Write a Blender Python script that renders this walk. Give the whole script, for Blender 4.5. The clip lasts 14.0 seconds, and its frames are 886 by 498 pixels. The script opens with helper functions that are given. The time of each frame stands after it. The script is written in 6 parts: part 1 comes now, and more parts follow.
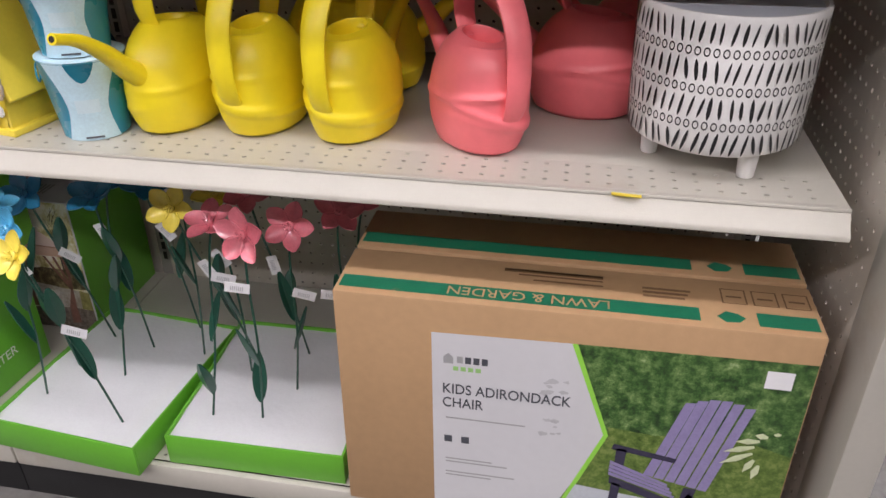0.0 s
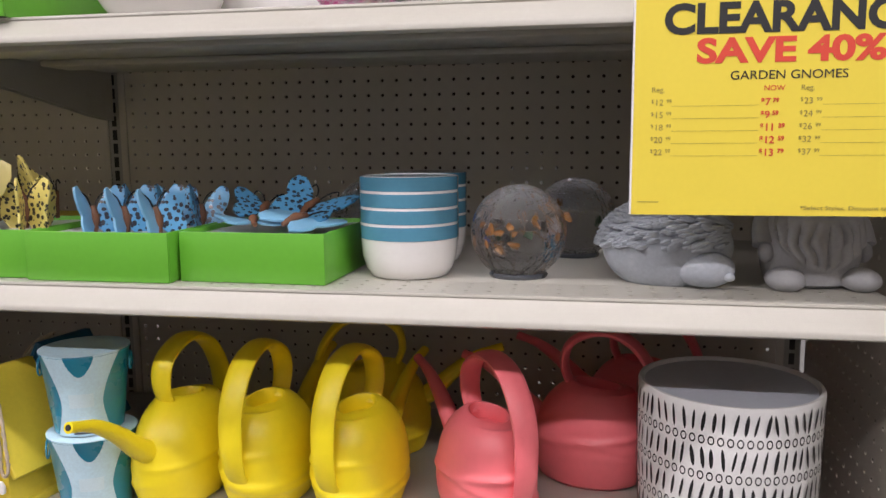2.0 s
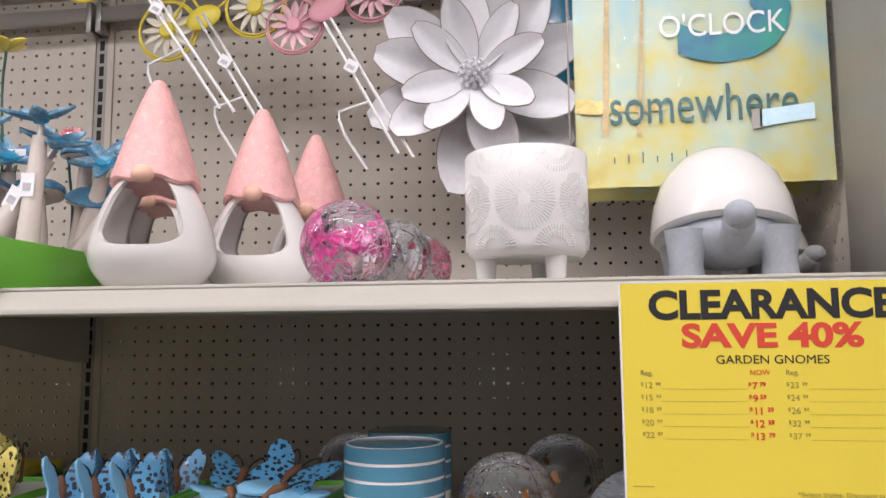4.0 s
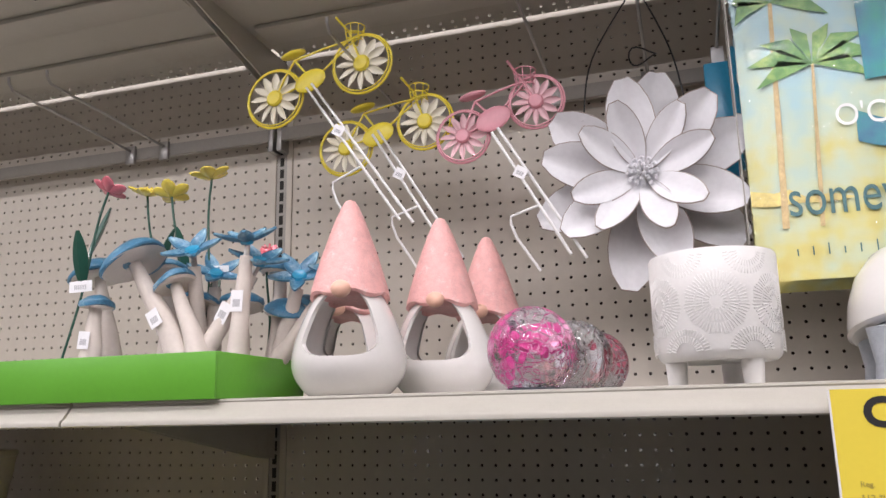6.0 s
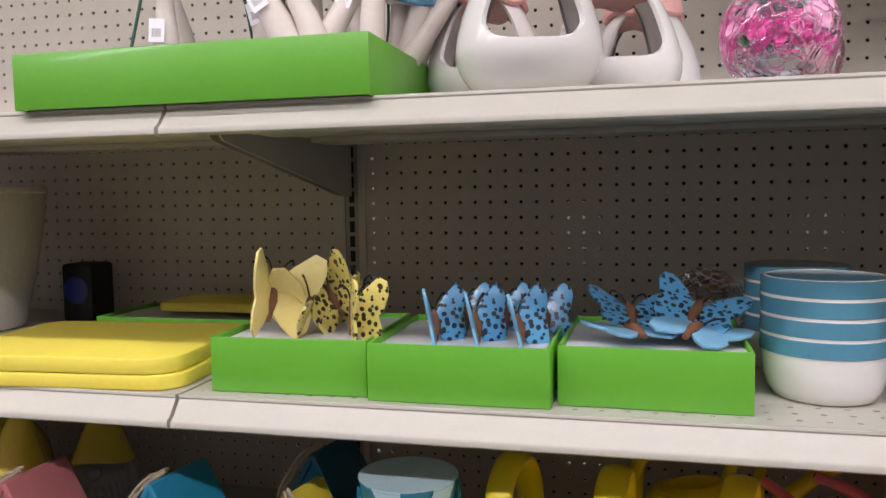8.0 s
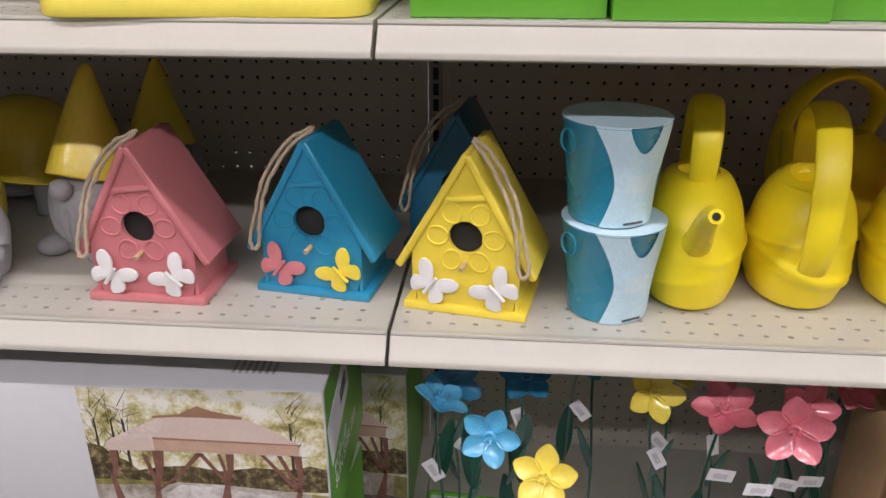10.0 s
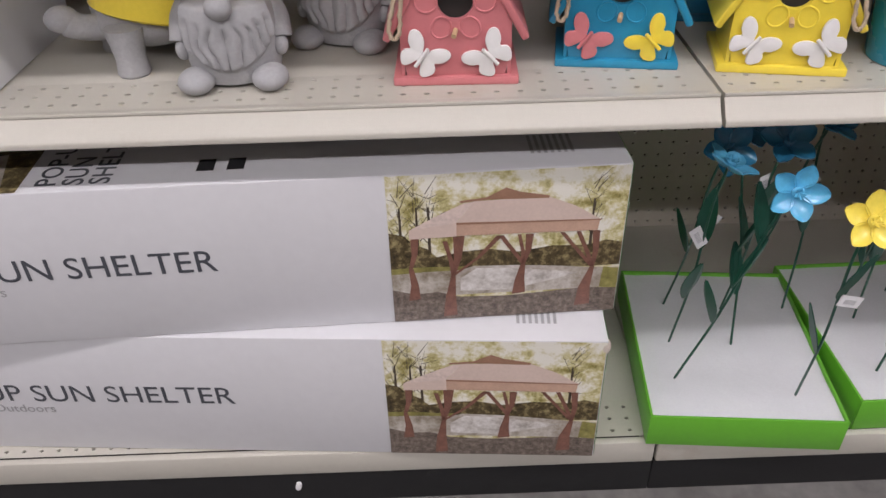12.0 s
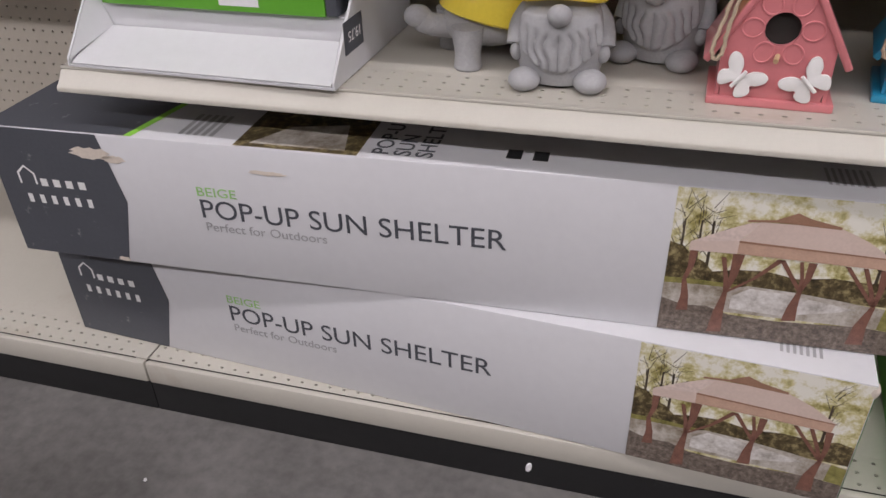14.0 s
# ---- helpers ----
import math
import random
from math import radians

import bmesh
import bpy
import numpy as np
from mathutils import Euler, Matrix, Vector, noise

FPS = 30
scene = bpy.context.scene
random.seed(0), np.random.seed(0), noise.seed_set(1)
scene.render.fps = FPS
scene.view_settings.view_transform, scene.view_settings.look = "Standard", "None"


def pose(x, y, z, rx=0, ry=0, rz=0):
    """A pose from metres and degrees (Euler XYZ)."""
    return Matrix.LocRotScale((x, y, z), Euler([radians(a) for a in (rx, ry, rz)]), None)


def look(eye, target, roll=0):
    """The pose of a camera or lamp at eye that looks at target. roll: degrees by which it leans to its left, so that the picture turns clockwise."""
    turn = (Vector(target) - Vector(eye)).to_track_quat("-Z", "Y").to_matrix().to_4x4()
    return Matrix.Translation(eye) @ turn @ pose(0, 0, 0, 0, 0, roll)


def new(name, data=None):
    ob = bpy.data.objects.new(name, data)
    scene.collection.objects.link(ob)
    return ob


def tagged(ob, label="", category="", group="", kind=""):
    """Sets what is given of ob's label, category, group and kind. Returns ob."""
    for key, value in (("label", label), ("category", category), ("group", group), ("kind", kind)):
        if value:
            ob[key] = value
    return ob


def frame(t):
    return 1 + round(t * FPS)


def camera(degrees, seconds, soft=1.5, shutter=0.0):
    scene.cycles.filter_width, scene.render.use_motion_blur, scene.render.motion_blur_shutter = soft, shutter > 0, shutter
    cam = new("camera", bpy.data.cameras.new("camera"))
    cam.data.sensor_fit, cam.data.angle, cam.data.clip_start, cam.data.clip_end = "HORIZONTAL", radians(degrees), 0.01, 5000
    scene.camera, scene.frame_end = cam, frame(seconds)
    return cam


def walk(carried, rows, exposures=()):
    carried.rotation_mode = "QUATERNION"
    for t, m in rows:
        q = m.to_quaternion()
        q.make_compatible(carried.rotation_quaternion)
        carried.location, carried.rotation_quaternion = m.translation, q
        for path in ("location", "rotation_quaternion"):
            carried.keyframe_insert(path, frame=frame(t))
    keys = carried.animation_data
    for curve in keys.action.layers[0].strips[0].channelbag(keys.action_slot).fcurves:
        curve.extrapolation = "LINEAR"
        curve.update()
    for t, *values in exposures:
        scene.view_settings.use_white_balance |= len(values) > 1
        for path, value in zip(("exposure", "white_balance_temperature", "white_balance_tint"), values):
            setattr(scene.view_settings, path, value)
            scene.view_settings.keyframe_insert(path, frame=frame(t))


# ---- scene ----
cam = camera(59.6, 14.0)
PATH = [
    (0, (0.882, -1.357, 1.045), (0.57, 0.342, 0.036), -0.2),
    (0.3, (0.861, -1.369, 1.051), (0.431, 0.367, 0.156), -0.3),
    (0.5, (0.856, -1.374, 1.06), (0.357, 0.386, 0.25), -0.4),
    (1, (0.85, -1.376, 1.075), (0.284, 0.464, 0.53), -0.4),
    (1.5, (0.859, -1.357, 1.09), (0.316, 0.524, 0.683), -0.3),
    (2, (0.871, -1.343, 1.133), (0.517, 0.606, 0.859), -0.4),
    (2.5, (0.87, -1.336, 1.145), (0.583, 0.637, 0.984), -0.1),
    (3, (0.87, -1.329, 1.164), (0.593, 0.649, 1.076), -0.0),
    (3.5, (0.862, -1.339, 1.189), (0.602, 0.644, 1.239), -0.0),
    (3.7, (0.856, -1.341, 1.201), (0.602, 0.638, 1.331), -0.3),
    (5.8, (0.807, -1.382, 1.252), (0.253, 0.491, 1.683), -1.1),
    (6, (0.795, -1.391, 1.25), (0.204, 0.472, 1.675), -1.1),
    (6.5, (0.754, -1.398, 1.239), (0.126, 0.482, 1.509), -1.8),
    (7, (0.684, -1.369, 1.227), (0.065, 0.528, 1.36), -1.7),
    (7.5, (0.566, -1.298, 1.212), (0.049, 0.634, 1.208), -1.9),
    (8, (0.469, -1.258, 1.184), (-0.007, 0.679, 1.034), -0.9),
    (8.2, (0.439, -1.252, 1.169), (-0.013, 0.679, 0.916), -0.5),
    (10.3, (0.048, -1.231, 1.048), (-0.036, 0.574, 0.189), -1.3),
    (10.5, (0.007, -1.21, 1.04), (-0.046, 0.577, 0.144), -2.2),
    (11, (-0.077, -1.196, 1.022), (-0.128, 0.53, 0.012), -2.6),
    (11.5, (-0.189, -1.225, 1.019), (-0.206, 0.448, -0.077), -2.2),
    (12, (-0.314, -1.284, 1.009), (-0.297, 0.33, -0.171), -1.6),
    (12.5, (-0.392, -1.334, 1.0), (-0.451, 0.261, -0.205), 0.4),
    (13, (-0.407, -1.368, 1.011), (-0.702, 0.21, -0.181), -1.0),
    (13.5, (-0.416, -1.381, 1.024), (-0.873, 0.214, -0.093), -1.6),
    (14, (-0.408, -1.39, 1.016), (-0.894, 0.209, -0.082), -2.0),
]
walk(cam, [(t, look(eye, target, roll)) for t, eye, target, roll in PATH],
     exposures=[(0, 0.14), (1.5, 0.16), (3.0, 0.05), (6.5, 0.05), (8.2, 0.06), (10.3, 0.04), (11.5, -0.04), (12.5, -0.17), (14, -0.22)])

# ---- world, lamps ----
world = bpy.data.worlds.new("world")
scene.world = world
world.use_nodes = True
world.node_tree.nodes["Background"].inputs[0].default_value = (0.9, 0.95, 1.0, 1)
world.node_tree.nodes["Background"].inputs[1].default_value = 0.02

LAMP_ROWS = (-7.0, -4.2, -1.75, 1.9, 4.6)
LAMP_WATTS = 86.0
LAMP_SHARE = {-7.0: 1.7, -4.2: 1.4, -1.75: 0.75, 1.9: 1.1, 4.6: 1.1}
CEILING_Z = 3.9
for row_y in LAMP_ROWS:
    for lamp_x in (-4.2, 0.1, 4.4):
        data = bpy.data.lights.new("tube_light", "AREA")
        data.shape, data.size, data.size_y = "RECTANGLE", 3.7, 0.16
        data.energy, data.color = LAMP_WATTS * LAMP_SHARE[row_y], (1.0, 0.935, 0.97)
        new("tube_light", data).matrix_basis = pose(lamp_x, row_y, CEILING_Z - 0.16)

# ---- materials ----
def material(name, color, rough=0.5, metal=0.0, vary=0.06, scale=18.0, bump=0.0, bump_scale=120.0,
             spec=0.5, coat=0.0, wear=None, wear_amount=0.0, wear_scale=6.0, transmission=0.0):
    """Principled paint with two scales of noise in colour, roughness and relief."""
    m = bpy.data.materials.new(name)
    m.use_nodes = True
    nt = m.node_tree
    N, L = nt.nodes, nt.links
    b = N["Principled BSDF"]
    b.inputs["Roughness"].default_value = rough
    b.inputs["Metallic"].default_value = metal
    b.inputs["Specular IOR Level"].default_value = spec
    b.inputs["Coat Weight"].default_value = coat
    b.inputs["Coat Roughness"].default_value = 0.08
    b.inputs["Transmission Weight"].default_value = transmission
    tc = N.new("ShaderNodeTexCoord")
    big, fine = N.new("ShaderNodeTexNoise"), N.new("ShaderNodeTexNoise")
    big.inputs["Scale"].default_value, fine.inputs["Scale"].default_value = scale, scale * 9
    big.inputs["Detail"].default_value, fine.inputs["Detail"].default_value = 4, 3
    for n in (big, fine):
        L.new(tc.outputs["Object"], n.inputs["Vector"])
    add = N.new("ShaderNodeMath")
    add.operation = "ADD"
    L.new(big.outputs["Fac"], add.inputs[0])
    L.new(fine.outputs["Fac"], add.inputs[1])
    ramp = N.new("ShaderNodeMapRange")
    ramp.inputs["From Min"].default_value, ramp.inputs["From Max"].default_value = 0.6, 1.4
    ramp.inputs["To Min"].default_value, ramp.inputs["To Max"].default_value = 1 - vary, 1 + vary
    L.new(add.outputs[0], ramp.inputs["Value"])
    hsv = N.new("ShaderNodeHueSaturation")
    hsv.inputs["Color"].default_value = (*color, 1)
    L.new(ramp.outputs[0], hsv.inputs["Value"])
    out = hsv.outputs[0]
    if wear:
        wn = N.new("ShaderNodeTexNoise")
        wn.inputs["Scale"].default_value, wn.inputs["Detail"].default_value = wear_scale, 8
        wn.inputs["Roughness"].default_value = 0.7
        L.new(tc.outputs["Object"], wn.inputs["Vector"])
        wr = N.new("ShaderNodeMapRange")
        wr.inputs["From Min"].default_value, wr.inputs["From Max"].default_value = 0.62 - 0.2 * wear_amount, 0.72
        L.new(wn.outputs["Fac"], wr.inputs["Value"])
        mix = N.new("ShaderNodeMix")
        mix.data_type = "RGBA"
        L.new(wr.outputs[0], mix.inputs["Factor"])
        L.new(out, mix.inputs[6])
        mix.inputs[7].default_value = (*wear, 1)
        out = mix.outputs[2]
    L.new(out, b.inputs["Base Color"])
    rr = N.new("ShaderNodeMapRange")
    rr.inputs["To Min"].default_value, rr.inputs["To Max"].default_value = max(0.02, rough * 0.85), min(1, rough * 1.15)
    L.new(big.outputs["Fac"], rr.inputs["Value"])
    L.new(rr.outputs[0], b.inputs["Roughness"])
    if bump:
        bn = N.new("ShaderNodeTexNoise")
        bn.inputs["Scale"].default_value, bn.inputs["Detail"].default_value = bump_scale, 4
        L.new(tc.outputs["Object"], bn.inputs["Vector"])
        bp = N.new("ShaderNodeBump")
        bp.inputs["Strength"].default_value, bp.inputs["Distance"].default_value = bump, 0.002
        L.new(bn.outputs["Fac"], bp.inputs["Height"])
        L.new(bp.outputs[0], b.inputs["Normal"])
    return m


def speckled(name, base, spot, scale=120.0, size=0.33, rough=0.35, coat=0.4):
    """Glazed paint with dark dabs of uneven size."""
    m = material(name, base, rough, coat=coat, vary=0.08)
    nt = m.node_tree
    N, L = nt.nodes, nt.links
    b = N["Principled BSDF"]
    tc = N["Texture Coordinate"]
    v, w = N.new("ShaderNodeTexVoronoi"), N.new("ShaderNodeTexNoise")
    v.inputs["Scale"].default_value, w.inputs["Scale"].default_value = scale, scale * 0.35
    L.new(tc.outputs["Object"], v.inputs["Vector"])
    L.new(tc.outputs["Object"], w.inputs["Vector"])
    sub = N.new("ShaderNodeMath")
    sub.operation = "MULTIPLY_ADD"
    L.new(w.outputs["Fac"], sub.inputs[0])
    sub.inputs[1].default_value, sub.inputs[2].default_value = 0.8, size - 0.4
    less = N.new("ShaderNodeMath")
    less.operation = "LESS_THAN"
    L.new(v.outputs["Distance"], less.inputs[0])
    L.new(sub.outputs[0], less.inputs[1])
    mix = N.new("ShaderNodeMix")
    mix.data_type = "RGBA"
    L.new(less.outputs[0], mix.inputs["Factor"])
    old = b.inputs["Base Color"].links[0].from_socket
    L.new(old, mix.inputs[6])
    mix.inputs[7].default_value = (*spot, 1)
    L.new(mix.outputs[2], b.inputs["Base Color"])
    return m


CREAM = material("cream powder coat", (0.50, 0.478, 0.424), 0.34, vary=0.03, bump=0.12, bump_scale=700, wear=(0.45, 0.41, 0.35), wear_amount=0.1)
PEG = material("almond hardboard paint", (0.560, 0.515, 0.450), 0.5, vary=0.05, scale=5, bump=0.15, bump_scale=500)
# dark brown puts the shade seen through the peg holes into the colour
REARSHADE = material("dark brown behind the peg holes", (0.05, 0.035, 0.025), 0.7, vary=0.1)
# near-black colour that paints in the shade inside holes and gaps
HOLESHADE = material("painted hole shade", (0.02, 0.018, 0.016), 0.8)
BLACK = material("black vinyl kick", (0.009, 0.009, 0.010), 0.6, vary=0.2, wear=(0.03, 0.029, 0.028), wear_amount=0.02, wear_scale=14)
FLOOR = material("grey sealed concrete", (0.145, 0.139, 0.134), 0.5, vary=0.34, scale=5, bump=0.35, bump_scale=90, wear=(0.095, 0.091, 0.087), wear_amount=0.5, wear_scale=7)
WALLP = material("off-white wall paint", (0.24, 0.235, 0.225), 0.7, vary=0.04, scale=2)
# tone sets how much light the unseen block across the aisle bounces back
LIGHTBLOCK = material("brown-grey of the unseen light block", (0.23, 0.215, 0.20), 0.8, vary=0.3, scale=6)
CEILP = material("white ceiling panel", (0.7, 0.69, 0.67), 0.8, vary=0.05, scale=4)
STEEL = material("galvanised steel", (0.42, 0.41, 0.40), 0.34, metal=0.9, vary=0.15, scale=40)
ZINC = material("dull grey painted steel", (0.36, 0.34, 0.31), 0.45, vary=0.06)
GREEN = material("lime green card", (0.13, 0.42, 0.035), 0.38, vary=0.05, scale=12, bump=0.06, bump_scale=300, coat=0.15)
CARDW = material("white card", (0.62, 0.62, 0.645), 0.5, vary=0.03, scale=7, bump=0.05, bump_scale=200)
FOAM = material("white styrofoam under film", (0.68, 0.69, 0.72), 0.42, vary=0.04, scale=30, bump=0.35, bump_scale=90, coat=0.35)
KRAFT = material("brown corrugated card", (0.44, 0.275, 0.145), 0.62, vary=0.07, scale=8, bump=0.12, bump_scale=160)
YEL = material("yellow plastic", (0.93, 0.745, 0.02), 0.38, vary=0.04, scale=10, bump=0.05, bump_scale=400)
PINKP = material("coral pink plastic", (0.94, 0.20, 0.23), 0.38, vary=0.04, scale=10, bump=0.05, bump_scale=400)
PRINTG = material("dark grey print", (0.075, 0.08, 0.095), 0.45, vary=0.08, wear=(0.3, 0.3, 0.3), wear_amount=0.02, wear_scale=30)
PRINTK = material("black print", (0.02, 0.02, 0.022), 0.5)
TXTG = material("charcoal lettering", (0.07, 0.075, 0.09), 0.5)
TXTL = material("pale grey lettering", (0.35, 0.35, 0.36), 0.5)
TXTW = material("white lettering", (0.75, 0.75, 0.75), 0.5)
TXTGREEN = material("light green lettering", (0.32, 0.58, 0.2), 0.5)


# ---- builders ----
def thing(name, label, category, x=0.0, y=0.0, z=0.0, rz=0.0, rx=0.0, ry=0.0, group="", kind=""):
    ob = new(name)
    ob.empty_display_size = 0.03
    ob.matrix_basis = pose(x, y, z, rx, ry, rz)
    return tagged(ob, label, category, group, kind)


def finish(name, bm, mats, parent=None, label="", m=None, smooth=True, angle=38.0):
    me = bpy.data.meshes.new(name)
    bmesh.ops.recalc_face_normals(bm, faces=bm.faces)
    bm.to_mesh(me)
    bm.free()
    for mt in (mats if isinstance(mats, (list, tuple)) else [mats]):
        me.materials.append(mt)
    if smooth:
        me.polygons.foreach_set("use_smooth", [True] * len(me.polygons))
        me.set_sharp_from_angle(angle=radians(angle))
    ob = new(name, me)
    ob.parent = parent
    if m is not None:
        ob.matrix_basis = m
    if label:
        ob["label"] = label
    return ob


def part(name, bm, mat, parent, label="", m=None, smooth=True):
    return finish(name, bm, mat, parent, label, m, smooth)


def box(sx, sy, sz, cx=0.0, cy=0.0, cz=0.0, bevel=0.0, seg=2):
    bm = bmesh.new()
    bmesh.ops.create_cube(bm, size=1.0)
    bmesh.ops.transform(bm, verts=bm.verts, matrix=Matrix.Translation((cx, cy, cz)) @ Matrix.Diagonal((sx, sy, sz, 1)))
    if bevel:
        bmesh.ops.bevel(bm, geom=bm.edges[:], offset=bevel, segments=seg, affect="EDGES", profile=0.5)
    return bm


def slab(x0, x1, y0, y1, z0, z1, bevel=0.0):
    return box(x1 - x0, y1 - y0, z1 - z0, (x0 + x1) / 2, (y0 + y1) / 2, (z0 + z1) / 2, bevel)


def lathe(profile, n=40, sx=1.0, sy=1.0, shift=None):
    """Turns (radius, height) pairs about z; shift(phi, r, z) may move each point."""
    bm = bmesh.new()
    rings = []
    for r, z in profile:
        ring = []
        for k in range(n):
            a = 2 * math.pi * k / n
            p = (r * math.cos(a) * sx, r * math.sin(a) * sy, z)
            if shift:
                p = shift(a, r, z, p)
            ring.append(bm.verts.new(p))
        rings.append(ring)
    for a, b in zip(rings, rings[1:]):
        for k in range(n):
            bm.faces.new((a[k], a[(k + 1) % n], b[(k + 1) % n], b[k]))
    for ring in (rings[0], rings[-1]):
        if (ring[0].co - ring[n // 2].co).length > 1e-5:
            bm.faces.new(ring)
    bmesh.ops.remove_doubles(bm, verts=bm.verts, dist=1e-6)
    return bm


def bezier(pts, n=24):
    """Smooth points through control points (Catmull-Rom)."""
    P = [Vector(p) for p in pts]
    P = [2 * P[0] - P[1]] + P + [2 * P[-1] - P[-2]]
    out = []
    spans = len(P) - 3
    per = max(2, n // spans)
    for i in range(spans):
        a, b, c, d = P[i:i + 4]
        for k in range(per):
            t = k / per
            out.append(0.5 * (2 * b + (c - a) * t + (2 * a - 5 * b + 4 * c - d) * t * t + (3 * b - a - 3 * c + d) * t ** 3))
    out.append(P[-2])
    return out


def tube(pts, radius=0.003, n=8, flat=1.0, up=(0, 1, 0), bm=None, closed=False):
    """Sweeps an ellipse along points. radius: a number or one for each point; flat: its width across up over its width along up."""
    bm = bm or bmesh.new()
    pts = [Vector(p) for p in pts]
    rings = []
    for i, p in enumerate(pts):
        d = (pts[(i + 1) % len(pts) if closed else min(i + 1, len(pts) - 1)] - pts[i - 1 if closed or i else 0]).normalized()
        side = d.cross(Vector(up))
        if side.length < 1e-4:
            side = d.cross(Vector((1, 0, 0.1)))
        side.normalize()
        nrm = side.cross(d).normalized()
        r = radius[i] if isinstance(radius, (list, tuple)) else radius
        rings.append([bm.verts.new(p + (side * math.cos(2 * math.pi * k / n) * r + nrm * math.sin(2 * math.pi * k / n) * r * flat)) for k in range(n)])
    pairs = list(zip(rings, rings[1:])) + ([(rings[-1], rings[0])] if closed else [])
    for a, b in pairs:
        for k in range(n):
            bm.faces.new((a[k], a[(k + 1) % n], b[(k + 1) % n], b[k]))
    if not closed:
        bm.faces.new(rings[0])
        bm.faces.new(rings[-1])
    return bm


def plate(outline, thick=0.003, bevel=0.0):
    """A flat piece in x and z with the given outline, its front at y = -thick / 2."""
    bm = bmesh.new()
    front = [bm.verts.new((x, -thick / 2, z)) for x, z in outline]
    f = bm.faces.new(front)
    ext = bmesh.ops.extrude_face_region(bm, geom=[f])
    bmesh.ops.translate(bm, verts=[v for v in ext["geom"] if isinstance(v, bmesh.types.BMVert)], vec=(0, thick, 0))
    if bevel:
        bmesh.ops.bevel(bm, geom=[e for e in bm.edges if len(e.link_faces) == 2 and e.calc_face_angle(0) > 1.0], offset=bevel, segments=2, affect="EDGES", profile=0.5)
    return bm


def join(pieces):
    """One bmesh out of (bmesh, material index, matrix)."""
    out = bmesh.new()
    for bm, index, m in pieces:
        me = bpy.data.meshes.new("piece")
        for f in bm.faces:
            f.material_index = index
        if m is not None:
            bmesh.ops.transform(bm, verts=bm.verts, matrix=m)
        bmesh.ops.recalc_face_normals(bm, faces=bm.faces)
        bm.to_mesh(me)
        bm.free()
        out.from_mesh(me)
        bpy.data.meshes.remove(me)
    return out


def ball(rx, ry, rz, cx=0.0, cy=0.0, cz=0.0, n=20):
    bm = bmesh.new()
    bmesh.ops.create_uvsphere(bm, u_segments=n, v_segments=max(8, n * 2 // 3), radius=1.0)
    bmesh.ops.transform(bm, verts=bm.verts, matrix=Matrix.Translation((cx, cy, cz)) @ Matrix.Diagonal((rx, ry, rz, 1)))
    return bm


def letters(parent, words, size, m, mat, align="LEFT", bold=0.0, width=None, name="lettering", shear=0.0):
    """Flat lettering in the built-in font, standing in x and z before rotation m, as a mesh under its thing."""
    cu = bpy.data.curves.new(name, "FONT")
    cu.body, cu.size, cu.align_x, cu.offset, cu.shear = words, size, align, bold, shear
    cu.extrude = 0.00012
    cu.resolution_u = 4
    tmp = new(name, cu)
    bpy.context.view_layer.update()
    me = bpy.data.meshes.new_from_object(tmp.evaluated_get(bpy.context.evaluated_depsgraph_get()))
    bpy.data.objects.remove(tmp)
    bpy.data.curves.remove(cu)
    me.name = name
    xs = [v.co.x for v in me.vertices]
    k = width / (max(xs) - min(xs)) if width else 1.0
    me.transform(Matrix.Diagonal((k, 1, 1, 1)))
    me.transform(pose(0, 0, 0, 90))
    me.materials.clear()
    me.materials.append(mat)
    ob = new(name, me)
    ob.parent = parent
    ob.matrix_basis = m
    return ob


def pierced(cols, rows, pitch_x, pitch_z, radius, depth, sides=8, long=1.0):
    """Vertices and faces of a sheet in x and z, facing -y, pierced once in each cell; the middle of the first cell lies at 0, 0."""
    verts, faces = [], []
    hx, hz = pitch_x / 2, pitch_z / 2
    step = 2 * math.pi / sides
    ring = [(math.cos(step * (k + 0.5)), math.sin(step * (k + 0.5))) for k in range(sides)]
    rim = []
    for c, s in ring:
        m = max(abs(c), abs(s))
        rim.append((c / m * hx, s / m * hz) if sides != 8 else (max(-hx, min(hx, c * hx * 1.42)), max(-hz, min(hz, s * hz * 1.42))))
    corners = [(hx, hz), (-hx, hz), (-hx, -hz), (hx, -hz)]
    for i in range(cols):
        for j in range(rows):
            x, z = i * pitch_x, -j * pitch_z
            b = len(verts)
            verts += [(x + cx, 0, z + cz) for cx, cz in corners]
            verts += [(x + c * radius * long, 0, z + s * radius) for c, s in ring]
            verts += [(x + c * radius * long, depth, z + s * radius) for c, s in ring]
            h = b + 4
            q = sides // 4
            for k in range(4):
                first = k * q
                arc = [h + (first + a) % sides for a in range(q)]
                faces.append((b + k, *reversed(arc)))
                faces.append((b + k, b + (k - 1) % 4, h + (first - 1) % sides, h + first))
            for k in range(sides):
                faces.append((h + k, h + (k + 1) % sides, h + sides + (k + 1) % sides, h + sides + k))
    return verts, faces


def sheet_mesh(name, verts, faces, mat):
    me = bpy.data.meshes.new(name)
    me.from_pydata(verts, [], faces)
    bm = bmesh.new()
    bm.from_mesh(me)
    bmesh.ops.remove_doubles(bm, verts=bm.verts, dist=2e-5)
    bm.to_mesh(me)
    bm.free()
    me.materials.append(mat)
    return me


# ---- the building ----
def structure(name, bm, mat, label, category):
    return tagged(finish(name, bm, mat, smooth=False), label, category, kind="structure")


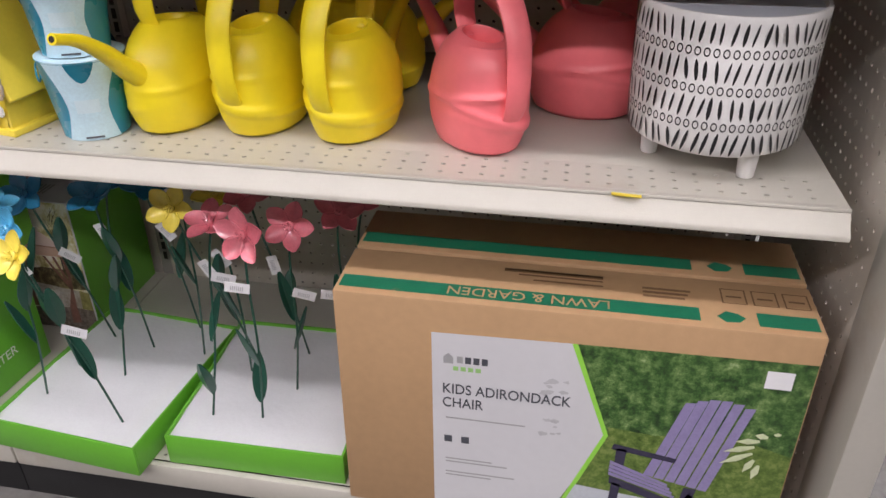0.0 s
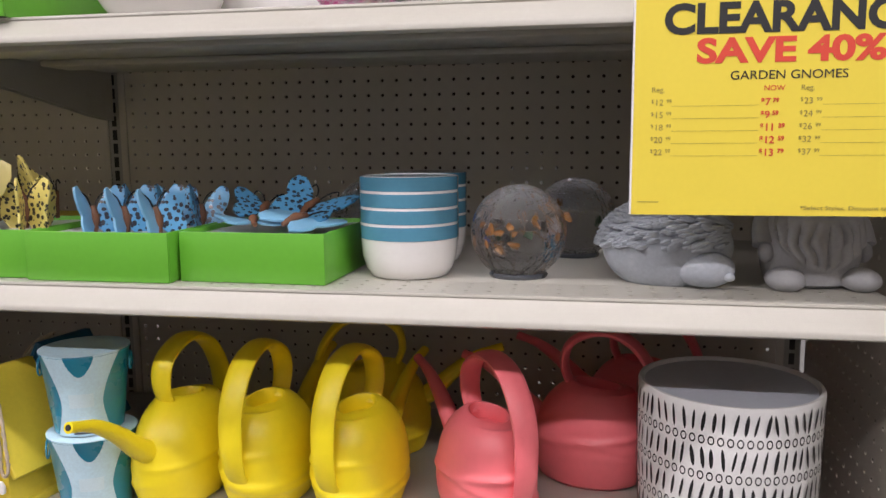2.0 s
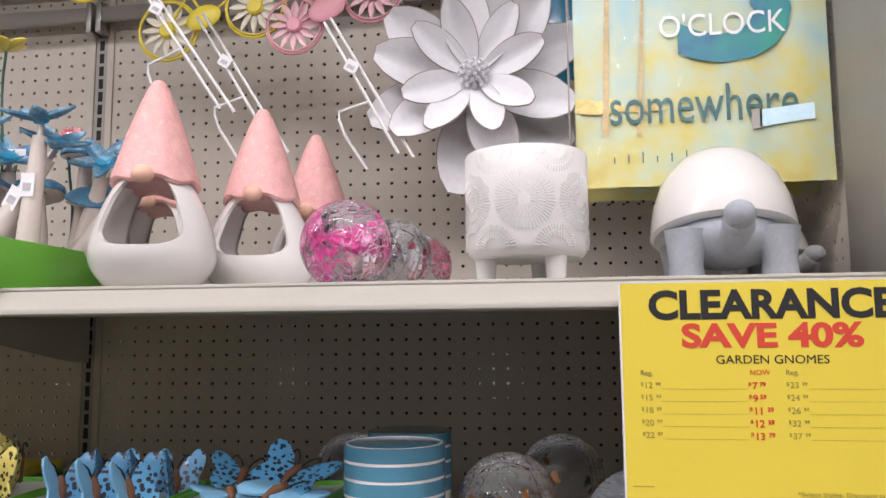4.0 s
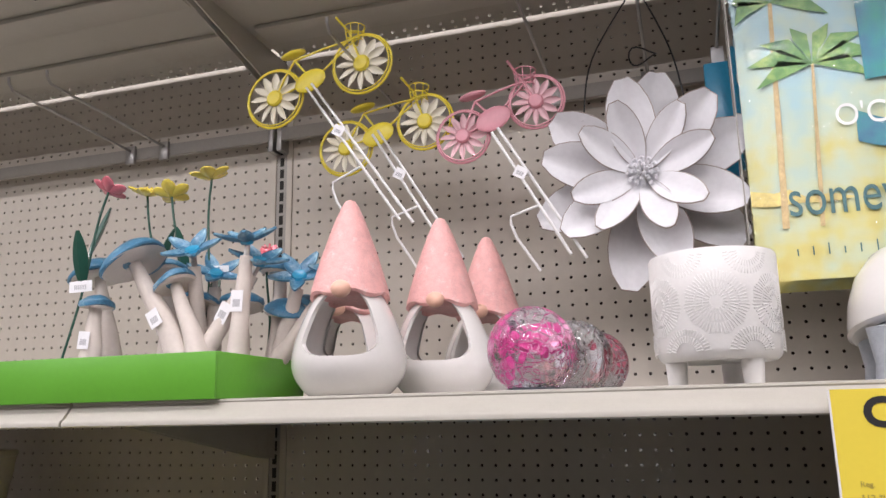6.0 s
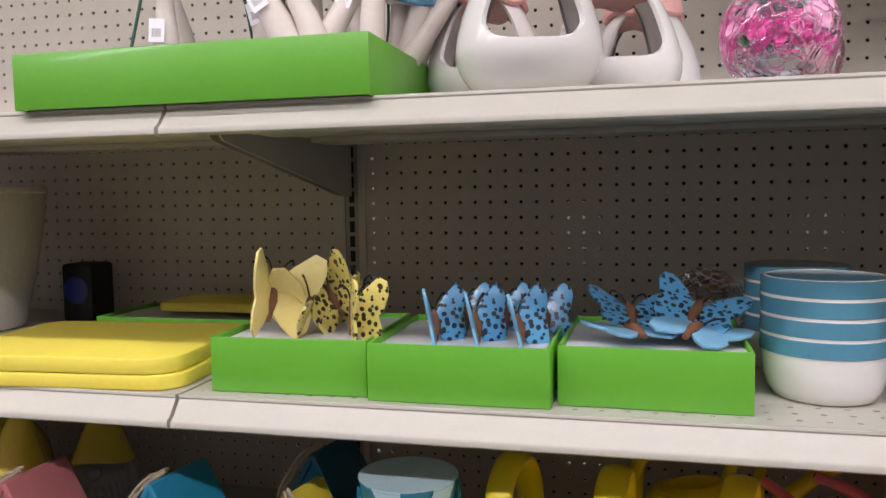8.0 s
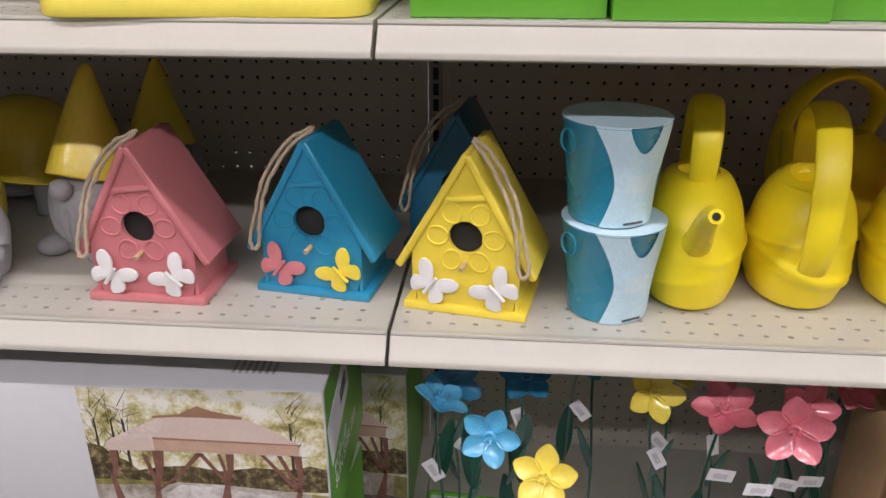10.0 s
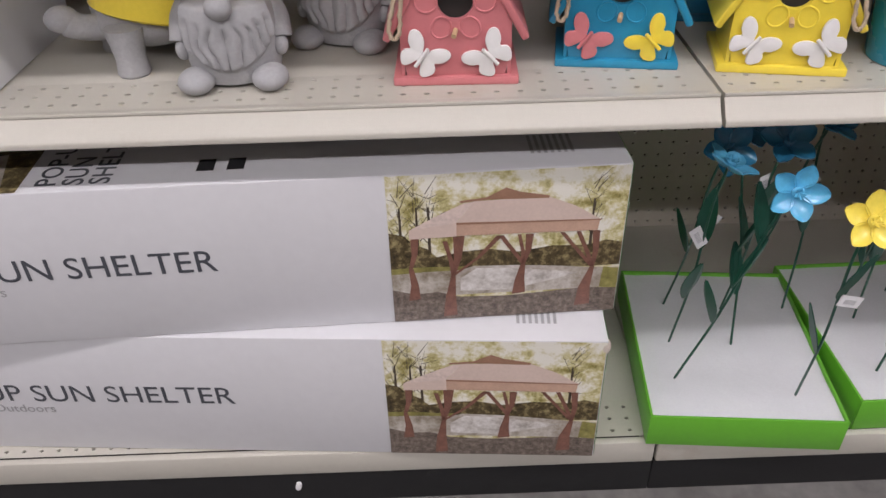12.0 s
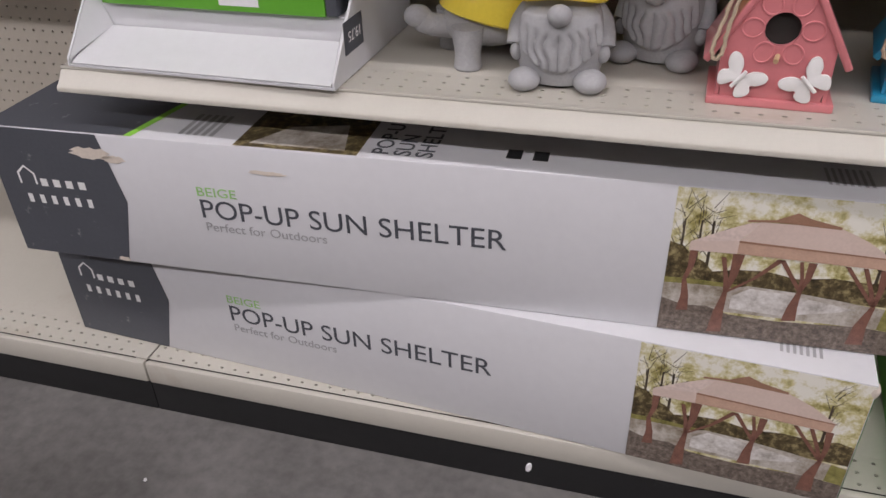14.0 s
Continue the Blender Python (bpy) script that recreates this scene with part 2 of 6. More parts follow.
structure("floor", slab(-9, 9, -9, 9, -0.2, 0), FLOOR, "mottled grey sealed concrete shop floor", "floor")
structure("ceiling", slab(-9.2, 9.2, -9.2, 9.2, CEILING_Z, CEILING_Z + 0.2), CEILP, "plain white shop ceiling", "ceiling")
structure("wall_north", slab(-9.2, 9.2, 9, 9.2, 0, CEILING_Z), WALLP, "plain off-white shop wall", "wall")
structure("wall_south", slab(-9.2, 9.2, -9.2, -9, 0, CEILING_Z), WALLP, "plain off-white shop wall", "wall")
structure("wall_east", slab(9, 9.2, -9, 9, 0, CEILING_Z), WALLP, "plain off-white shop wall", "wall")
structure("wall_west", slab(-9.2, -9, -9, 9, 0, CEILING_Z), WALLP, "plain off-white shop wall", "wall")

# unseen, added: blocks low lamp light from the shelves' depths
structure("aisle_light_block", slab(-8.9, 8.9, -2.95, -2.75, 0, 2.2), LIGHTBLOCK, "unseen plain block added across the aisle to limit light on the shelves", "wall")

# ---- the shelving ----
INCH = 0.0254
BAY = 48 * INCH
FRONT = -0.548
Z_BASE, Z_LOW, Z_MID, Z_TOP, Z_HIGH = 0.115, 0.65, 0.969, 1.277, 2.02
ROW0 = 1.215
Z_PEG_TOP, Z_PEG_ROWS = ROW0 + 38 * INCH, 82
BAYS = (-2, -1, 0)

shelving = thing("gondola_shelving", "cream steel gondola shelving with perforated back panels", "shelving")
peg_v, peg_f = pierced(46, Z_PEG_ROWS, INCH, INCH, 0.0031, 0.004)
peg_mesh = sheet_mesh("back_panel", peg_v, peg_f, PEG)
# rear panel coloured dark so the front holes look shaded
rear_mesh = sheet_mesh("back_panel", peg_v, peg_f, REARSHADE)
# unseen pieces added to keep lamp light out between the two panels
part("top_light_stop", slab(-2 * BAY, BAY, -0.002, 0.098, Z_PEG_TOP + 0.014, Z_PEG_TOP + 0.03), ZINC, shelving)
for x in (-2 * BAY - 0.014, BAY + 0.0125):
    part("end_light_stop", slab(x, x + 0.0015, 0.0, 0.096, 0, Z_PEG_TOP + 0.014), ZINC, shelving)
part("bottom_light_stop", slab(-2 * BAY, BAY, 0.005, 0.088, 0.0, 0.1), ZINC, shelving)
for b in BAYS:
    for y, flip in ((0.0, False), (0.09, True)):
        o = new("back_panel", rear_mesh if flip else peg_mesh)
        o.parent = shelving
        o.matrix_basis = pose(b * BAY + 1.5 * INCH + (-0.006 if flip else 0), y, Z_PEG_TOP - (0.0045 if flip else 0))
    for x in (b * BAY + 0.019, b * BAY + BAY - 0.019):
        part("panel_edge", slab(x - 0.0065, x + 0.0065, -0.004, 0.0, 0.1, Z_PEG_TOP + 0.013, 0.0012), PEG, shelving)


def upright(x):
    up = part("upright", slab(x - 0.0118, x + 0.0118, -0.001, 0.06, 0, Z_PEG_TOP + 0.02), ZINC, shelving)
    bm = bmesh.new()
    z = 0.15
    while z < Z_PEG_TOP:
        p = slab(x - 0.0045, x + 0.0045, -0.0016, 0.0002, z, z + 0.019)
        me = bpy.data.meshes.new("slot")
        p.to_mesh(me)
        p.free()
        bm.from_mesh(me)
        bpy.data.meshes.remove(me)
        z += INCH
    # nothing is cut: the slots' shade is the dark colour of thin boxes
    tagged(part("slot", bm, HOLESHADE, up, "slots on the upright, their shade painted as thin dark boxes", smooth=False), kind="stuff")


for x in (-2 * BAY, -BAY, 0.0, BAY):
    upright(x)

slot_v, slot_f = pierced(47, 3, INCH, 0.0225, 0.0026, 0.0035, long=1.35)
slot_mesh = sheet_mesh("perforation", slot_v, slot_f, CREAM)
slot_mesh_short = sheet_mesh("perforation", *pierced(46, 3, INCH, 0.0225, 0.0026, 0.0035, long=1.35), CREAM)


def shelf(x0, z, y_front, group, w=BAY - 0.003, rear=-0.004, lip=0.032, brackets=True, rail=True, label="cream steel shelf with a rounded price rail"):
    """A steel shelf: pierced front strip, plain deck, folded underside, price rail and two brackets."""
    s = thing("shelf", label, "shelf", x0, 0, z, group=group)
    strip = 0.0675
    y_strip = y_front + 0.030
    part("deck", slab(0.0015, w, y_strip + strip, rear, -0.0035, 0, 0.0008), CREAM, s)
    o = new("perforated_strip", slot_mesh if w > 1.2 else slot_mesh_short)
    o.parent = s
    o.matrix_basis = pose(0.0145, y_strip + strip - 0.01125, 0, -90)
    part("strip_end", slab(0.0015, 0.0018, y_strip, y_strip + strip, -0.0035, 0), CREAM, s)
    part("strip_end", slab(0.0145 + (46.5 if w > 1.2 else 45.5) * INCH, w, y_strip, y_strip + strip, -0.0035, 0), CREAM, s)
    # added dark strip; its colour stands for the shade below the perforations
    part("strip_hole_shade", slab(0.004, w - 0.003, y_strip + 0.002, y_strip + strip - 0.002, -0.0044, -0.0037), HOLESHADE, s)
    part("fold", slab(0.002, w - 0.001, y_strip + 0.002, rear - 0.002, -0.012, -0.0045), CREAM, s, "folded underside of the shelf")
    for y in (y_front + 0.14, y_front + 0.32):
        part("stiffener", slab(0.03, w - 0.03, y, y + 0.07, -0.022, -0.0121, 0.003), CREAM, s)
    prof = [(0.030, 0.0), (0.0205, 0.0), (0.0185, 0.0012), (0.0165, 0.0006), (0.0160, -0.0018), (0.0172, -0.0036), (0.0040, -0.0200), (-0.0002, -0.0226), (-0.0018, -0.0255),
            (-0.0016, -lip + 0.002), (0.001, -lip), (0.012, -lip), (0.018, -lip + 0.006), (0.030, -0.004)]
    if not rail:
        prof = [(0.030, 0.0), (0.024, 0.0), (0.022, -0.003), (0.022, -0.010), (0.024, -0.012), (0.030, -0.012)]
    bm = bmesh.new()
    ends = [[bm.verts.new((x, y_front + a, b)) for a, b in prof] for x in (0.0015, w)]
    for k in range(len(prof)):
        bm.faces.new((ends[0][k], ends[1][k], ends[1][(k + 1) % len(prof)], ends[0][(k + 1) % len(prof)]))
    bm.faces.new(ends[0])
    bm.faces.new(ends[1])
    part("price_rail" if rail else "front_edge", bm, CREAM, s)
    # flat dark patches paint the shade of the underside's slots
    holes = bmesh.new()
    for k in range(5):
        for dy in (0.045, 0.075, 0.105):
            cx = 0.14 + k * 0.235 + (dy - 0.045) * 1.4
            holes.faces.new([holes.verts.new((cx + a, y_front + dy + c, -0.0122)) for a, c in ((-0.005, -0.0016), (0.005, -0.0016), (0.005, 0.0016), (-0.005, 0.0016))])
    tagged(part("underside_slot", holes, HOLESHADE, s, "small slots on the underside, their shade painted as dark patches", smooth=False), kind="stuff")
    if brackets:
        for x in (0.006, w - 0.006):
            out = [(y_front + 0.10, -0.0125), (-0.004, -0.0125), (-0.004, -0.10), (-0.05, -0.095), (y_front + 0.12, -0.03)]
            bm = plate([(a, b) for a, b in out], 0.003)
            part("bracket", bm, CREAM, s, m=pose(x, 0, 0, 0, 0, 90))
    return s


for b in BAYS:
    width = 1.192 if b == 0 else BAY - 0.003
    for z in (Z_MID, Z_TOP):
        shelf(b * BAY - 0.006, z, FRONT, "wall shelves", width)
    if b != -2:
        shelf(b * BAY - 0.003, Z_LOW, FRONT, "wall shelves", width)
    high = shelf(b * BAY, Z_HIGH, FRONT + 0.05, "wall shelves", rear=-0.0745, rail=False, label="cream steel top shelf with a thin folded edge")
    o = new("rear_perforation", slot_mesh)
    o.parent = high
    o.matrix_basis = pose(0.0145, -0.0185, 0, -90)

for b in BAYS:
    base = thing("bottom_shelf", "cream steel bottom deck over a black kick plate", "shelf", b * BAY - 0.002, 0.012, 0, group="bottom decks")
    w = BAY - 0.002
    part("deck", slab(0.001, w, FRONT + 0.064, -0.017, Z_BASE - 0.02, Z_BASE, 0.001), CREAM, base)
    o = new("perforated_strip", slot_mesh)
    o.parent = base
    o.matrix_basis = pose(0.0145, FRONT - 0.0035 + 0.05625, Z_BASE, -90)
    part("strip_end", slab(0.0145 + 46.5 * INCH, w, FRONT - 0.0035, FRONT + 0.064, Z_BASE - 0.0035, Z_BASE), CREAM, base)
    part("deck_front", slab(0.001, w, FRONT - 0.016, FRONT - 0.0035, Z_BASE - 0.046, Z_BASE - 0.0005, 0.004), CREAM, base, "rounded cream front edge of the deck")
    # added dark block, coloured as shade under the deck's perforations
    part("deck_hole_shade", slab(0.002, w - 0.001, FRONT - 0.003, FRONT + 0.065, Z_BASE - 0.04, Z_BASE - 0.005), HOLESHADE, base)
    part("kick_plate", slab(0.0, w + 0.001, FRONT - 0.012, FRONT + 0.004, 0.0, Z_BASE - 0.0465, 0.002), BLACK, base, "scuffed black kick plate")

# side wing that closes the bay
wing = thing("side_wing", "cream perforated end panel with a plain front post", "panel")
wing_v, wing_f = pierced(20, Z_PEG_ROWS, INCH, INCH, 0.0031, 0.004)
o = new("wing_panel", sheet_mesh("wing_panel", wing_v, wing_f, PEG))
o.parent = wing
o.matrix_basis = pose(BAY + 0.016, -0.03, Z_PEG_TOP, 0, 0, -90)
part("upper_panel", slab(BAY + 0.009, BAY + 0.015, -0.511, -0.30, Z_TOP + 0.002, Z_PEG_TOP + 0.03, 0.001), ZINC, wing, "plain grey panel")
# added dark slab; paints the shade seen through the wing panel's holes
part("wing_hole_shade", slab(BAY + 0.022, BAY + 0.05, -0.511, -0.01, 0.0, Z_PEG_TOP + 0.02), HOLESHADE, wing)
part("front_post", slab(BAY + 0.014, BAY + 0.062, -0.60, -0.512, 0, Z_PEG_TOP + 0.03, 0.003), CREAM, wing)
part("outer_skin", slab(BAY + 0.052, BAY + 0.06, -0.534, 0.06, 0, Z_PEG_TOP + 0.03), CREAM, wing)

# steel cross bar for hooks on the upper back
bar = thing("cross_bar", "grey steel hook bar across the perforated back", "rail")
for b in BAYS:
    part("bar", slab(b * BAY + 0.003, b * BAY + BAY - 0.003, -0.034, -0.022, 1.822, 1.85, 0.002), ZINC, bar)
    for x in (b * BAY + 0.01, b * BAY + BAY - 0.01):
        part("bar_clip", slab(x - 0.006, x + 0.006, -0.036, -0.0005, 1.80, 1.86, 0.002), STEEL, bar)

# ---- finishes of the goods ----
WHITEG = material("white glaze", (0.80, 0.78, 0.76), 0.18, vary=0.02, coat=0.5)
WHITEM = material("matt white ceramic", (0.78, 0.77, 0.76), 0.5, vary=0.03, bump=0.1, bump_scale=200)
PINKHAT = material("pink glazed felt texture", (0.80, 0.43, 0.41), 0.5, vary=0.16, scale=90, bump=0.9, bump_scale=170, wear=(0.84, 0.62, 0.60), wear_amount=0.3, wear_scale=70)
NOSE = material("peach glaze", (0.82, 0.50, 0.38), 0.35, vary=0.03)
GREYC = material("grey cast cement", (0.36, 0.36, 0.37), 0.8, vary=0.08, scale=25, bump=0.14, bump_scale=260, wear=(0.46, 0.46, 0.47), wear_amount=0.25, wear_scale=14)
GREYB = material("pale blue-grey cast cement", (0.40, 0.43, 0.48), 0.7, vary=0.12, scale=25, bump=0.35, bump_scale=220, wear=(0.52, 0.54, 0.58), wear_amount=0.3, wear_scale=20)
YELG = material("yellow glaze", (0.86, 0.67, 0.07), 0.26, vary=0.05, coat=0.4, bump=0.45, bump_scale=130)
BLUEH = material("blue glaze", (0.025, 0.28, 0.48), 0.3, vary=0.08, coat=0.3)
PINKH = material("rose pink glaze", (0.60, 0.20, 0.215), 0.32, vary=0.06, coat=0.3)
YELH = material("soft yellow glaze", (0.86, 0.68, 0.07), 0.32, vary=0.05, coat=0.3)
NAVYH = material("deep blue glaze", (0.015, 0.13, 0.24), 0.3, vary=0.08, coat=0.3)
ROPE = material("jute twine", (0.50, 0.40, 0.29), 0.85, vary=0.2, scale=150, bump=0.8, bump_scale=500)
WOODP = material("bare wooden peg", (0.55, 0.38, 0.22), 0.6, vary=0.1)
BLUEPAIL = material("blue enamelled pail", (0.02, 0.27, 0.42), 0.28, vary=0.05, coat=0.3)
PALEBLUE = material("pale blue printed sleeve", (0.56, 0.76, 0.86), 0.5, vary=0.1, scale=30)
SLEEVEL = material("paler patch on the sleeve", (0.64, 0.80, 0.88), 0.5, vary=0.06, scale=60)
STRIPEB = material("slate blue glaze", (0.09, 0.27, 0.39), 0.2, vary=0.05, coat=0.5)
INK = material("black brushed glaze", (0.02, 0.02, 0.022), 0.4)
GLASSIN = material("grey-blue inside glaze", (0.52, 0.54, 0.60), 0.3, vary=0.05)
SPECKB = speckled("blue paint with black dabs", (0.10, 0.34, 0.60), (0.015, 0.02, 0.035), 150, 0.40)
SPECKY = speckled("yellow paint with black dabs", (0.78, 0.66, 0.20), (0.03, 0.025, 0.02), 150, 0.40)
PLAINY = material("pale yellow paint", (0.80, 0.68, 0.26), 0.35, vary=0.05, coat=0.4)
PLAINB = material("pale blue paint", (0.19, 0.42, 0.62), 0.35, vary=0.06, coat=0.4)
RUST = material("rusty brown metal", (0.16, 0.07, 0.035), 0.6, vary=0.3, scale=80)
WIRE = material("black wire", (0.015, 0.015, 0.017), 0.4, metal=0.3)
STEMG = material("dark green enamel", (0.012, 0.075, 0.05), 0.35, vary=0.15, coat=0.2)
PETB = material("sky blue enamel petal", (0.10, 0.42, 0.66), 0.2, vary=0.12, scale=30, coat=0.6)
PETBD = material("teal blue enamel petal", (0.035, 0.22, 0.40), 0.22, vary=0.12, scale=30, coat=0.6)
PETY = material("yellow enamel petal", (0.85, 0.70, 0.11), 0.2, vary=0.08, scale=30, coat=0.6)
PETP = material("pink enamel petal", (0.74, 0.20, 0.25), 0.2, vary=0.12, scale=30, coat=0.6)
PETW = material("white painted tin petal", (0.70, 0.70, 0.73), 0.45, vary=0.06, scale=14, bump=0.1)
RIMW = material("worn brown petal edge", (0.34, 0.28, 0.25), 0.6)
TAGP = material("white paper tag", (0.78, 0.78, 0.80), 0.6, vary=0.03)
TAGI = material("grey tag print", (0.45, 0.45, 0.47), 0.6)
STALK = material("off-white ceramic stalk", (0.60, 0.54, 0.49), 0.55, vary=0.06, bump=0.15)
BLUECAP = material("blue glazed cap with pale streaks", (0.055, 0.19, 0.32), 0.34, vary=0.35, scale=40, coat=0.2, wear=(0.30, 0.48, 0.57), wear_amount=0.5, wear_scale=45)
YPAD = material("yellow foam pad", (0.86, 0.72, 0.10), 0.55, vary=0.05, scale=12, bump=0.1, bump_scale=300)
BIKEY = material("yellow wire enamel", (0.82, 0.68, 0.06), 0.35, vary=0.06)
BIKEP = material("pink wire enamel", (0.74, 0.34, 0.40), 0.35, vary=0.06)
SPOKEW = material("cream pinwheel vane", (0.84, 0.80, 0.66), 0.4, vary=0.04)
SPOKEP = material("pale pink pinwheel vane", (0.80, 0.52, 0.56), 0.4, vary=0.04)
WHITEWIRE = material("white coated wire", (0.76, 0.76, 0.76), 0.35)
SIGNY = material("yellow sale card", (0.86, 0.69, 0.08), 0.34, vary=0.02, coat=0.4)
SIGNRED = material("red lettering", (0.70, 0.07, 0.04), 0.5)
PLANTERW = material("rough cream planter", (0.56, 0.52, 0.46), 0.8, vary=0.08, bump=0.5, bump_scale=120)


def glass_material(name, tint, rough=0.03):
    m = bpy.data.materials.new(name)
    m.use_nodes = True
    nt = m.node_tree
    N, L = nt.nodes, nt.links
    b = N["Principled BSDF"]
    b.inputs["Base Color"].default_value = (*tint, 1)
    b.inputs["Transmission Weight"].default_value = 1.0
    b.inputs["Roughness"].default_value = rough
    b.inputs["IOR"].default_value = 1.5
    tc, v, bp = N.new("ShaderNodeTexCoord"), N.new("ShaderNodeTexVoronoi"), N.new("ShaderNodeBump")
    v.feature = "DISTANCE_TO_EDGE"
    v.inputs["Scale"].default_value = 85
    mr = N.new("ShaderNodeMapRange")
    mr.inputs["From Max"].default_value = 0.06
    L.new(tc.outputs["Object"], v.inputs["Vector"])
    L.new(v.outputs["Distance"], mr.inputs["Value"])
    L.new(mr.outputs[0], bp.inputs["Height"])
    bp.inputs["Strength"].default_value, bp.inputs["Distance"].default_value = 0.30, 0.0016
    L.new(bp.outputs[0], b.inputs["Normal"])
    return m


CRACKLE = glass_material("crackled clear glass", (0.87, 0.89, 0.93))


# ---- kinds of goods ----
def watering_can(mat, x, y, rz, label, z=Z_LOW, group="watering cans"):
    can = thing("watering_can", label, "watering can", x, y, z, rz, group=group)
    can.scale = (1.06, 1.06, 1.05)

    def folds(a, r, z, p):
        k = 1.0
        for i, (z0, tilt) in enumerate(((0.040, 0.011), (0.056, 0.016), (0.072, -0.010))):
            d = (z - z0 - tilt * math.sin(a + 0.6 * i)) / 0.0045
            k += 0.058 * math.exp(-d * d) * (0.5 + 0.5 * math.cos(a * 1.0 + 2.2 + i)) * (1 if r > 0.03 else 0)
        return (p[0] * k - 0.010 * (z / 0.14) ** 2, p[1] * k, z + (0.10 * p[0] if z > 0.131 else 0.0))
    prof = [(0.0, 0.0), (0.043, 0.0), (0.047, 0.003)] + [
        (0.0615 - 0.012 * max(0.0, (0.052 - z) / 0.052) ** 2 if z < 0.052 else 0.0615 * max(0.0, 1 - ((z - 0.052) / 0.094) ** 2.3) ** (1 / 2.3), z)
        for z in np.linspace(0.006, 0.130, 44)] + [(0.0315, 0.1335), (0.0275, 0.1358), (0.0245, 0.1362), (0.0232, 0.134), (0.0235, 0.118), (0.0, 0.112)]
    part("body", lathe(prof, 56, 1.28, 0.88, folds), mat, can)
    pts = bezier([(0.052, 0, 0.074), (0.082, 0, 0.092), (0.114, 0, 0.121), (0.150, 0, 0.145), (0.185, 0, 0.156)], 20)
    part("spout", tube(pts, [0.0165 - 0.0100 * min(1, i / 17) for i in range(len(pts))], 14), mat, can)
    # dark disc on the closed end, painted as shade in the spout's opening
    part("spout_mouth", tube([(0.1845, 0, 0.1558), (0.1858, 0, 0.1562)], 0.0036, 12), HOLESHADE, can)
    pts = bezier([(0.024, 0, 0.126), (0.036, 0, 0.158), (0.026, 0, 0.190), (-0.014, 0, 0.208), (-0.056, 0, 0.194), (-0.084, 0, 0.152), (-0.0905, 0, 0.104), (-0.085, 0, 0.066), (-0.070, 0, 0.042)], 40)
    half = len(pts) - 1
    part("handle", tube(pts, [0.0050 + 0.0016 * math.sin(i / half * 3.1) for i in range(len(pts))], 14, 2.5), mat, can, "wide strap handle")
    return can


def footed_planter(x, y, z, r, h, foot, body_mat, inner, label, rz=0):
    p = thing("planter", label, "planter", x, y, z, rz)
    prof = [(0.0, foot), (r * 0.86, foot), (r * 0.93, foot + 0.004), (r * 0.965, foot + 0.012), (r * 0.985, foot + h * 0.3), (r, foot + h - 0.003), (r - 0.0015, foot + h),
            (r - 0.005, foot + h), (r - 0.007, foot + h - 0.003), (r - 0.009, foot + 0.012), (0.0, foot + 0.010)]
    part("pot", lathe(prof, 72), body_mat, p)
    part("lining", lathe([(r - 0.0078, foot + h - 0.004), (r - 0.0096, foot + 0.013), (0.0, foot + 0.0112)], 64), inner, p)
    for k in range(3):
        a = radians(-90 + 32 + 120 * k)
        leg = lathe([(0.0, 0), (0.0095, 0), (0.0105, 0.002), (0.0125, foot + 0.003), (0.0, foot + 0.003)], 20)
        part("foot", leg, body_mat, p, m=pose(math.cos(a) * r * 0.68, math.sin(a) * r * 0.68, 0))
    return p


def on_drum(bm, r, phi, z, w, h, slant=0.0, lift=0.0006, steps=1):
    """A brush mark laid on a drum of radius r: pointed at both ends."""
    out = []
    for t, k in ((-0.5, 0.25), (-0.3, 0.85), (0.0, 1.0), (0.3, 0.8), (0.5, 0.2)):
        out.append((slant * t * h + w * k / 2, t * h))
    for t, k in ((0.5, 0.2), (0.3, 0.8), (0.0, 1.0), (-0.3, 0.85), (-0.5, 0.25)):
        out.append((slant * t * h - w * k / 2, t * h))
    vs = []
    for u, v in out:
        a = phi + u / r
        vs.append(bm.verts.new(((r + lift) * math.cos(a), (r + lift) * math.sin(a), z + v)))
    bm.faces.new(vs)


def ring_on_drum(bm, r, phi, z, w, h, t, lift=0.0006, n=12):
    rings = []
    for k in (1.0, 1 - 2 * t / w):
        rings.append([])
        for i in range(n):
            b = 2 * math.pi * i / n
            a = phi + k * w / 2 * math.cos(b) / r
            rings[-1].append(bm.verts.new(((r + lift) * math.cos(a), (r + lift) * math.sin(a), z + k * h / 2 * math.sin(b))))
    for i in range(n):
        bm.faces.new((rings[0][i], rings[0][(i + 1) % n], rings[1][(i + 1) % n], rings[1][i]))


def butterfly_outline(s=1.0):
    knots = [(0.003, 0.008), (0.012, 0.026), (0.028, 0.036), (0.040, 0.034), (0.043, 0.024), (0.036, 0.010), (0.026, 0.002), (0.034, -0.006), (0.034, -0.018), (0.024, -0.030), (0.014, -0.028), (0.004, -0.010)]
    right = [(p.x, p.z) for p in bezier([(x, 0, z) for x, z in knots], 33)]
    pts = right + [(-x, z) for x, z in reversed(right)]
    return [(x * s, z * s) for x, z in pts]


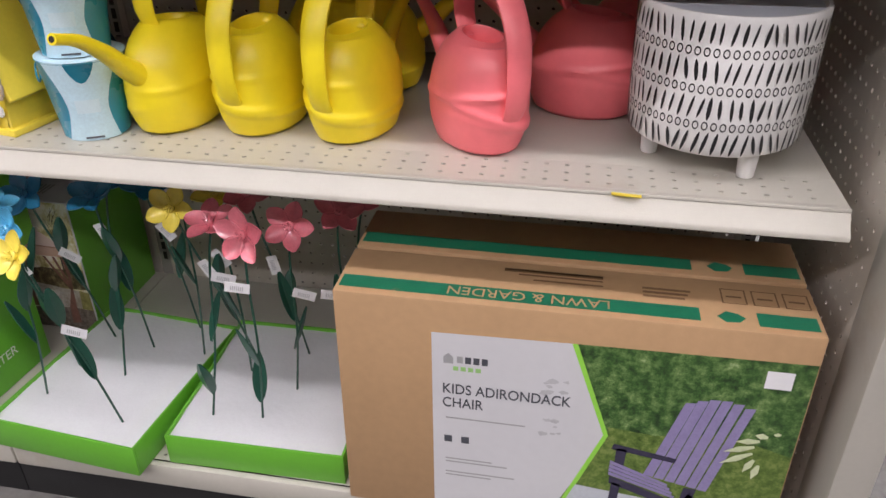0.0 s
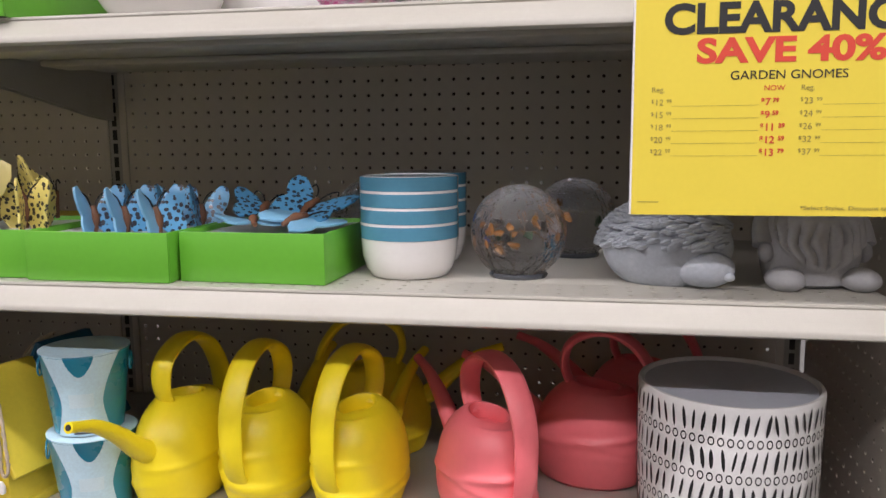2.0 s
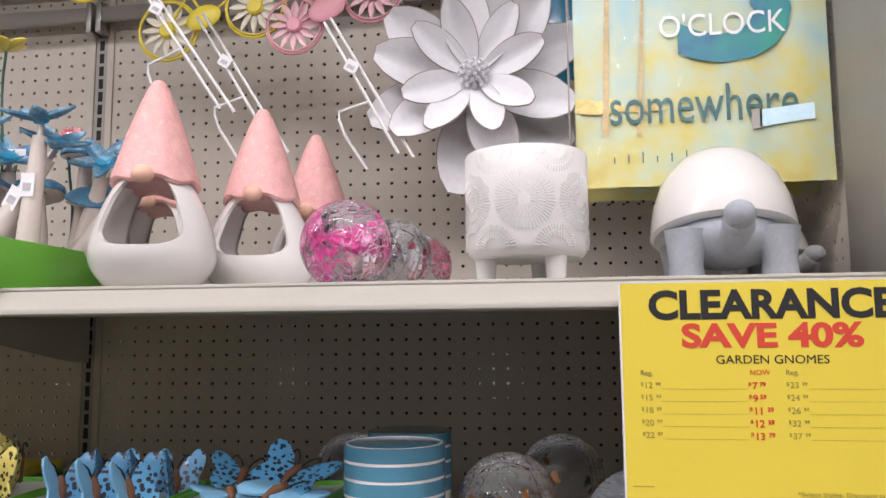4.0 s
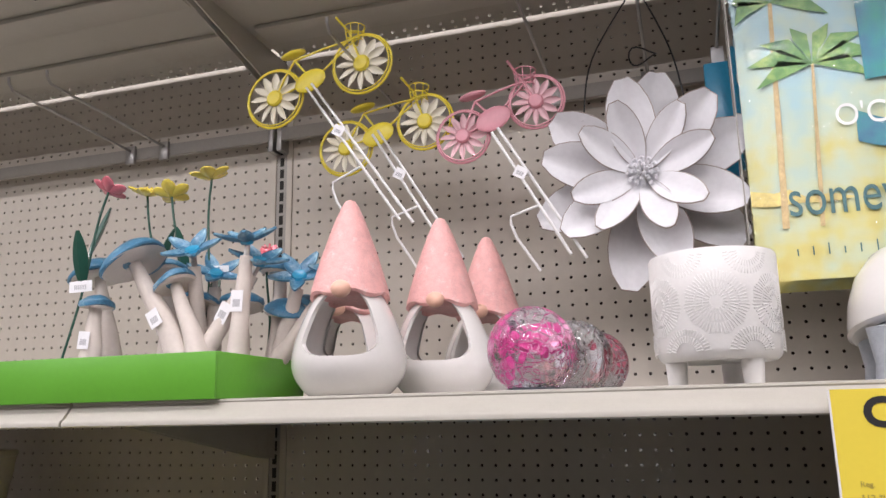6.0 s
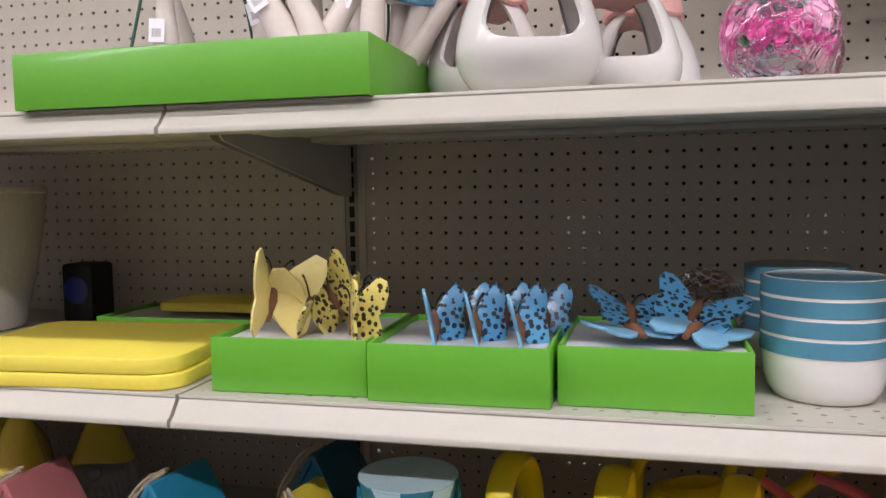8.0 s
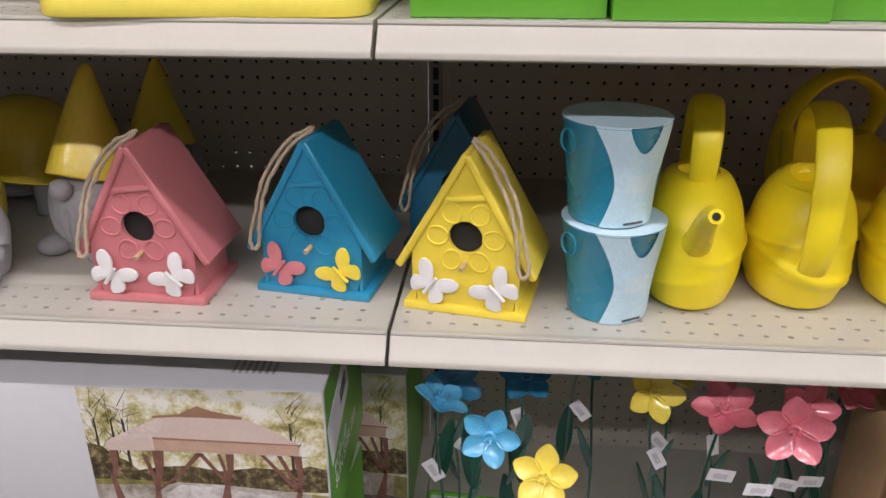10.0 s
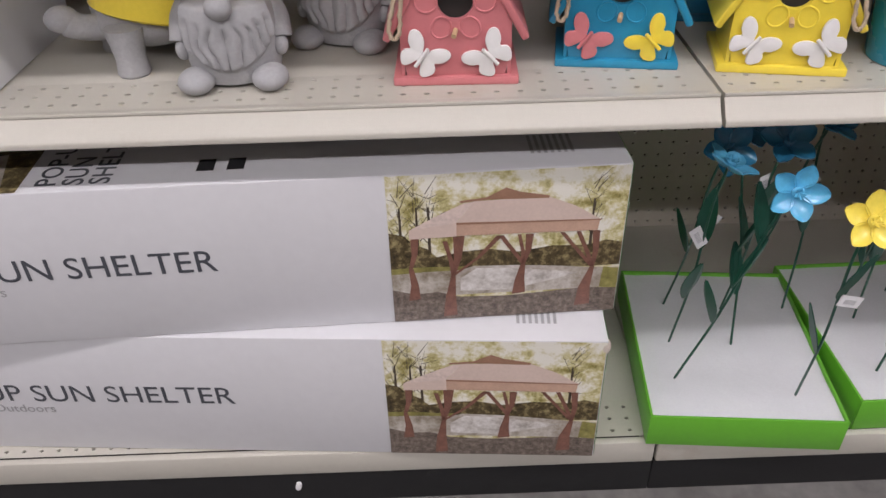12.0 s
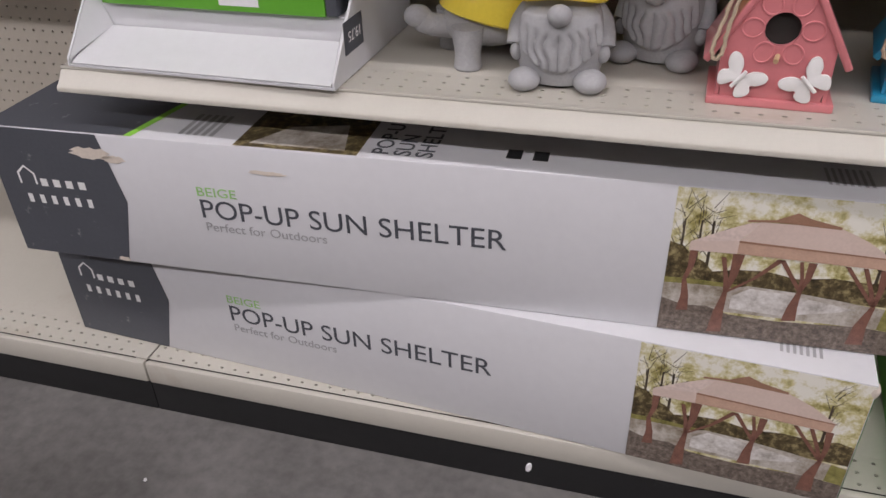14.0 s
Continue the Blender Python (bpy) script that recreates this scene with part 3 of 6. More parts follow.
def birdhouse(mat, wings, x, y, rz, label, rope_side=-1, z=Z_LOW, plain=False):
    h = thing("birdhouse", label, "birdhouse", x, y, z, rz, group="birdhouses")
    W, D, APEX = 0.116, 0.092, 0.183
    rise = 1.74
    H = APEX - 0.009 - rise * W / 2
    part("base", slab(-0.069, 0.069, -0.052, 0.052, 0, 0.010, 0.002), mat, h)
    hole = (0.0, 0.0905, 0.0188)
    outline = [(-W / 2, 0.010), (W / 2, 0.010), (W / 2, H), (0, APEX - 0.009), (-W / 2, H)]
    n = 32
    bm = bmesh.new()
    ring = [bm.verts.new((hole[2] * math.cos(2 * math.pi * k / n), -D / 2, hole[1] + hole[2] * math.sin(2 * math.pi * k / n))) for k in range(n)]
    inner = [bm.verts.new((v.co.x, v.co.y + 0.007, v.co.z)) for v in ring]
    edge = []
    for k in range(n):
        a = 2 * math.pi * k / n
        d = Vector((math.cos(a), math.sin(a)))
        best = 9.0
        for p, q in zip(outline, outline[1:] + outline[:1]):
            p, q = Vector(p) - Vector(hole[:2]), Vector(q) - Vector(hole[:2])
            e = q - p
            den = d.x * e.y - d.y * e.x
            if abs(den) > 1e-9:
                t = (p.x * e.y - p.y * e.x) / den
                u = (p.x * d.y - p.y * d.x) / den
                if t > 0 and -1e-6 <= u <= 1 + 1e-6:
                    best = min(best, t)
        edge.append(bm.verts.new((d.x * best, -D / 2, hole[1] + d.y * best)))
    for k in range(n):
        j = (k + 1) % n
        bm.faces.new((ring[k], ring[j], edge[j], edge[k]))
        bm.faces.new((ring[k], inner[k], inner[j], ring[j]))
    part("front", bm, mat, h)
    bm = plate(outline, 0.004)
    bmesh.ops.translate(bm, verts=bm.verts, vec=(0, D / 2 - 0.002, 0))
    part("back", bm, mat, h)
    for s in (-1, 1):
        part("side_wall", slab(s * W / 2 - 0.002, s * W / 2 + 0.002, -D / 2 + 0.0005, D / 2 - 0.004, 0.010, H + 0.002), mat, h)
        slope = math.atan(rise)
        L = 0.152
        roof = box(L, D + 0.012, 0.0085, -L / 2 + 0.0072, 0.002, 0.00425, 0.0026, 3)
        part("roof_panel", roof, mat, h, m=pose(0, 0, APEX - 0.0095, 0, 0, 0) @ (Matrix.Identity(4) if s < 0 else Matrix.Scale(-1, 4, (1, 0, 0))) @ pose(0, 0, 0, 0, -math.degrees(slope), 0))
    # thin black sheet behind the hole paints the shade of the interior
    part("hole_shade_sheet", slab(-0.030, 0.030, -D / 2 + 0.009, -D / 2 + 0.0095, 0.02, 0.125), HOLESHADE, h, "black sheet painted as the shade inside the hole")
    if not plain:
        for k in range(6):
            a = radians(60 * k)
            pet = tube([(0.0118 * math.cos(t), -0.0, 0.0105 * math.sin(t)) for t in np.linspace(0, 2 * math.pi, 16)[:-1]], 0.0012, 6, closed=True)
            part("petal_relief", pet, mat, h, m=pose(hole[0] + 0.0310 * math.cos(a), -D / 2 - 0.0001, hole[1] + 0.0310 * math.sin(a), 0, -60 * k))
        part("relief_bar", box(0.045, 0.0045, 0.0062, 0, 0, 0, 0.0016), mat, h, m=pose(0, -D / 2 - 0.001, 0.1350, 0, -7, 0))
        part("perch", tube([(0, -D / 2 + 0.002, 0.061), (-0.002, -D / 2 - 0.012, 0.058)], 0.0028, 10), WOODP, h)
        for s, wm in zip((-1, 1), wings):
            b = part("butterfly", plate(butterfly_outline(0.60), 0.004, 0.001), wm, h, "small butterfly ornament", m=pose(s * 0.037, -D / 2 - 0.006, 0.034, 0, -s * 40 - 4, 0))
            part("butterfly_body", tube([(0, -0.003, -0.012), (0, -0.004, 0.012)], 0.0022, 8), wm, b)
            part("hinge", tube([(0, 0, 0), (0, 0.006, 0)], 0.002, 8), wm, b)
    sgn = rope_side * 0.86
    top = (0.0, -0.020, APEX + 0.006)
    loop = bezier([top, (sgn * 0.026, -0.036, APEX - 0.012), (sgn * 0.054, -0.047, APEX - 0.052), (sgn * 0.066, -0.052, APEX - 0.092), (sgn * 0.069, -0.054, APEX - 0.120), (sgn * 0.077, -0.055, APEX - 0.128), (sgn * 0.082, -0.053, APEX - 0.116),
                   (sgn * 0.0735, -0.049, APEX - 0.086), (sgn * 0.0605, -0.043, APEX - 0.046), (sgn * 0.030, -0.031, APEX - 0.006), (0.0, -0.014, APEX + 0.008)], 60)
    part("rope_loop", tube([p + Vector((0.0006 * math.sin(i * 2.1), 0, 0.0006 * math.cos(i * 1.7))) for i, p in enumerate(loop)], [0.0023 + 0.0004 * math.sin(i * 2.6) for i in range(len(loop))], 8), ROPE, h, "loop of jute twine")
    return h


def pail(x, y, z, label, rz=0):
    p = thing("pail", label, "pail", x, y, z, rz, group="small pails")
    p.scale = (1.05, 1.05, 0.92)
    H, r0, r1 = 0.116, 0.041, 0.052
    prof = [(0, 0), (r0 - 0.002, 0), (r0, 0.002), (r1, H - 0.002), (r1 + 0.0015, H), (r1 - 0.001, H + 0.001), (r1 - 0.003, H - 0.004), (r0 - 0.002, 0.006), (0, 0.006)]
    part("tub", lathe(prof, 56), BLUEPAIL, p)
    for a0, mt in ((-90, PALEBLUE), (90, PALEBLUE)):
        bm = bmesh.new()
        rows = []
        def notch(u, t):
            return (u / 0.36) ** 2 + ((t - 1.02) / 0.27) ** 2
        R_, C_ = 40, 48
        for i in range(R_ + 1):
            t0 = i / R_
            t = t0
            z = 0.001 + t * (H + 0.001)
            r = r0 + (r1 - r0) * z / H + 0.0012
            half = 30 + 20 * abs(2 * t - 0.85) ** 1.6
            row = []
            for k in range(C_ + 1):
                u = 2 * k / C_ - 1
                v = notch(u, t0)
                zz = z
                if 0.7 < v < 1.0 and i < R_:
                    u *= v ** -0.5
                    zz = 0.001 + (1.02 + (t0 - 1.02) * v ** -0.5) * (H + 0.001)
                a = radians(a0 + half * u)
                row.append(bm.verts.new((r * math.cos(a), r * math.sin(a), zz)))
            rows.append(row)
        for i in range(R_):
            for k in range(C_):
                if notch(2 * (k + 0.5) / C_ - 1, (i + 0.5) / R_) < 0.93:
                    continue
                bm.faces.new((rows[i][k], rows[i][k + 1], rows[i + 1][k + 1], rows[i + 1][k]))
        sl = part("sleeve", bm, mt, p, "pale blue card sleeve printed with fine blossoms")
        if a0 > 0:
            continue
        part("sleeve_top", lathe([(0, H + 0.0018), (r1 + 0.0015, H + 0.0018), (r1 + 0.0015, H + 0.0026), (0, H + 0.0026)], 40, 1, 1), mt, p)
        bm = bmesh.new()
        strip = []
        for k in range(9):
            a = radians(-90 + 17 * (k / 4 - 1))
            strip.append([bm.verts.new(((r0 + (r1 - r0) * z / H + 0.0018) * math.cos(a), (r0 + (r1 - r0) * z / H + 0.0018) * math.sin(a), z)) for z in (0.044, 0.064)])
        for a, b in zip(strip, strip[1:]):
            bm.faces.new((a[0], b[0], b[1], a[1]))
        part("label_patch", bm, SLEEVEL, sl)
        part("bar_print", slab(-0.011, 0.011, -r0 - 0.0026, -r0 - 0.0018, 0.005, 0.0075), TXTG, sl)
    for sx in (-1, 1):
        part("handle_loop", tube([(sx * (r1 + 0.0008), 0.013 * math.cos(a), 0.094 + 0.013 * math.sin(a)) for a in np.linspace(0, 6.28, 19)[:-1]], 0.0013, 6, closed=True), BLUEPAIL, p, "folded wire handle")
    return p


def tray(x0, x1, y0, depth, h, z, label, group, rz=0.0, inset=0.006):
    """An open card display tray filled with foam; its front left corner stands at x0, y0."""
    t = thing("display_tray", label, "display tray", x0, y0, z, rz, group=group)
    w, k = x1 - x0, 0.004
    part("front_wall", slab(0, w, 0, k, 0, h, 0.0012), GREEN, t)
    part("back_wall", slab(0, w, depth - k, depth, 0, h, 0.0012), GREEN, t)
    for x in (0.0, w - k):
        part("side_wall", slab(x, x + k, k, depth - k, 0, h, 0.0012), GREEN, t)
    bm = slab(k, w - k, k, depth - k, 0.002, h - inset)
    bmesh.ops.subdivide_edges(bm, edges=bm.edges[:], cuts=14, use_grid_fill=True)
    for v in bm.verts:
        if v.co.z > h - inset - 0.001:
            v.co.z += 0.0022 * noise.noise(v.co * 26)
    part("foam", bm, FOAM, t, "white foam block under clear film")
    return t


def wing_sheet(side, s, bend, mat, parent, name="wing"):
    """One wing pair of a tin butterfly, bowed."""
    pts = [(0.003, 0.012), (0.020, 0.040), (0.046, 0.060), (0.060, 0.054), (0.062, 0.036), (0.054, 0.014), (0.044, 0.002), (0.050, -0.014), (0.046, -0.034), (0.032, -0.044), (0.014, -0.030), (0.003, -0.014)]
    bm = plate([(x * s, z * s) for x, z in pts], 0.0035, 0.001)
    bmesh.ops.triangulate(bm, faces=bm.faces[:])
    bmesh.ops.subdivide_edges(bm, edges=[e for e in bm.edges if e.calc_length() > 0.02], cuts=2)
    for v in bm.verts:
        v.co.y -= 3.0 * v.co.x ** 2
    return part(name, bm, mat, parent, m=pose(0, 0, 0, 0, 0, bend) if side > 0 else Matrix.Scale(-1, 4, (1, 0, 0)) @ pose(0, 0, 0, 0, 0, bend))


def tin_butterfly(x, y, z, rz, rx, ry, wing, label, fold=55, s=1.0, back=None):
    b = thing("tin_butterfly", label, "ornament", x, y, z, rz, rx, ry, group="tin butterflies")
    for k, side in enumerate((1, -1)):
        wing_sheet(side, s, -fold, (back if back and k else wing), b)
    part("body", tube([(0, 0.002, -0.026 * s), (0, -0.003, 0), (0, -0.002, 0.024 * s)], [0.003, 0.006, 0.004], 10), RUST, b)
    for s2 in (-1, 1):
        part("antenna", tube(bezier([(s2 * 0.002, -0.002, 0.022 * s), (s2 * 0.008, -0.006, 0.040 * s), (s2 * 0.017, -0.008, 0.050 * s), (s2 * 0.020, -0.006, 0.044 * s)], 12), 0.0011, 6), WIRE, b)
    return b


def petal(length, width, cup, mat, parent, m, name="petal", tip=0.6, thick=0.0016, crease=0.0, full=0.75):
    """A bowed leaf-shaped sheet growing along +x from the origin."""
    bm = bmesh.new()
    nu, nv = 9, 7
    grid = []
    for i in range(nu):
        t = i / (nu - 1)
        w = width * (math.sin(math.pi * min(1.0, t ** tip * 0.93 + 0.035)) ** full)
        row = []
        for j in range(nv):
            v = (j / (nv - 1)) * 2 - 1
            z = cup * (t * t) - cup * 0.5 * t + 0.22 * w * v * v * (1 if crease == 0 else 0) + crease * abs(v) * w
            row.append(bm.verts.new((length * t, v * w / 2, z)))
        grid.append(row)
    faces = [bm.faces.new((grid[i][j], grid[i + 1][j], grid[i + 1][j + 1], grid[i][j + 1])) for i in range(nu - 1) for j in range(nv - 1)]
    ext = bmesh.ops.extrude_face_region(bm, geom=faces)
    bmesh.ops.translate(bm, verts=[v for v in ext["geom"] if isinstance(v, bmesh.types.BMVert)], vec=(0, 0, thick))
    return part(name, bm, mat, parent, m=m)


def garden_flower(foot, head, petal_mat, label, tilt, leaves=(0.45,), tag=None, r=0.040, n=5, spin=0.0, bud=None, z_ref=None):
    """A metal flower on a stake: foot and head are places; tilt is the turn (rx, ry, rz) of the bloom."""
    f = thing("garden_flower", label, "garden stake", *foot, group="metal flowers on stakes")
    d = Vector(head) - Vector(foot)
    pts = bezier([(0, 0, 0), d * 0.4 + Vector((0.004, 0, 0)), d * 0.8 + Vector((-0.003, 0, 0)), d], 18)
    part("stem", tube(pts, 0.0019, 7), STEMG, f)
    for k, t in enumerate(leaves):
        p = d * t
        a = (k * 137 + hash_angle(foot)) % 360
        m = Matrix.Translation(p) @ pose(0, 0, 0, 0, 0, a) @ pose(0, 0, 0, 0, -68, 0)
        petal(0.085, 0.024, 0.012, STEMG, f, m, "leaf", tip=0.9, crease=0.25)
    bm = Matrix.Translation(d) @ pose(0, 0, 0, *tilt)
    for k in range(n):
        a = spin + 360 / n * k
        petal(r, r * 0.75, 0.009, petal_mat, f, bm @ pose(0, 0, 0, 0, 0, a) @ pose(0.003, 0, 0, 0, -12, 0), "petal", tip=1.1)
    part("centre", join([(lathe([(0, 0.0), (0.006, 0.002), (0.0075, 0.009), (0.005, 0.011), (0, 0.009)], 12), 0, None)] +
                        [(tube([(0, 0, 0.006), (0.007 * math.cos(a), 0.007 * math.sin(a), 0.016)], 0.0012, 6), 0, None) for a in np.linspace(0, 2 * math.pi, 6)[:-1]]),
         bud or petal_mat, f, m=bm)
    if tag:
        p = d * tag[0]
        tg = part("price_tag", box(0.036, 0.0006, 0.017, tag[1] * 0.018, -0.003, 0), TAGP, f, "white paper price tag", m=Matrix.Translation(p) @ pose(0, 0, 0, tag[3] if len(tag) > 3 else 0, tag[2], 12))
        for q in range(7):
            part("bar_print", box(0.0013, 0.0008, 0.007, tag[1] * 0.018 - 0.009 + q * 0.0028, -0.0034, -0.001), TAGI, tg)
    return f


def hash_angle(p):
    return int(abs(p[0] * 7919 + p[1] * 3571) * 100) % 360


def stone_gnome(x, y, z, rz, hat, label, s=1.0):
    """A squat bearded figure in one mesh."""
    def beard(a, r, z, p):
        f = (a + math.pi / 2 + math.pi) % (2 * math.pi) - math.pi
        low = 0.020 + 0.034 * min(1.3, abs(f)) ** 2
        mask = max(0.0, min(1.0, (1.12 - abs(f)) / 0.16)) * max(0.0, min(1.0, (z - low) / 0.007)) * max(0.0, min(1.0, (0.097 - z) / 0.006))
        bend = 1.1 * math.sin(z * 88 + 1.6 * f) + 0.45 * math.sin(z * 190 - 3 * f)
        lock = math.sin(14 * f + bend * math.tanh(6 * f))
        tash = max(0.0, min(1.0, (z - 0.064 - 0.010 * abs(f)) / 0.010))
        groove = 0.0056 * (abs(lock) ** 0.7 - 0.62) * (1 - 0.92 * tash) + 0.0026 * tash
        k = 1 + mask * (0.0058 + groove) / max(r, 0.02)
        return (p[0] * k, p[1] * k, p[2])
    prof = [(0, 0), (0.036, 0), (0.042, 0.003)] + [(0.0465 + 0.0085 * math.sin(min(1.0, z / 0.045) * math.pi / 2) - 0.020 * max(0.0, (z - 0.055) / 0.055) ** 2, z) for z in np.linspace(0.005, 0.108, 76)] + [(0.02, 0.113), (0, 0.114)]
    pieces = [(lathe(prof, 216, 1, 0.90, beard), 0, None), (ball(0.0145, 0.0130, 0.0130, 0, -0.0545, 0.0950), 0, None)]
    for sx in (-1, 1):
        pieces.append((ball(0.0205, 0.0265, 0.0135, sx * 0.040, -0.041, 0.0120), 0, None))
        pieces.append((tube(bezier([(sx * 0.038, 0.010, 0.094), (sx * 0.0510, 0.000, 0.070), (sx * 0.0545, -0.012, 0.046)], 10), [0.0095, 0.0105, 0.0115, 0.0120, 0.0125, 0.0128, 0.0130, 0.0130, 0.0130, 0.0130, 0.0128], 14), 0, None))
        pieces.append((ball(0.0088, 0.0100, 0.0120, sx * 0.0530, -0.016, 0.0390), 0, None))
    if hat:
        def lean(a, r, z, p):
            t = max(0, (z - 0.10) / 0.13)
            brim = max(0.0, 1 - t * 3)
            front = math.cos(a + math.pi / 2)
            return (p[0] + 0.008 * t * t, p[1] + 0.012 * t * t, p[2] + 0.006 + (0.011 * front + 0.002 * math.sin(3 * a)) * brim)
        cap = lathe([(0.034, 0.098), (0.048, 0.093), (0.0540, 0.0935), (0.0555, 0.096), (0.0540, 0.100), (0.0490, 0.114), (0.0415, 0.136), (0.0310, 0.164), (0.0210, 0.192), (0.0130, 0.214), (0.0080, 0.226), (0.0040, 0.231), (0, 0.232)], 64, 1, 0.97, lean)
        pieces.append((cap, 1, None))
    o = finish("garden_gnome", join(pieces), [GREYC, YELG])
    o.matrix_basis = pose(x, y, z, 0, 0, rz) @ Matrix.Scale(s, 4)
    return tagged(o, label, "statue", "cement garden figures")


def stone_turtle(x, y, z, rz, shell, body, label, s=1.0, n=1):
    """A standing tortoise with a glazed shell, in one mesh; it looks along -y."""
    pieces = [(ball(0.060, 0.068, 0.034, 0, 0, 0.050, 28), 0, None),
              (lathe([(0.0, 0.050), (0.071, 0.047), (0.0750, 0.050), (0.0745, 0.058), (0.071, 0.082), (0.062, 0.108), (0.046, 0.130), (0.026, 0.142), (0.010, 0.146), (0, 0.1465)], 48, 1, 1.12), 1, pose(0, 0.006, 0.004, -12) @ Matrix.Scale(1.05, 4)),
              (tube(bezier([(0, -0.050, 0.042), (0, -0.084, 0.050), (0, -0.100, 0.060)], 10), [0.015] * 6 + [0.0155, 0.016, 0.016, 0.015, 0.010], 16), 0, None),
              (ball(0.0155, 0.019, 0.0150, 0, -0.101, 0.062), 0, None)]
    for sx in (-1, 1):
        for sy in (-1, 1):
            pieces.append((lathe([(0, 0), (0.017, 0), (0.019, 0.003), (0.017, 0.02), (0.022, 0.056), (0, 0.06)], 20), 0, pose(sx * 0.046, sy * 0.044, 0)))
    o = finish("garden_tortoise", join(pieces), [body, shell])
    o.matrix_basis = pose(x, y, z, 0, 0, rz) @ Matrix.Scale(s, 4)
    return tagged(o, label, "statue", "cement garden figures")


def gnome_lantern(x, y, z, rz, label, s=1.0):
    """A glazed gnome-shaped lantern with an open belly and a pink pointed hat."""
    n, rows = 96, 60
    H = 0.150
    bm = bmesh.new()
    bm2 = bmesh.new()

    def radius(t):
        if t < 0.3:
            return 0.048 + 0.029 * math.sin(t / 0.3 * math.pi / 2) ** 0.75
        return 0.077 - 0.041 * ((t - 0.30) / 0.70) ** 1.7

    def inside(x, zz):
        w = 0.053 - 0.024 * max(0, (zz - 0.068) / 0.070)
        return (abs(x) / w) ** 3.4 + (abs(zz - 0.094) / 0.044) ** 3.4
    for b, dr in ((bm, 0.0), (bm2, -0.006)):
        grid = []
        for i in range(rows + 1):
            t = i / rows
            r = radius(t) + dr
            ring = []
            for k in range(n):
                a = 2 * math.pi * k / n
                p = Vector((r * math.cos(a), r * math.sin(a), t * H))
                for back in (1, -1):
                    if p.y * back < 0:
                        v = inside(p.x, p.z)
                        if 0.55 < v < 1.0:
                            g = v ** (-1 / 3.4)
                            px, pz = p.x * g, 0.094 + (p.z - 0.094) * g
                            rr = radius(max(0, min(1, pz / H))) + dr
                            p = Vector((px, -back * math.sqrt(max(1e-6, rr * rr - px * px)), pz))
                ring.append(b.verts.new(p))
            grid.append(ring)
        for i in range(rows):
            for k in range(n):
                q = (grid[i][k], grid[i][(k + 1) % n], grid[i + 1][(k + 1) % n], grid[i + 1][k])
                c = sum((v.co for v in q), Vector()) / 4
                if inside(c.x, c.z) < 0.985:
                    continue
                b.faces.new(q)
        b.faces.new(grid[0])
        bmesh.ops.delete(b, geom=[v for v in b.verts if not v.link_faces], context="VERTS")
    edge1 = [e for e in bm.edges if e.is_boundary and e.verts[0].co.z < H - 0.004]
    bridge = bmesh.new()
    for e in edge1:
        vs = []
        for v in e.verts:
            d = Vector((v.co.x, v.co.y, 0)).normalized() * 0.006
            vs.append((v.co, v.co - d))
        bridge.faces.new([bridge.verts.new(p) for p in (vs[0][0], vs[1][0], vs[1][1], vs[0][1])])
    hat_prof = [(0.044, 0.131), (0.051, 0.130), (0.0545, 0.134), (0.053, 0.144), (0.0465, 0.166), (0.038, 0.194), (0.029, 0.220), (0.020, 0.244), (0.012, 0.262), (0.007, 0.270), (0, 0.273)]

    def wave(a, r, z, p):
        k = max(0, 1 - (z - 0.12) / 0.05)
        d = 0.010 * k * math.cos(a + math.pi / 2)
        return (p[0] * (1 + 0.02 * math.sin(7 * a) * k), p[1] * (1 + 0.02 * math.sin(5 * a) * k), z - 0.004 * k * math.sin(6 * a) + 0.35 * d)
    o = thing("gnome_lantern", label, "lantern", x, y, z, rz, group="gnome lanterns")
    o.scale = (s, s, s)
    part("body", join([(bm, 0, None), (bm2, 0, None), (bridge, 0, None)]), WHITEG, o)
    part("hat", lathe(hat_prof, 56, 1, 1, wave), PINKHAT, o, "pink hat with a knitted relief")
    part("nose", ball(0.0135, 0.0125, 0.0115, 0, -0.055, 0.138), NOSE, o)
    return o


def glass_globe(x, y, z, r, label, colours, inner=1.0):
    g = thing("glass_globe", label, "ornament", x, y, z, group="crackled glass globes")
    zc = r * 0.93
    a0 = math.acos(zc / r)
    prof = [(r * math.sin(t), zc - r * math.cos(t)) for t in np.linspace(a0, math.pi, 40)]
    inn = [(max(0, (r - 0.003) * math.sin(t)), zc - (r - 0.003) * math.cos(t)) for t in np.linspace(math.pi, a0, 40)]
    sh = part("globe", lathe([(0, 0)] + prof + inn + [(0, zc - (r - 0.003) * math.cos(a0))], 64), CRACKLE, g)
    sh.visible_shadow = False
    part("base_ring", lathe([(0, 0.0), (r * 0.60, 0.0), (r * 0.62, 0.003), (r * 0.58, 0.006), (r * 0.5, 0.0045), (0, 0.004)], 40), GLOBEBASE, g)
    rng = random.Random(int(x * 1000))
    for k, (mt, count, spread, up) in enumerate(colours):
        for j in range(count):
            a, e = rng.uniform(0, 6.28), rng.uniform(-0.6, 0.7)
            rr = (r - 0.006) * rng.uniform(0.55, 0.97) * spread
            c = Vector((rr * math.cos(a) * math.cos(e), rr * math.sin(a) * math.cos(e), zc + rr * math.sin(e) * up))
            m = Matrix.Translation(c) @ (c - Vector((0, 0, zc))).to_track_quat("Z", "Y").to_matrix().to_4x4() @ pose(0, 0, 0, 0, 0, rng.uniform(0, 360))
            petal(r * rng.uniform(0.12, 0.26), r * rng.uniform(0.08, 0.15), 0.004, mt, g, m, "coloured_fleck")
    return g


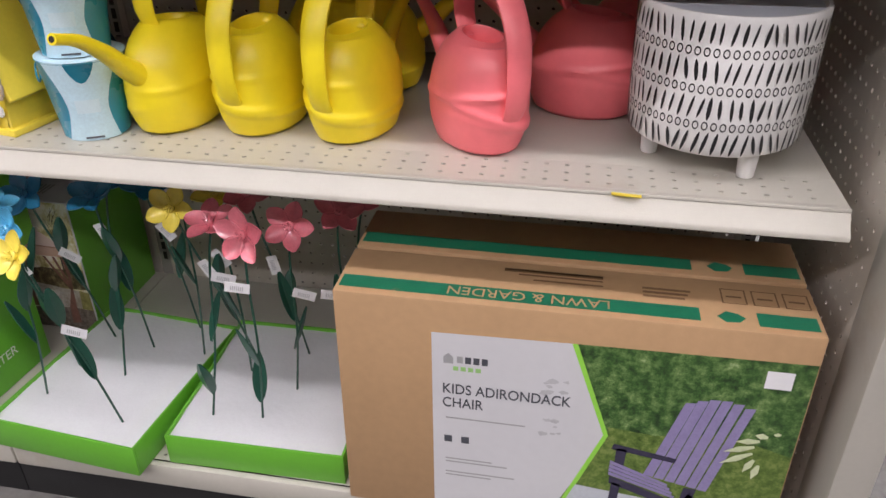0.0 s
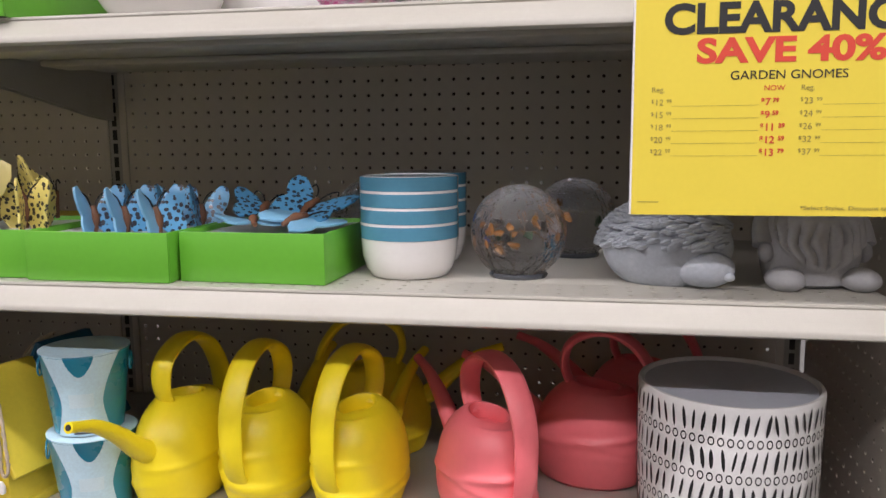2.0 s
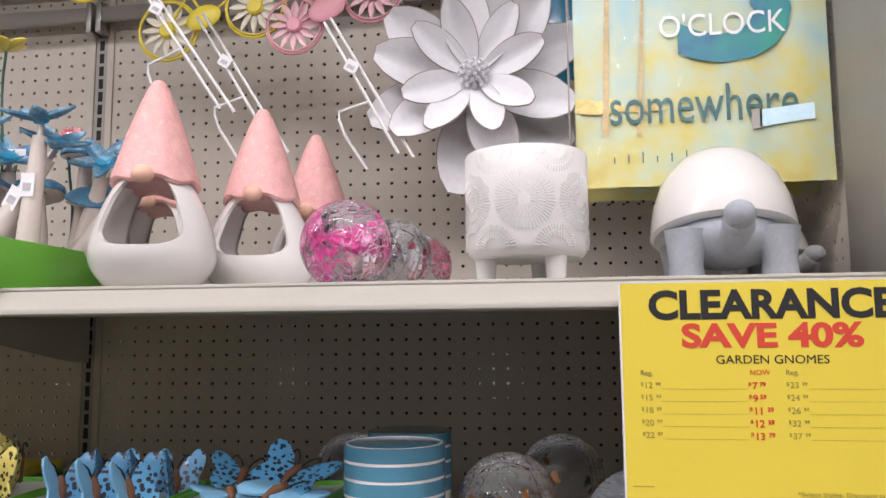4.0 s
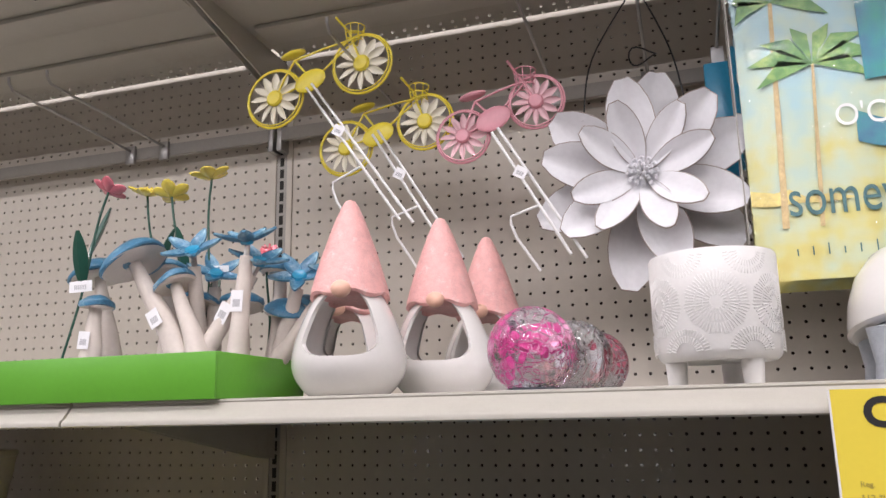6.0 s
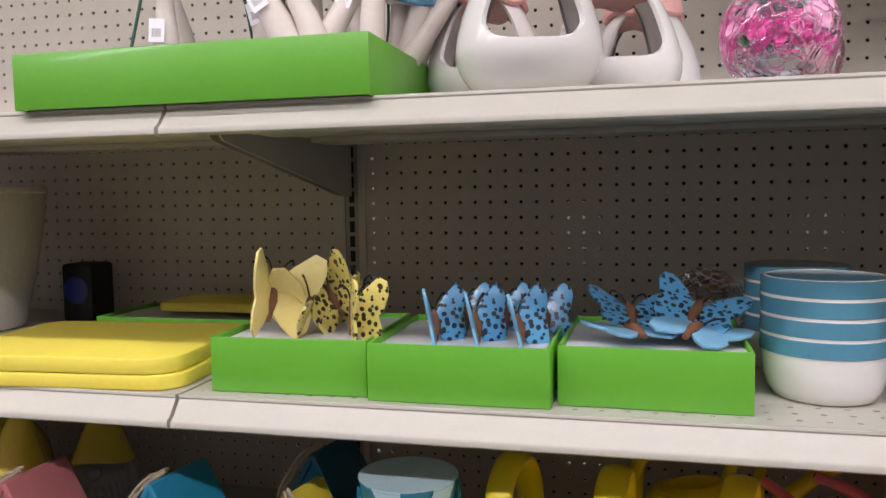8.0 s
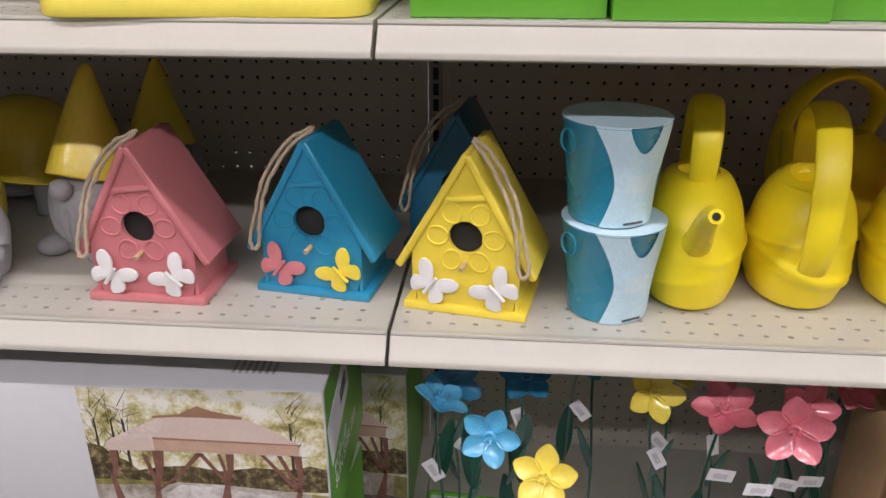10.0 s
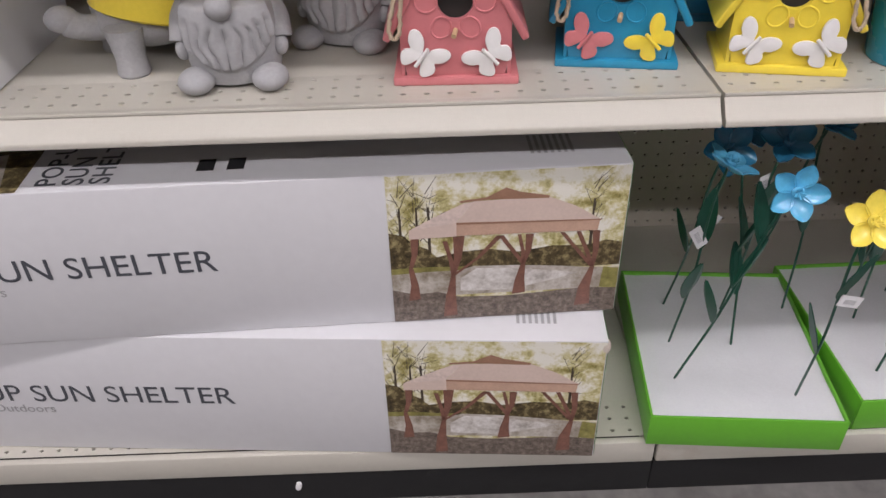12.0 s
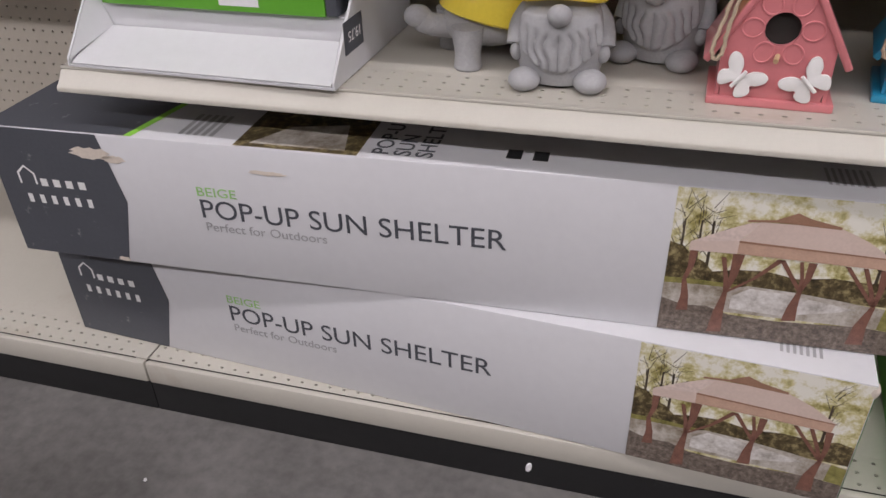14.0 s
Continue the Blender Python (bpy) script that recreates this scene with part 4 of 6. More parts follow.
GLOBEBASE = material("dark glass foot", (0.05, 0.055, 0.065), 0.15, coat=0.5)
MAGENTA = material("magenta dried petal", (0.60, 0.04, 0.24), 0.5, vary=0.25, scale=60)
PINKF = material("pale pink dried petal", (0.80, 0.35, 0.52), 0.5, vary=0.25, scale=60)
AMBER = material("amber flake", (0.34, 0.15, 0.035), 0.4, vary=0.3, scale=60)
COBALT = material("cobalt flake", (0.02, 0.03, 0.20), 0.4)
DARKRED = material("dark red dried petal", (0.26, 0.02, 0.05), 0.5, vary=0.3, scale=60)
LEAFD = material("dark leaf flake", (0.03, 0.06, 0.025), 0.5)

# ---- printed pictures ----
def printed(name, stops, scale, axis_weight=0.0, detail=6.0, height=0.2, rough=0.4):
    """Printed foliage, paving or sky: noise through a colour ramp, drifting along z over height."""
    m = bpy.data.materials.new(name)
    m.use_nodes = True
    nt = m.node_tree
    N, L = nt.nodes, nt.links
    b = N["Principled BSDF"]
    b.inputs["Roughness"].default_value = rough
    tc, no, sep = N.new("ShaderNodeTexCoord"), N.new("ShaderNodeTexNoise"), N.new("ShaderNodeSeparateXYZ")
    no.inputs["Scale"].default_value, no.inputs["Detail"].default_value, no.inputs["Roughness"].default_value = scale, detail, 0.72
    L.new(tc.outputs["Object"], no.inputs["Vector"])
    L.new(tc.outputs["Object"], sep.inputs[0])
    k = N.new("ShaderNodeMath")
    k.operation = "MULTIPLY_ADD"
    L.new(sep.outputs["Z"], k.inputs[0])
    k.inputs[1].default_value = axis_weight / height
    L.new(no.outputs["Fac"], k.inputs[2])
    ramp = N.new("ShaderNodeValToRGB")
    L.new(k.outputs[0], ramp.inputs["Fac"])
    el = ramp.color_ramp.elements
    el[0].position, el[0].color = stops[0][0], (*stops[0][1], 1)
    el[1].position, el[1].color = stops[-1][0], (*stops[-1][1], 1)
    for p, c in stops[1:-1]:
        e = el.new(p)
        e.color = (*c, 1)
    L.new(ramp.outputs[0], b.inputs["Base Color"])
    return m


P_TREES = printed("printed trees in bright haze", [(0.34, (0.08, 0.066, 0.026)), (0.43, (0.30, 0.26, 0.085)), (0.51, (0.58, 0.53, 0.28)), (0.60, (0.78, 0.76, 0.68))], 26, 0.05, height=0.2)
P_HEDGE = printed("printed dark hedge", [(0.36, (0.03, 0.022, 0.012)), (0.50, (0.10, 0.075, 0.035)), (0.66, (0.36, 0.30, 0.15))], 70)
P_LAWN = printed("printed pale terrace", [(0.35, (0.20, 0.16, 0.11)), (0.48, (0.40, 0.36, 0.31)), (0.65, (0.64, 0.61, 0.57))], 22)
P_COBBLE = printed("printed cobbles", [(0.3, (0.045, 0.034, 0.026)), (0.5, (0.15, 0.12, 0.10)), (0.7, (0.30, 0.25, 0.21))], 120)
P_CANOPY = material("printed beige canopy", (0.64, 0.51, 0.45), 0.4, vary=0.06, scale=30)
P_CANOPYL = material("printed pale canopy side", (0.66, 0.54, 0.49), 0.4, vary=0.15, scale=30)
P_MOSS = printed("printed olive grass", [(0.35, (0.13, 0.12, 0.035)), (0.5, (0.24, 0.22, 0.07)), (0.66, (0.36, 0.33, 0.12))], 40)
P_PALE = printed("printed sunlit gravel", [(0.35, (0.34, 0.31, 0.28)), (0.5, (0.56, 0.53, 0.50)), (0.65, (0.72, 0.70, 0.68))], 34)
P_VALANCE = material("printed tan valance", (0.52, 0.345, 0.26), 0.4, vary=0.12, scale=40)
P_ROOF = material("printed rust roof", (0.32, 0.18, 0.12), 0.4, vary=0.2, scale=60)
P_CURTAIN = material("printed brown drape", (0.20, 0.095, 0.070), 0.4, vary=0.4, scale=90)
P_BARK = material("printed bare branches", (0.07, 0.055, 0.04), 0.4)
P_BUSH = printed("printed garden bushes", [(0.34, (0.012, 0.03, 0.012)), (0.48, (0.05, 0.12, 0.03)), (0.6, (0.15, 0.25, 0.08)), (0.72, (0.4, 0.5, 0.25))], 48)
P_GRASS = printed("printed grass", [(0.35, (0.055, 0.10, 0.02)), (0.5, (0.12, 0.19, 0.04)), (0.66, (0.24, 0.30, 0.09))], 60)
P_PAVE = material("printed pale paving", (0.52, 0.55, 0.60), 0.4, vary=0.1)
P_LILAC = material("printed lilac boards", (0.27, 0.23, 0.42), 0.4, vary=0.12, scale=40)
P_PLUM = material("printed dark plum boards", (0.045, 0.04, 0.075), 0.4, vary=0.2)
P_STRAP = material("printed pale leaves", (0.60, 0.66, 0.42), 0.4, vary=0.15)
LIMELINE = material("lime print line", (0.30, 0.68, 0.08), 0.4)
TAPE = material("green print stripe", (0.015, 0.16, 0.085), 0.4, vary=0.12, scale=25, wear=(0.3, 0.2, 0.11), wear_amount=0.02, wear_scale=40)
KRAFTINK = material("brown box print", (0.19, 0.105, 0.05), 0.6)
SMUDGE = material("grey smudge on card", (0.47, 0.47, 0.49), 0.6, vary=0.15, scale=80)
SCUFF = material("torn card surface", (0.62, 0.55, 0.48), 0.8, vary=0.1, bump=0.5)


def flat(name, outline, mat, parent, lift, label=""):
    """A printed patch in x and z, lift metres proud of the face behind it."""
    bm = bmesh.new()
    bm.faces.new([bm.verts.new((x, -lift, z)) for x, z in outline])
    return part(name, bm, mat, parent, label, smooth=False)


def rect(x0, x1, z0, z1):
    return [(x0, z0), (x1, z0), (x1, z1), (x0, z1)]


def gazebo_picture(parent, x, z, w, h, name="picture"):
    """Printed photograph of a beige garden pavilion before trees."""
    pic = flat(name, rect(0, w, 0, h), P_TREES, parent, 0.0, "printed photograph of a beige pavilion among trees")
    pic.matrix_basis = pose(x, -0.0004, z)
    q = 0.0002

    def layer(pts, mat, k, nm):
        flat(nm, [(a * w, b * h) for a, b in pts], mat, pic, q * k)
    rng = random.Random(4)
    bm = bmesh.new()
    for base in (0.05, 0.12, 0.17, 0.86):
        tip = Vector((base * w, -q * 0.5, 0.50 * h))
        for _ in range(22):
            a = tip + Vector((rng.uniform(-0.012, 0.012) * w, 0, rng.uniform(0.05, 0.40) * h))
            b = a + Vector((rng.uniform(-0.075, 0.075) * w, 0, rng.uniform(0.02, 0.13) * h))
            b.z = min(b.z, h * 0.99)
            b.x = max(0.001, min(w * 0.99, b.x))
            e = Vector((b.z - a.z, 0, a.x - b.x)).normalized() * rng.uniform(0.0002, 0.0007)
            bm.faces.new([bm.verts.new(p) for p in (a - e, a + e, b + e * 0.4, b - e * 0.4)])
        e = Vector((0.0022, 0, 0))
        bm.faces.new([bm.verts.new(p) for p in (tip - e - Vector((0, 0, 0.1 * h)), tip + e - Vector((0, 0, 0.1 * h)), tip + e * 0.5 + Vector((0, 0, 0.3 * h)), tip - e * 0.5 + Vector((0, 0, 0.3 * h)))])
    tagged(part("branch_tracery", bm, P_BARK, pic, smooth=False), kind="stuff")
    layer([(0, .34), (1, .34), (1, .50), (.93, .52), (.84, .49), (.7, .50), (.55, .47), (.42, .50), (.3, .49), (.2, .46), (.16, .52), (.10, .56), (.06, .62), (0, .64)], P_HEDGE, 1, "hedge")
    layer([(0, .34), (.32, .35), (.32, .385), (.12, .395), (0, .39)], P_MOSS, 1.5, "grass_strip")
    layer([(0, .18), (1, .18), (1, .32), (.85, .335), (.72, .355), (.55, .375), (.36, .385), (.30, .36), (.15, .36), (0, .35)], P_LAWN, 2, "terrace")
    layer([(0, 0), (1, 0), (1, .17), (.85, .185), (.7, .17), (.5, .155), (.3, .165), (.2, .21), (.1, .20), (0, .24)], P_COBBLE, 3, "cobbles")
    layer([(.92, .18), (1, .17), (1, .315), (.93, .33)], P_MOSS, 3.2, "lawn_patch")
    layer([(.30, .21), (.52, .20), (.72, .26), (.82, .30), (.70, .325), (.50, .36), (.37, .37), (.30, .30)], P_PALE, 3.4, "sunlit_patch")
    for knot, foot, tops in (((.085, .39), (.070, .122, .155), ((.09, .125, .60),)),
                             ((.268, .325), (.222, .285, .02), ((.225, .245, .57), (.270, .320, .60), (.455, .485, .59))),
                             ((.572, .385), (.528, .588, .165), ((.462, .485, .59), (.545, .560, .59), (.580, .615, .59))),
                             ((.878, .335), (.815, .885, .05), ((.725, .745, .59), (.795, .815, .59), (.865, .898, .59)))):
        for a, b, top in tops:
            layer([(knot[0] - .008, knot[1]), (knot[0] + .010, knot[1]), ((knot[0] + b) / 2 + .012, (knot[1] + top) / 2 - .012), (b, top), (a, top), ((knot[0] + a) / 2 + .004, (knot[1] + top) / 2 - .016)], P_CURTAIN, 4 + 0.2 * len(tops), "drape")
        layer([(foot[0], foot[2]), (foot[1], foot[2] + .01), (foot[1] - .006, (foot[2] + knot[1]) / 2), (knot[0] + .011, knot[1]), (knot[0] - .009, knot[1]), (foot[0] + .012, (foot[2] + knot[1]) / 2)], P_CURTAIN, 5, "drape")
    layer([(.085, .595), (.285, .600), (.285, .690), (.085, .655)], P_CANOPY, 6, "valance")
    layer([(.285, .603), (.885, .592), (.892, .668), (.285, .686)], P_VALANCE, 6, "valance")
    layer([(.085, .655), (.285, .690), (.36, .825), (.30, .805), (.20, .74)], P_CANOPYL, 7, "canopy")
    layer([(.285, .686), (.892, .668), (.78, .765), (.665, .832), (.36, .825)], P_CANOPY, 7, "canopy")
    layer([(.285, .678), (.892, .660), (.905, .668), (.285, .692)], P_ROOF, 8, "seam")
    layer([(.30, .832), (.41, .846), (.49, .902), (.545, .872), (.67, .838), (.668, .822), (.55, .826), (.42, .832), (.30, .817)], P_ROOF, 8, "top_roof")
    return pic


def shelter_carton(x, y, z, rz, label, plain_end=False):
    """Long flat carton: its right front bottom corner stands at x, y."""
    L, D, H = 1.29, 0.26, 0.222
    c = thing("shelter_carton", label, "carton", x, y, z, rz, group="pavilion cartons")
    part("carton", slab(-L, 0, 0, D, 0, H, 0.003), CARDW, c)
    f = 0.0004
    flat("dark_end_print", [(-L + 0.001, 0.002), (-1.10, 0.002), (-1.072, 0.112), (-1.095, H - 0.001), (-L + 0.001, H - 0.001)], PRINTG, c, f)
    gazebo_picture(c, -0.288, 0.002, 0.286, H - 0.004)
    letters(c, "POP-UP SUN SHELTER", 0.045, pose(-0.952, -0.0006, 0.100), TXTG, width=0.452)
    letters(c, "Perfect for Outdoors", 0.021, pose(-0.948, -0.0006, 0.078), TXTL, width=0.19)
    letters(c, "BEIGE", 0.021, pose(-0.952, -0.0006, 0.137), TXTGREEN, width=0.062)
    # house mark and two bars in place of the maker's name
    logo = part("maker_mark", tube([(-1.252, -0.0007, 0.128), (-1.252, -0.0007, 0.146), (-1.238, -0.0007, 0.158), (-1.224, -0.0007, 0.146), (-1.224, -0.0007, 0.128)], 0.0018, 4, 0.2), TXTW, c, "white house outline beside two white bars")
    for k in range(4):
        flat("name_bar", rect(-1.216 + k * 0.022, -1.204 + k * 0.022, 0.126, 0.139), TXTW, logo, 0.0008)
    for k in range(6):
        flat("name_bar", rect(-1.248 + k * 0.021, -1.2395 + k * 0.021, 0.095, 0.110), TXTW, logo, 0.0008)
    # lid print
    lid = flat("lid_print", [(-L + 0.002, 0), (-1.05, 0), (-1.0, D - 0.01), (-L + 0.002, D - 0.01)], PRINTG, c, 0)
    lid.matrix_basis = Matrix(((1, 0, 0, 0), (0, 0, 1, 0.002), (0, 1, 0, H + 0.0005), (0, 0, 0, 1)))
    turn = lid.matrix_basis
    g = flat("lid_line", [(-1.05, 0), (-1.038, 0), (-0.988, D - 0.01), (-1.0, D - 0.01)], LIMELINE, c, 0)
    g.matrix_basis = turn
    g = flat("lid_photo", rect(-0.88, -0.70, 0.0, D - 0.02), P_HEDGE, c, 0, "printed photograph of a pavilion interior")
    g.matrix_basis = turn
    g2 = flat("lid_photo_floor", [(-0.86, 0.01), (-0.72, 0.01), (-0.74, 0.09), (-0.82, 0.07)], P_LAWN, c, 0)
    g2.matrix_basis = Matrix.Translation((0, 0, 0.0003)) @ turn
    for k, word in enumerate(("POP-UP", "SUN", "SHELTER")):
        letters(c, word, 0.034, Matrix.Translation((-0.66 + 0.030 * k, 0.012, H + 0.0006)) @ pose(0, 0, 0, 0, 0, 90) @ pose(0, 0, 0, -90), TXTG, bold=0.0003)
    for k in range(5):
        b = flat("lid_bar", rect(-0.975 + 0.012 * k, -0.968 + 0.012 * k, 0.02, 0.09), TXTL, c, 0)
        b.matrix_basis = turn
    for x0 in (-0.505, -0.47):
        b = flat("lid_stamp", rect(x0, x0 + 0.02, 0.028, 0.055), PRINTK, c, 0)
        b.matrix_basis = turn
    for k in range(7):
        b = flat("lid_bar", rect(-0.115 + 0.008 * k, -0.111 + 0.008 * k, 0.03, 0.075), TXTL, c, 0)
        b.matrix_basis = turn
    # green end
    e = flat("green_end", rect(0.002, D - 0.002, 0.002, H - 0.002), GREEN, c, 0.0)
    e.matrix_basis = Matrix.Translation((0.0005, 0, 0)) @ pose(0, 0, 0, 0, 0, 90)
    if plain_end:
        return c
    m = Matrix.Translation((0.0010, 0.030, 0.055)) @ pose(0, 0, 0, 0, 0, 90)
    letters(c, "POP-UP", 0.026, m @ Matrix.Translation((0, 0, 0.022)), TXTW)
    letters(c, "SUN SHELTER", 0.026, m, TXTW)
    lb = part("shipping_label", box(0.135, 0.0004, 0.066, 0, 0, 0), TAGP, c, "white shipping label with a barcode", m=Matrix.Translation((0.0012, 0.075, 0.150)) @ pose(0, 0, 0, 0, 0, 90) @ pose(0, 0, 0, 0, -14, 0))
    for k in range(12):
        part("barcode_bar", box(0.0016 + 0.0008 * (k % 3), 0.0007, 0.022, 0.012 + k * 0.0036, 0, 0), PRINTK, lb)
    return c


B_CARTON = shelter_carton(-0.101, -0.574, Z_BASE + 0.0005, -3.7, "white and charcoal carton with a printed pavilion on the deck")
A_CARTON = shelter_carton(-0.083, -0.515, Z_BASE + 0.2235, 2.0, "scuffed white and charcoal carton with a printed pavilion, stacked")
for u, zz, w, h, seed in ((-1.112, 0.190, 0.070, 0.022, 1), (-1.075, 0.184, 0.040, 0.012, 3), (-0.835, 0.184, 0.060, 0.007, 2), (-1.106, 0.006, 0.022, 0.009, 4)):
    rng = random.Random(seed)
    pts = [(u + w / 2 * math.cos(a) * rng.uniform(0.75, 1.1), zz + h / 2 * math.sin(a) * rng.uniform(0.7, 1.2)) for a in np.linspace(0, 2 * math.pi, 22)[:-1]]
    flat("scuff", pts, SCUFF, A_CARTON, 0.0009, "torn patch of bare card")
for u in (-0.006,):
    part("crushed_corner", ball(0.0075, 0.0065, 0.013, u + 0.003, 0.005, 0.209, 10), SCUFF, B_CARTON, "crushed and torn corner")

# ---- chair cartons ----
def chair_carton(y, label, full):
    W, D, H = 0.607, 0.112, 0.381
    c = thing("chair_carton", label, "carton", 0.589, y, Z_BASE + 0.0005, 0, group="chair cartons")
    part("carton", slab(0, W, 0, D, 0, H, 0.004), KRAFT, c)
    turn = Matrix(((1, 0, 0, 0), (0, 0, 1, 0.0), (0, 1, 0, H + 0.0005), (0, 0, 0, 1)))
    for x0, x1 in ((0.006, 0.462), (0.530, 0.600)):
        s = flat("green_stripe", rect(x0, x1, 0.012, 0.040), TAPE, c, 0)
        s.matrix_basis = turn
    s = flat("leaf_mark", [(0.482, 0.026), (0.492, 0.014), (0.508, 0.016), (0.516, 0.026), (0.508, 0.034), (0.494, 0.038)], TAPE, c, 0)
    s.matrix_basis = turn
    if not full:
        return c
    letters(c, "LAWN & GARDEN", 0.026, Matrix.Translation((0.355, 0.034, H + 0.0012)) @ pose(0, 0, 0, 0, 0, 180) @ pose(0, 0, 0, -90), KRAFT, width=0.205)
    for k in range(3):
        for j in range(1 if k else 2):
            s = flat("small_print", rect(0.215 + 0.02 * k, 0.345, 0.088 - 0.011 * k - 0.004 * j, 0.092 - 0.011 * k), KRAFTINK, c, 0)
            s.matrix_basis = turn
        s = flat("small_print", rect(0.395, 0.455 - 0.004 * k, 0.072 - 0.009 * k, 0.077 - 0.009 * k), KRAFTINK, c, 0)
        s.matrix_basis = turn
        x0 = 0.492 + 0.038 * k
        for a, b, cc, d in ((x0, x0 + 0.031, 0.056, 0.058), (x0, x0 + 0.031, 0.088, 0.090), (x0, x0 + 0.002, 0.058, 0.088), (x0 + 0.029, x0 + 0.031, 0.058, 0.088), (x0 + 0.006, x0 + 0.025, 0.070, 0.074)):
            s = flat("handling_mark", rect(a, b, cc, d), KRAFTINK, c, 0)
            s.matrix_basis = turn
    lab = flat("label", [(0.133, 0.002), (0.300, 0.002), (0.366, 0.190), (0.314, 0.336), (0.131, 0.331)], CARDW, c, 0.0004, "white printed label")
    pic = flat("picture", [(0.300, 0.002), (0.604, 0.002), (0.604, 0.341), (0.314, 0.336), (0.366, 0.190)], P_BUSH, c, 0.0003, "printed photograph of a lilac garden chair on grass")
    flat("lime_edge", [(0.297, 0.002), (0.304, 0.002), (0.371, 0.190), (0.319, 0.336), (0.312, 0.336), (0.3645, 0.190)], LIMELINE, c, 0.0006)
    flat("grass", [(0.303, 0.030), (0.604, 0.030), (0.604, 0.190), (0.520, 0.215), (0.430, 0.200), (0.369, 0.205), (0.371, 0.190)], P_GRASS, pic, 0.0005)
    flat("paving", [(0.303, 0.002), (0.604, 0.002), (0.604, 0.066), (0.335, 0.092)], P_PAVE, pic, 0.0007)
    for k in range(6):
        a = 0.444 + 0.0145 * k
        flat("back_board", [(a - 0.020, 0.128 - 0.003 * k), (a - 0.007, 0.126 - 0.003 * k), (a + 0.030, 0.263 + 0.010 * math.sin(k * 0.6)), (a + 0.017, 0.262 + 0.010 * math.sin(k * 0.6))], P_LILAC, pic, 0.0011)
    for pts in ([(0.395, 0.140), (0.480, 0.128), (0.482, 0.136), (0.398, 0.150)], [(0.402, 0.100), (0.414, 0.098), (0.416, 0.142), (0.402, 0.142)], [(0.400, 0.032), (0.412, 0.032), (0.414, 0.075), (0.402, 0.078)],
                [(0.398, 0.076), (0.500, 0.040), (0.503, 0.052), (0.398, 0.090)], [(0.488, 0.000), (0.500, 0.002), (0.515, 0.085), (0.498, 0.085)], [(0.500, 0.060), (0.570, 0.020), (0.572, 0.032), (0.505, 0.075)]):
        flat("dark_board", [(x - 0.018, z + 0.028) for x, z in pts], P_PLUM, pic, 0.0013)
    for k in range(4):
        flat("seat_board", [(0.378, 0.120 + 0.007 * k), (0.470 - 0.004 * k, 0.090 + 0.007 * k), (0.470 - 0.004 * k, 0.095 + 0.007 * k), (0.378, 0.126 + 0.007 * k)], P_LILAC, pic, 0.0015)
    for k in range(7):
        a = radians(100 + 22 * k)
        p = Vector((0.585, 0.195)) + Vector((math.cos(a), math.sin(a))) * 0.03
        q = Vector((0.592, 0.175)) + Vector((math.cos(a) * 1.0, math.sin(a) * 0.75)) * (0.075 if k < 5 else 0.05)
        q.x = min(q.x, 0.602)
        e = Vector((-(q - p).y, (q - p).x)).normalized() * 0.005
        flat("pale_leaf", [tuple(p - e * 0.4), tuple(p + e * 0.4), tuple((p + q) / 2 + e), tuple(q), tuple((p + q) / 2 - e)], P_STRAP, pic, 0.0016)
    letters(c, "KIDS ADIRONDACK\nCHAIR", 0.024, pose(0.145, -0.0007, 0.232), TXTG, bold=0.0002, width=0.172)
    logo = flat("maker_mark", [(0.147, 0.283), (0.160, 0.283), (0.160, 0.294), (0.1535, 0.300), (0.147, 0.294)], TXTL, c, 0.0007, "faint grey maker's mark")
    for k in range(4):
        flat("name_bar", rect(0.165 + 0.011 * k, 0.173 + 0.011 * k, 0.285, 0.296), TXTG if k else TXTL, logo, 0.0008)
        flat("name_bar", rect(0.160 + 0.010 * k, 0.167 + 0.010 * k, 0.272, 0.279), TXTGREEN, logo, 0.0008)
    for zz, n in ((0.187, 10), (0.110, 6), (0.104, 8), (0.084, 9), (0.078, 6)):
        flat("small_print", rect(0.150, 0.150 + 0.011 * n, zz, zz + 0.0025), TXTL, c, 0.0007)
    for x0 in (0.148, 0.172):
        flat("small_icon", rect(x0, x0 + 0.011, 0.143, 0.155), TXTG, c, 0.0007)
    for u, zz, seed in ((0.296, 0.268, 7), (0.298, 0.186, 9)):
        rng = random.Random(seed)
        for q in range(7):
            cx, cz, r = u + rng.uniform(-0.018, 0.018), zz + rng.uniform(-0.020, 0.020), rng.uniform(0.003, 0.008)
            flat("scuff", [(cx + r * math.cos(a) * rng.uniform(0.6, 1.4), cz + 0.6 * r * math.sin(a) * rng.uniform(0.6, 1.4)) for a in np.linspace(0, 2 * math.pi, 13)[:-1]], SMUDGE, lab, 0.0005 + 0.00002 * q, "faint grey scuff")
    letters(c, "3+", 0.026, pose(0.570, -0.0019, 0.040), TXTW, bold=0.0004)
    flat("sticker", rect(0.548, 0.580, 0.300, 0.327), TAGP, c, 0.0019, "small white price sticker")
    return c


chair_carton(-0.561, "brown chair carton with a printed garden photograph and green stripe", True)
chair_carton(-0.443, "brown chair carton with a green stripe behind another", False)

